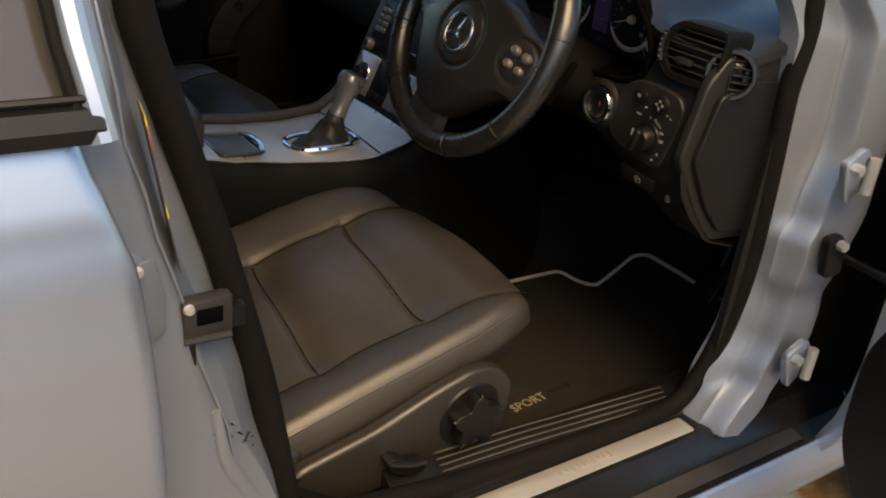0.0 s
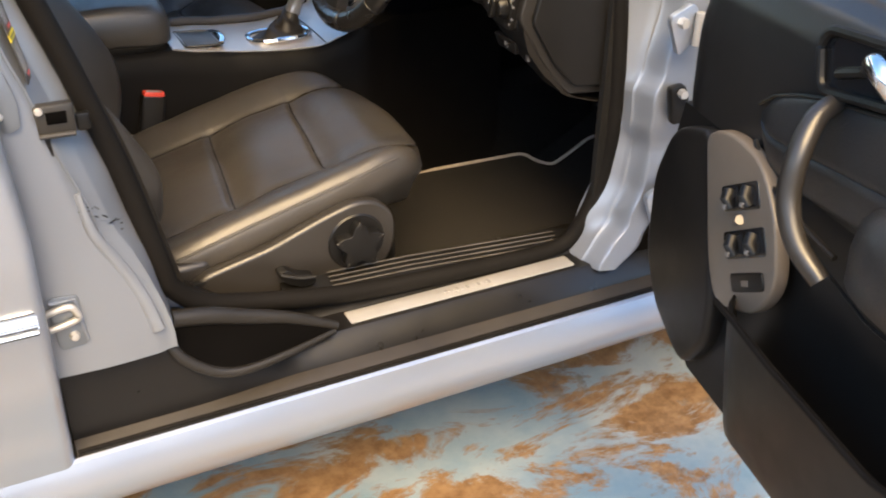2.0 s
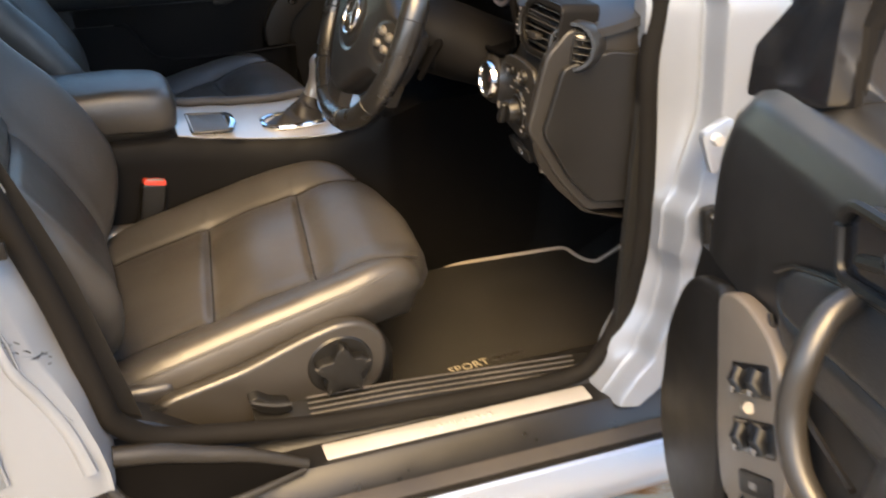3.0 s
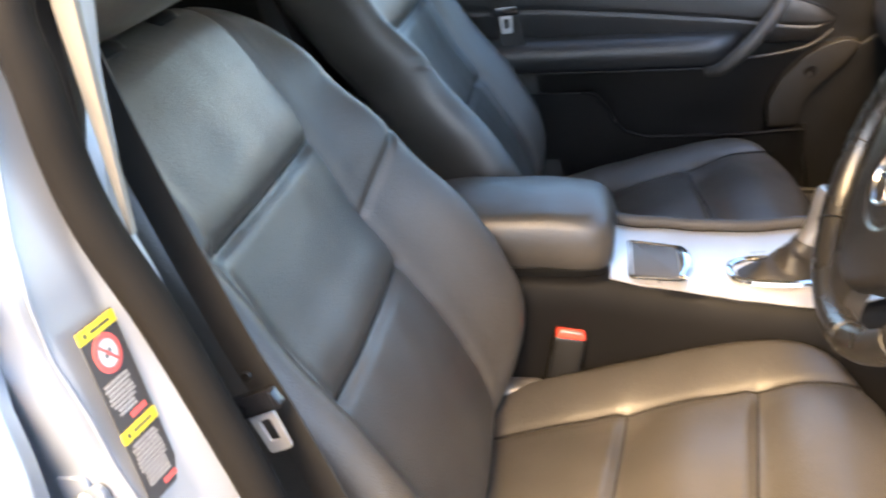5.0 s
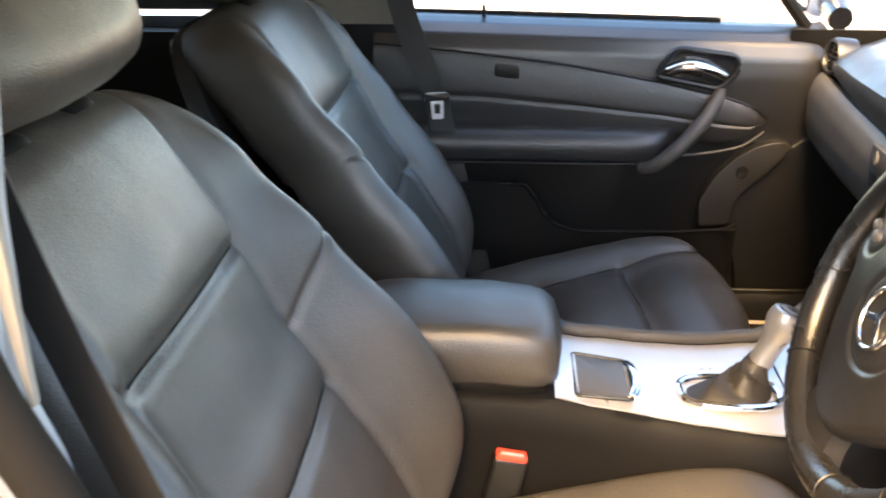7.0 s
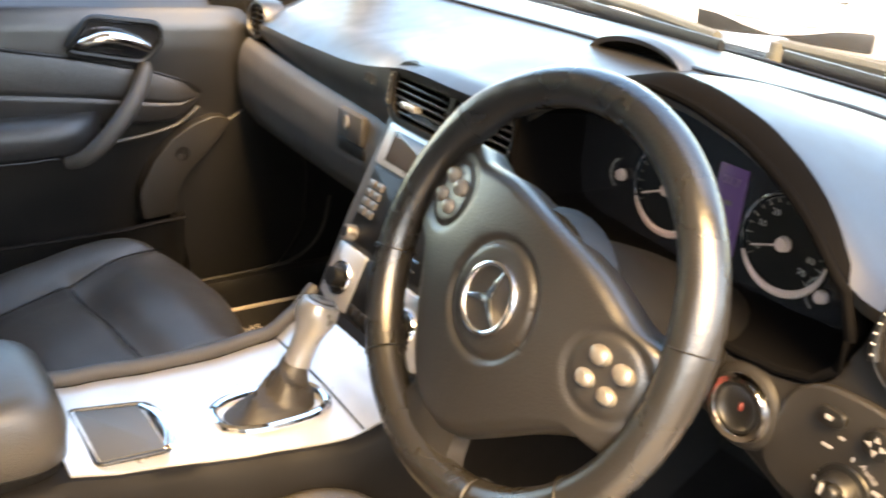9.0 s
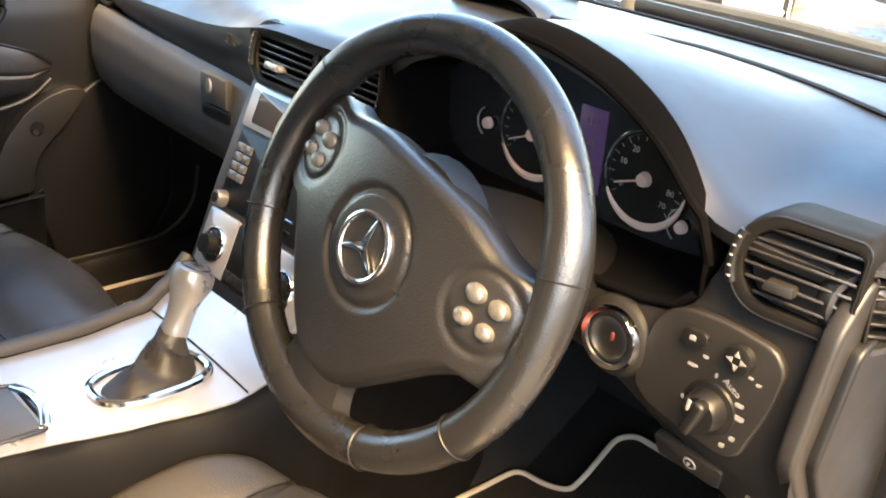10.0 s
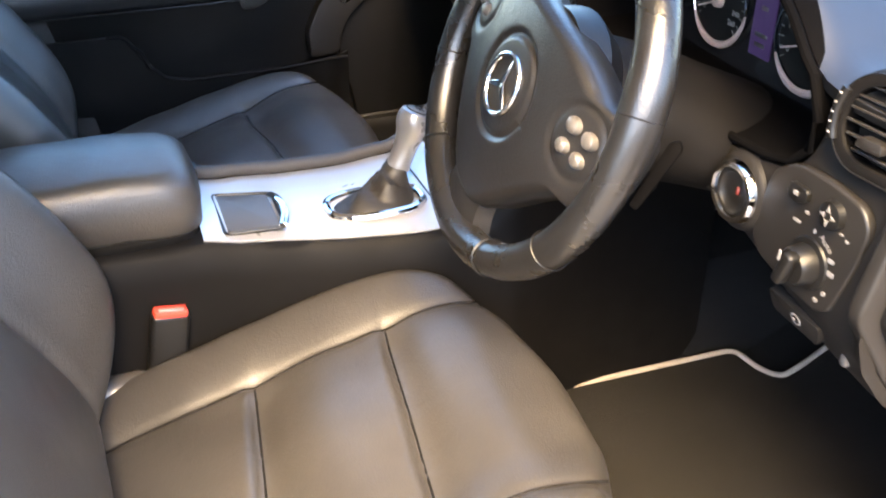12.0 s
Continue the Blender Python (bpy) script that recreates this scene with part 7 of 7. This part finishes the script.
# ==== floor mats ====
def floor_mat(y0, y1, flip, label, z0=0.300):
    f = thing("floor_mat", label, "floor mat", "floor mats")
    k = -1 if flip else 1
    yc = (y0 + y1) / 2
    shape = [(0.22, y1), (0.45, y1 + 0.005), (0.66, y1 - 0.002), (0.765, y1 - 0.006), (0.772, y1 - 0.060), (0.788, y1 - 0.088), (0.82, y1 - 0.092), (0.90, y1 - 0.088), (0.92, y1 - 0.11), (0.92, y0 + 0.06), (0.84, y0 + 0.01), (0.70, y0), (0.22, y0)]
    if flip:
        shape = [(x, 2 * yc - y) for x, y in shape][::-1]
    def lift(p):
        return 0.005 + max(0, p[0] - 0.80) * 0.5
    P = round_poly(shape, 0.02, 4)
    bm = bmesh.new()
    low = [bm.verts.new((x, y, z0 + lift((x, y)))) for x, y in P]
    top = [bm.verts.new((x, y, z0 + 0.007 + lift((x, y)))) for x, y in P]
    face = bm.faces.new(top)
    quads(bm, [low, top], False, True)
    bmesh.ops.triangulate(bm, faces=[face])
    part("mat_surface", bm, MAT, f, "dusty brown-black carpet pile")
    part("mat_piping", tube([(x, y, z0 + 0.0075 + lift((x, y))) for x, y in P], 0.0048, 8, True), PIPING, f, "pale bound edge")
    return f


fm_ = floor_mat(-0.585, -0.098, False, "dusty black floor mat with pale piping, driver side")
words("SPORT", 0.027, Matrix.Translation((0.392, -0.460, 0.3125)) @ Matrix.Rotation(0.10, 4, "Z"), LETTERING, fm_, "mat_lettering", 0.0006)
for i in range(5):
    part("mat_mark", box((0.009, 0.010, 0.0012), (0.447 + i * 0.0135, -0.454 + 0.0014 * i, 0.3125), 0.0004, 1), SEAT_PLASTIC, fm_)
fp_ = floor_mat(0.145, 0.648, True, "dusty black floor mat with pale piping, passenger side", 0.397)
words("SPORT", 0.030, Matrix.Translation((0.405, 0.568, 0.4105)) @ Matrix.Rotation(math.pi, 4, "Z"), PIPING, fp_, "mat_lettering", 0.0006)


def pedals():
    for y, w, h, z, name, lab in ((-0.30, 0.075, 0.055, 0.50, "brake_pedal", "black rubber brake pedal under the dashboard"), (-0.43, 0.055, 0.13, 0.45, "accelerator_pedal", "black accelerator pedal under the dashboard")):
        p = thing(name, lab, "pedal", "pedals")
        m = frame_m((0.87, y, z), (0, -1, 0), (-0.8, 0, 0.6))
        part("pad", box((w, h, 0.014), (0, 0, 0), 0.005, 2, m), BLACK, p)
        for k in range(3):
            part("pad_rib", box((w * 0.85, 0.004, 0.004), (0, (k - 1) * h * 0.25, 0.008), 0.0015, 1, m), RUBBER, p)
        part("lever", tube([(0.875, y, z), (0.92, y, z + 0.18), (0.97, y, z + 0.25)], 0.008, 8), BLACK, p)


pedals()


# ==== parked cars in the yard ====
def parked_car(label, m, paint):
    """A plain saloon: side profile lofted across its width, dark glass, wheels, lamps."""
    c = thing("parked_car", label, "car", "parked cars")
    prof = [(-2.15, 0.35), (-2.2, 0.55), (-2.15, 0.86), (-1.95, 0.98), (-1.4, 1.02), (1.0, 0.95), (1.9, 0.82), (2.15, 0.68), (2.2, 0.48), (2.12, 0.30), (1.0, 0.24), (-1.2, 0.24)]
    rings = []
    for y, kx, kz in ((-0.86, 0.965, 0.93), (-0.88, 0.985, 0.965), (-0.80, 1.0, 0.99), (0, 1.03, 1.02), (0.80, 1.0, 0.99), (0.88, 0.985, 0.965), (0.86, 0.965, 0.93)):
        rings.append([(x * kx, y, 0.6 + (z - 0.6) * kz) for x, z in round_poly(prof, 0.12, 3)])
    part("body", loft(rings, True, True), paint, c)
    roof = [(-1.55, 1.0), (-0.95, 1.38), (-0.2, 1.45), (0.3, 1.40), (1.05, 0.96)]
    rings = [[(x * k, y * (1 - 0.28 * max(0, z - 1.0) / 0.45), z) for x, z in round_poly(roof, 0.1, 3)] for y, k in ((-0.76, 0.98), (-0.70, 1.0), (0.70, 1.0), (0.76, 0.98))]
    part("cabin", loft(rings, True, True), paint, c)
    for s in (-1, 1):
        for a, b in ((-1.25, -0.32), (-0.25, 0.62)):
            poly = [(a, 1.02), (b, 1.0), (min(b, 0.22), 1.33), (max(a + 0.25, -0.8), 1.35)]
            bm = bmesh.new()
            bm.faces.new([bm.verts.new((x, s * (0.765 - 0.21 * max(0, z - 1.0) / 0.45 + 0.012), z)) for x, z in poly])
            part("side_window", bm, DARK_GLASS, c)
        for x in (-1.32, 1.32):
            at = frame_m((x, s * 0.80, 0.315), (1, 0, 0), (0, s, 0))
            wh = part("wheel", lathe([(0.0, -0.10), (0.31, -0.10), (0.315, 0.02), (0.29, 0.085), (0.21, 0.085)], 32, at), TYRE, c)
            part("wheel_rim", lathe([(0.21, 0.08), (0.20, 0.05), (0.06, 0.06), (0.05, 0.075), (0.0, 0.078)], 32, at), STEEL, wh)
            part("wheel_arch", lathe([(0.33, 0.0), (0.36, 0.092), (0.37, 0.09), (0.37, 0.0)], 36, at), BLACK, c)
        part("head_lamp", box((0.10, 0.36, 0.13), (2.10, s * 0.58, 0.70), 0.04, 3), CHROME, c)
        part("tail_lamp", box((0.08, 0.32, 0.15), (-2.17, s * 0.62, 0.80), 0.03, 3), TAIL, c)
        part("door_mirror", box((0.12, 0.20, 0.13), (0.62, s * 0.95, 1.04), 0.04, 3), paint, c)
    part("windscreen", slab(lambda u, v: (1.02 - 0.66 * v, (u - 0.5) * (1.36 - 0.26 * v), 1.0 + 0.405 * v), 6, 4, (0.012, 0, 0.016)), DARK_GLASS, c)
    g = part("grille", box((0.05, 0.75, 0.15), (2.19, 0, 0.66), 0.02, 2), BLACK, c)
    for k in range(4):
        part("grille_bar", box((0.02, 0.72, 0.012), (2.22, 0, 0.61 + 0.033 * k), 0.004, 1), CHROME, g)
    part("lower_grille", box((0.05, 1.1, 0.12), (2.19, 0, 0.40), 0.02, 2), BLACK, c)
    part("number_plate", box((0.02, 0.5, 0.11), (2.235, 0, 0.50), 0.004, 1), MARK, c)
    c.matrix_world = m
    return c


parked_car("white saloon parked alongside beyond the passenger window", pose(1.45, 3.28, 0, 0, 0, 0), WHITE_PAINT)
parked_car("white saloon facing the car across the yard", pose(6.6, 3.6, 0, 0, 0, 205), WHITE_PAINT)
parked_car("grey saloon parked further across the yard", pose(8.4, 0.9, 0, 0, 0, 172), GREY_PAINT)
parked_car("white saloon parked at the back of the yard", pose(10.5, 6.0, 0, 0, 0, 20), WHITE_PAINT)
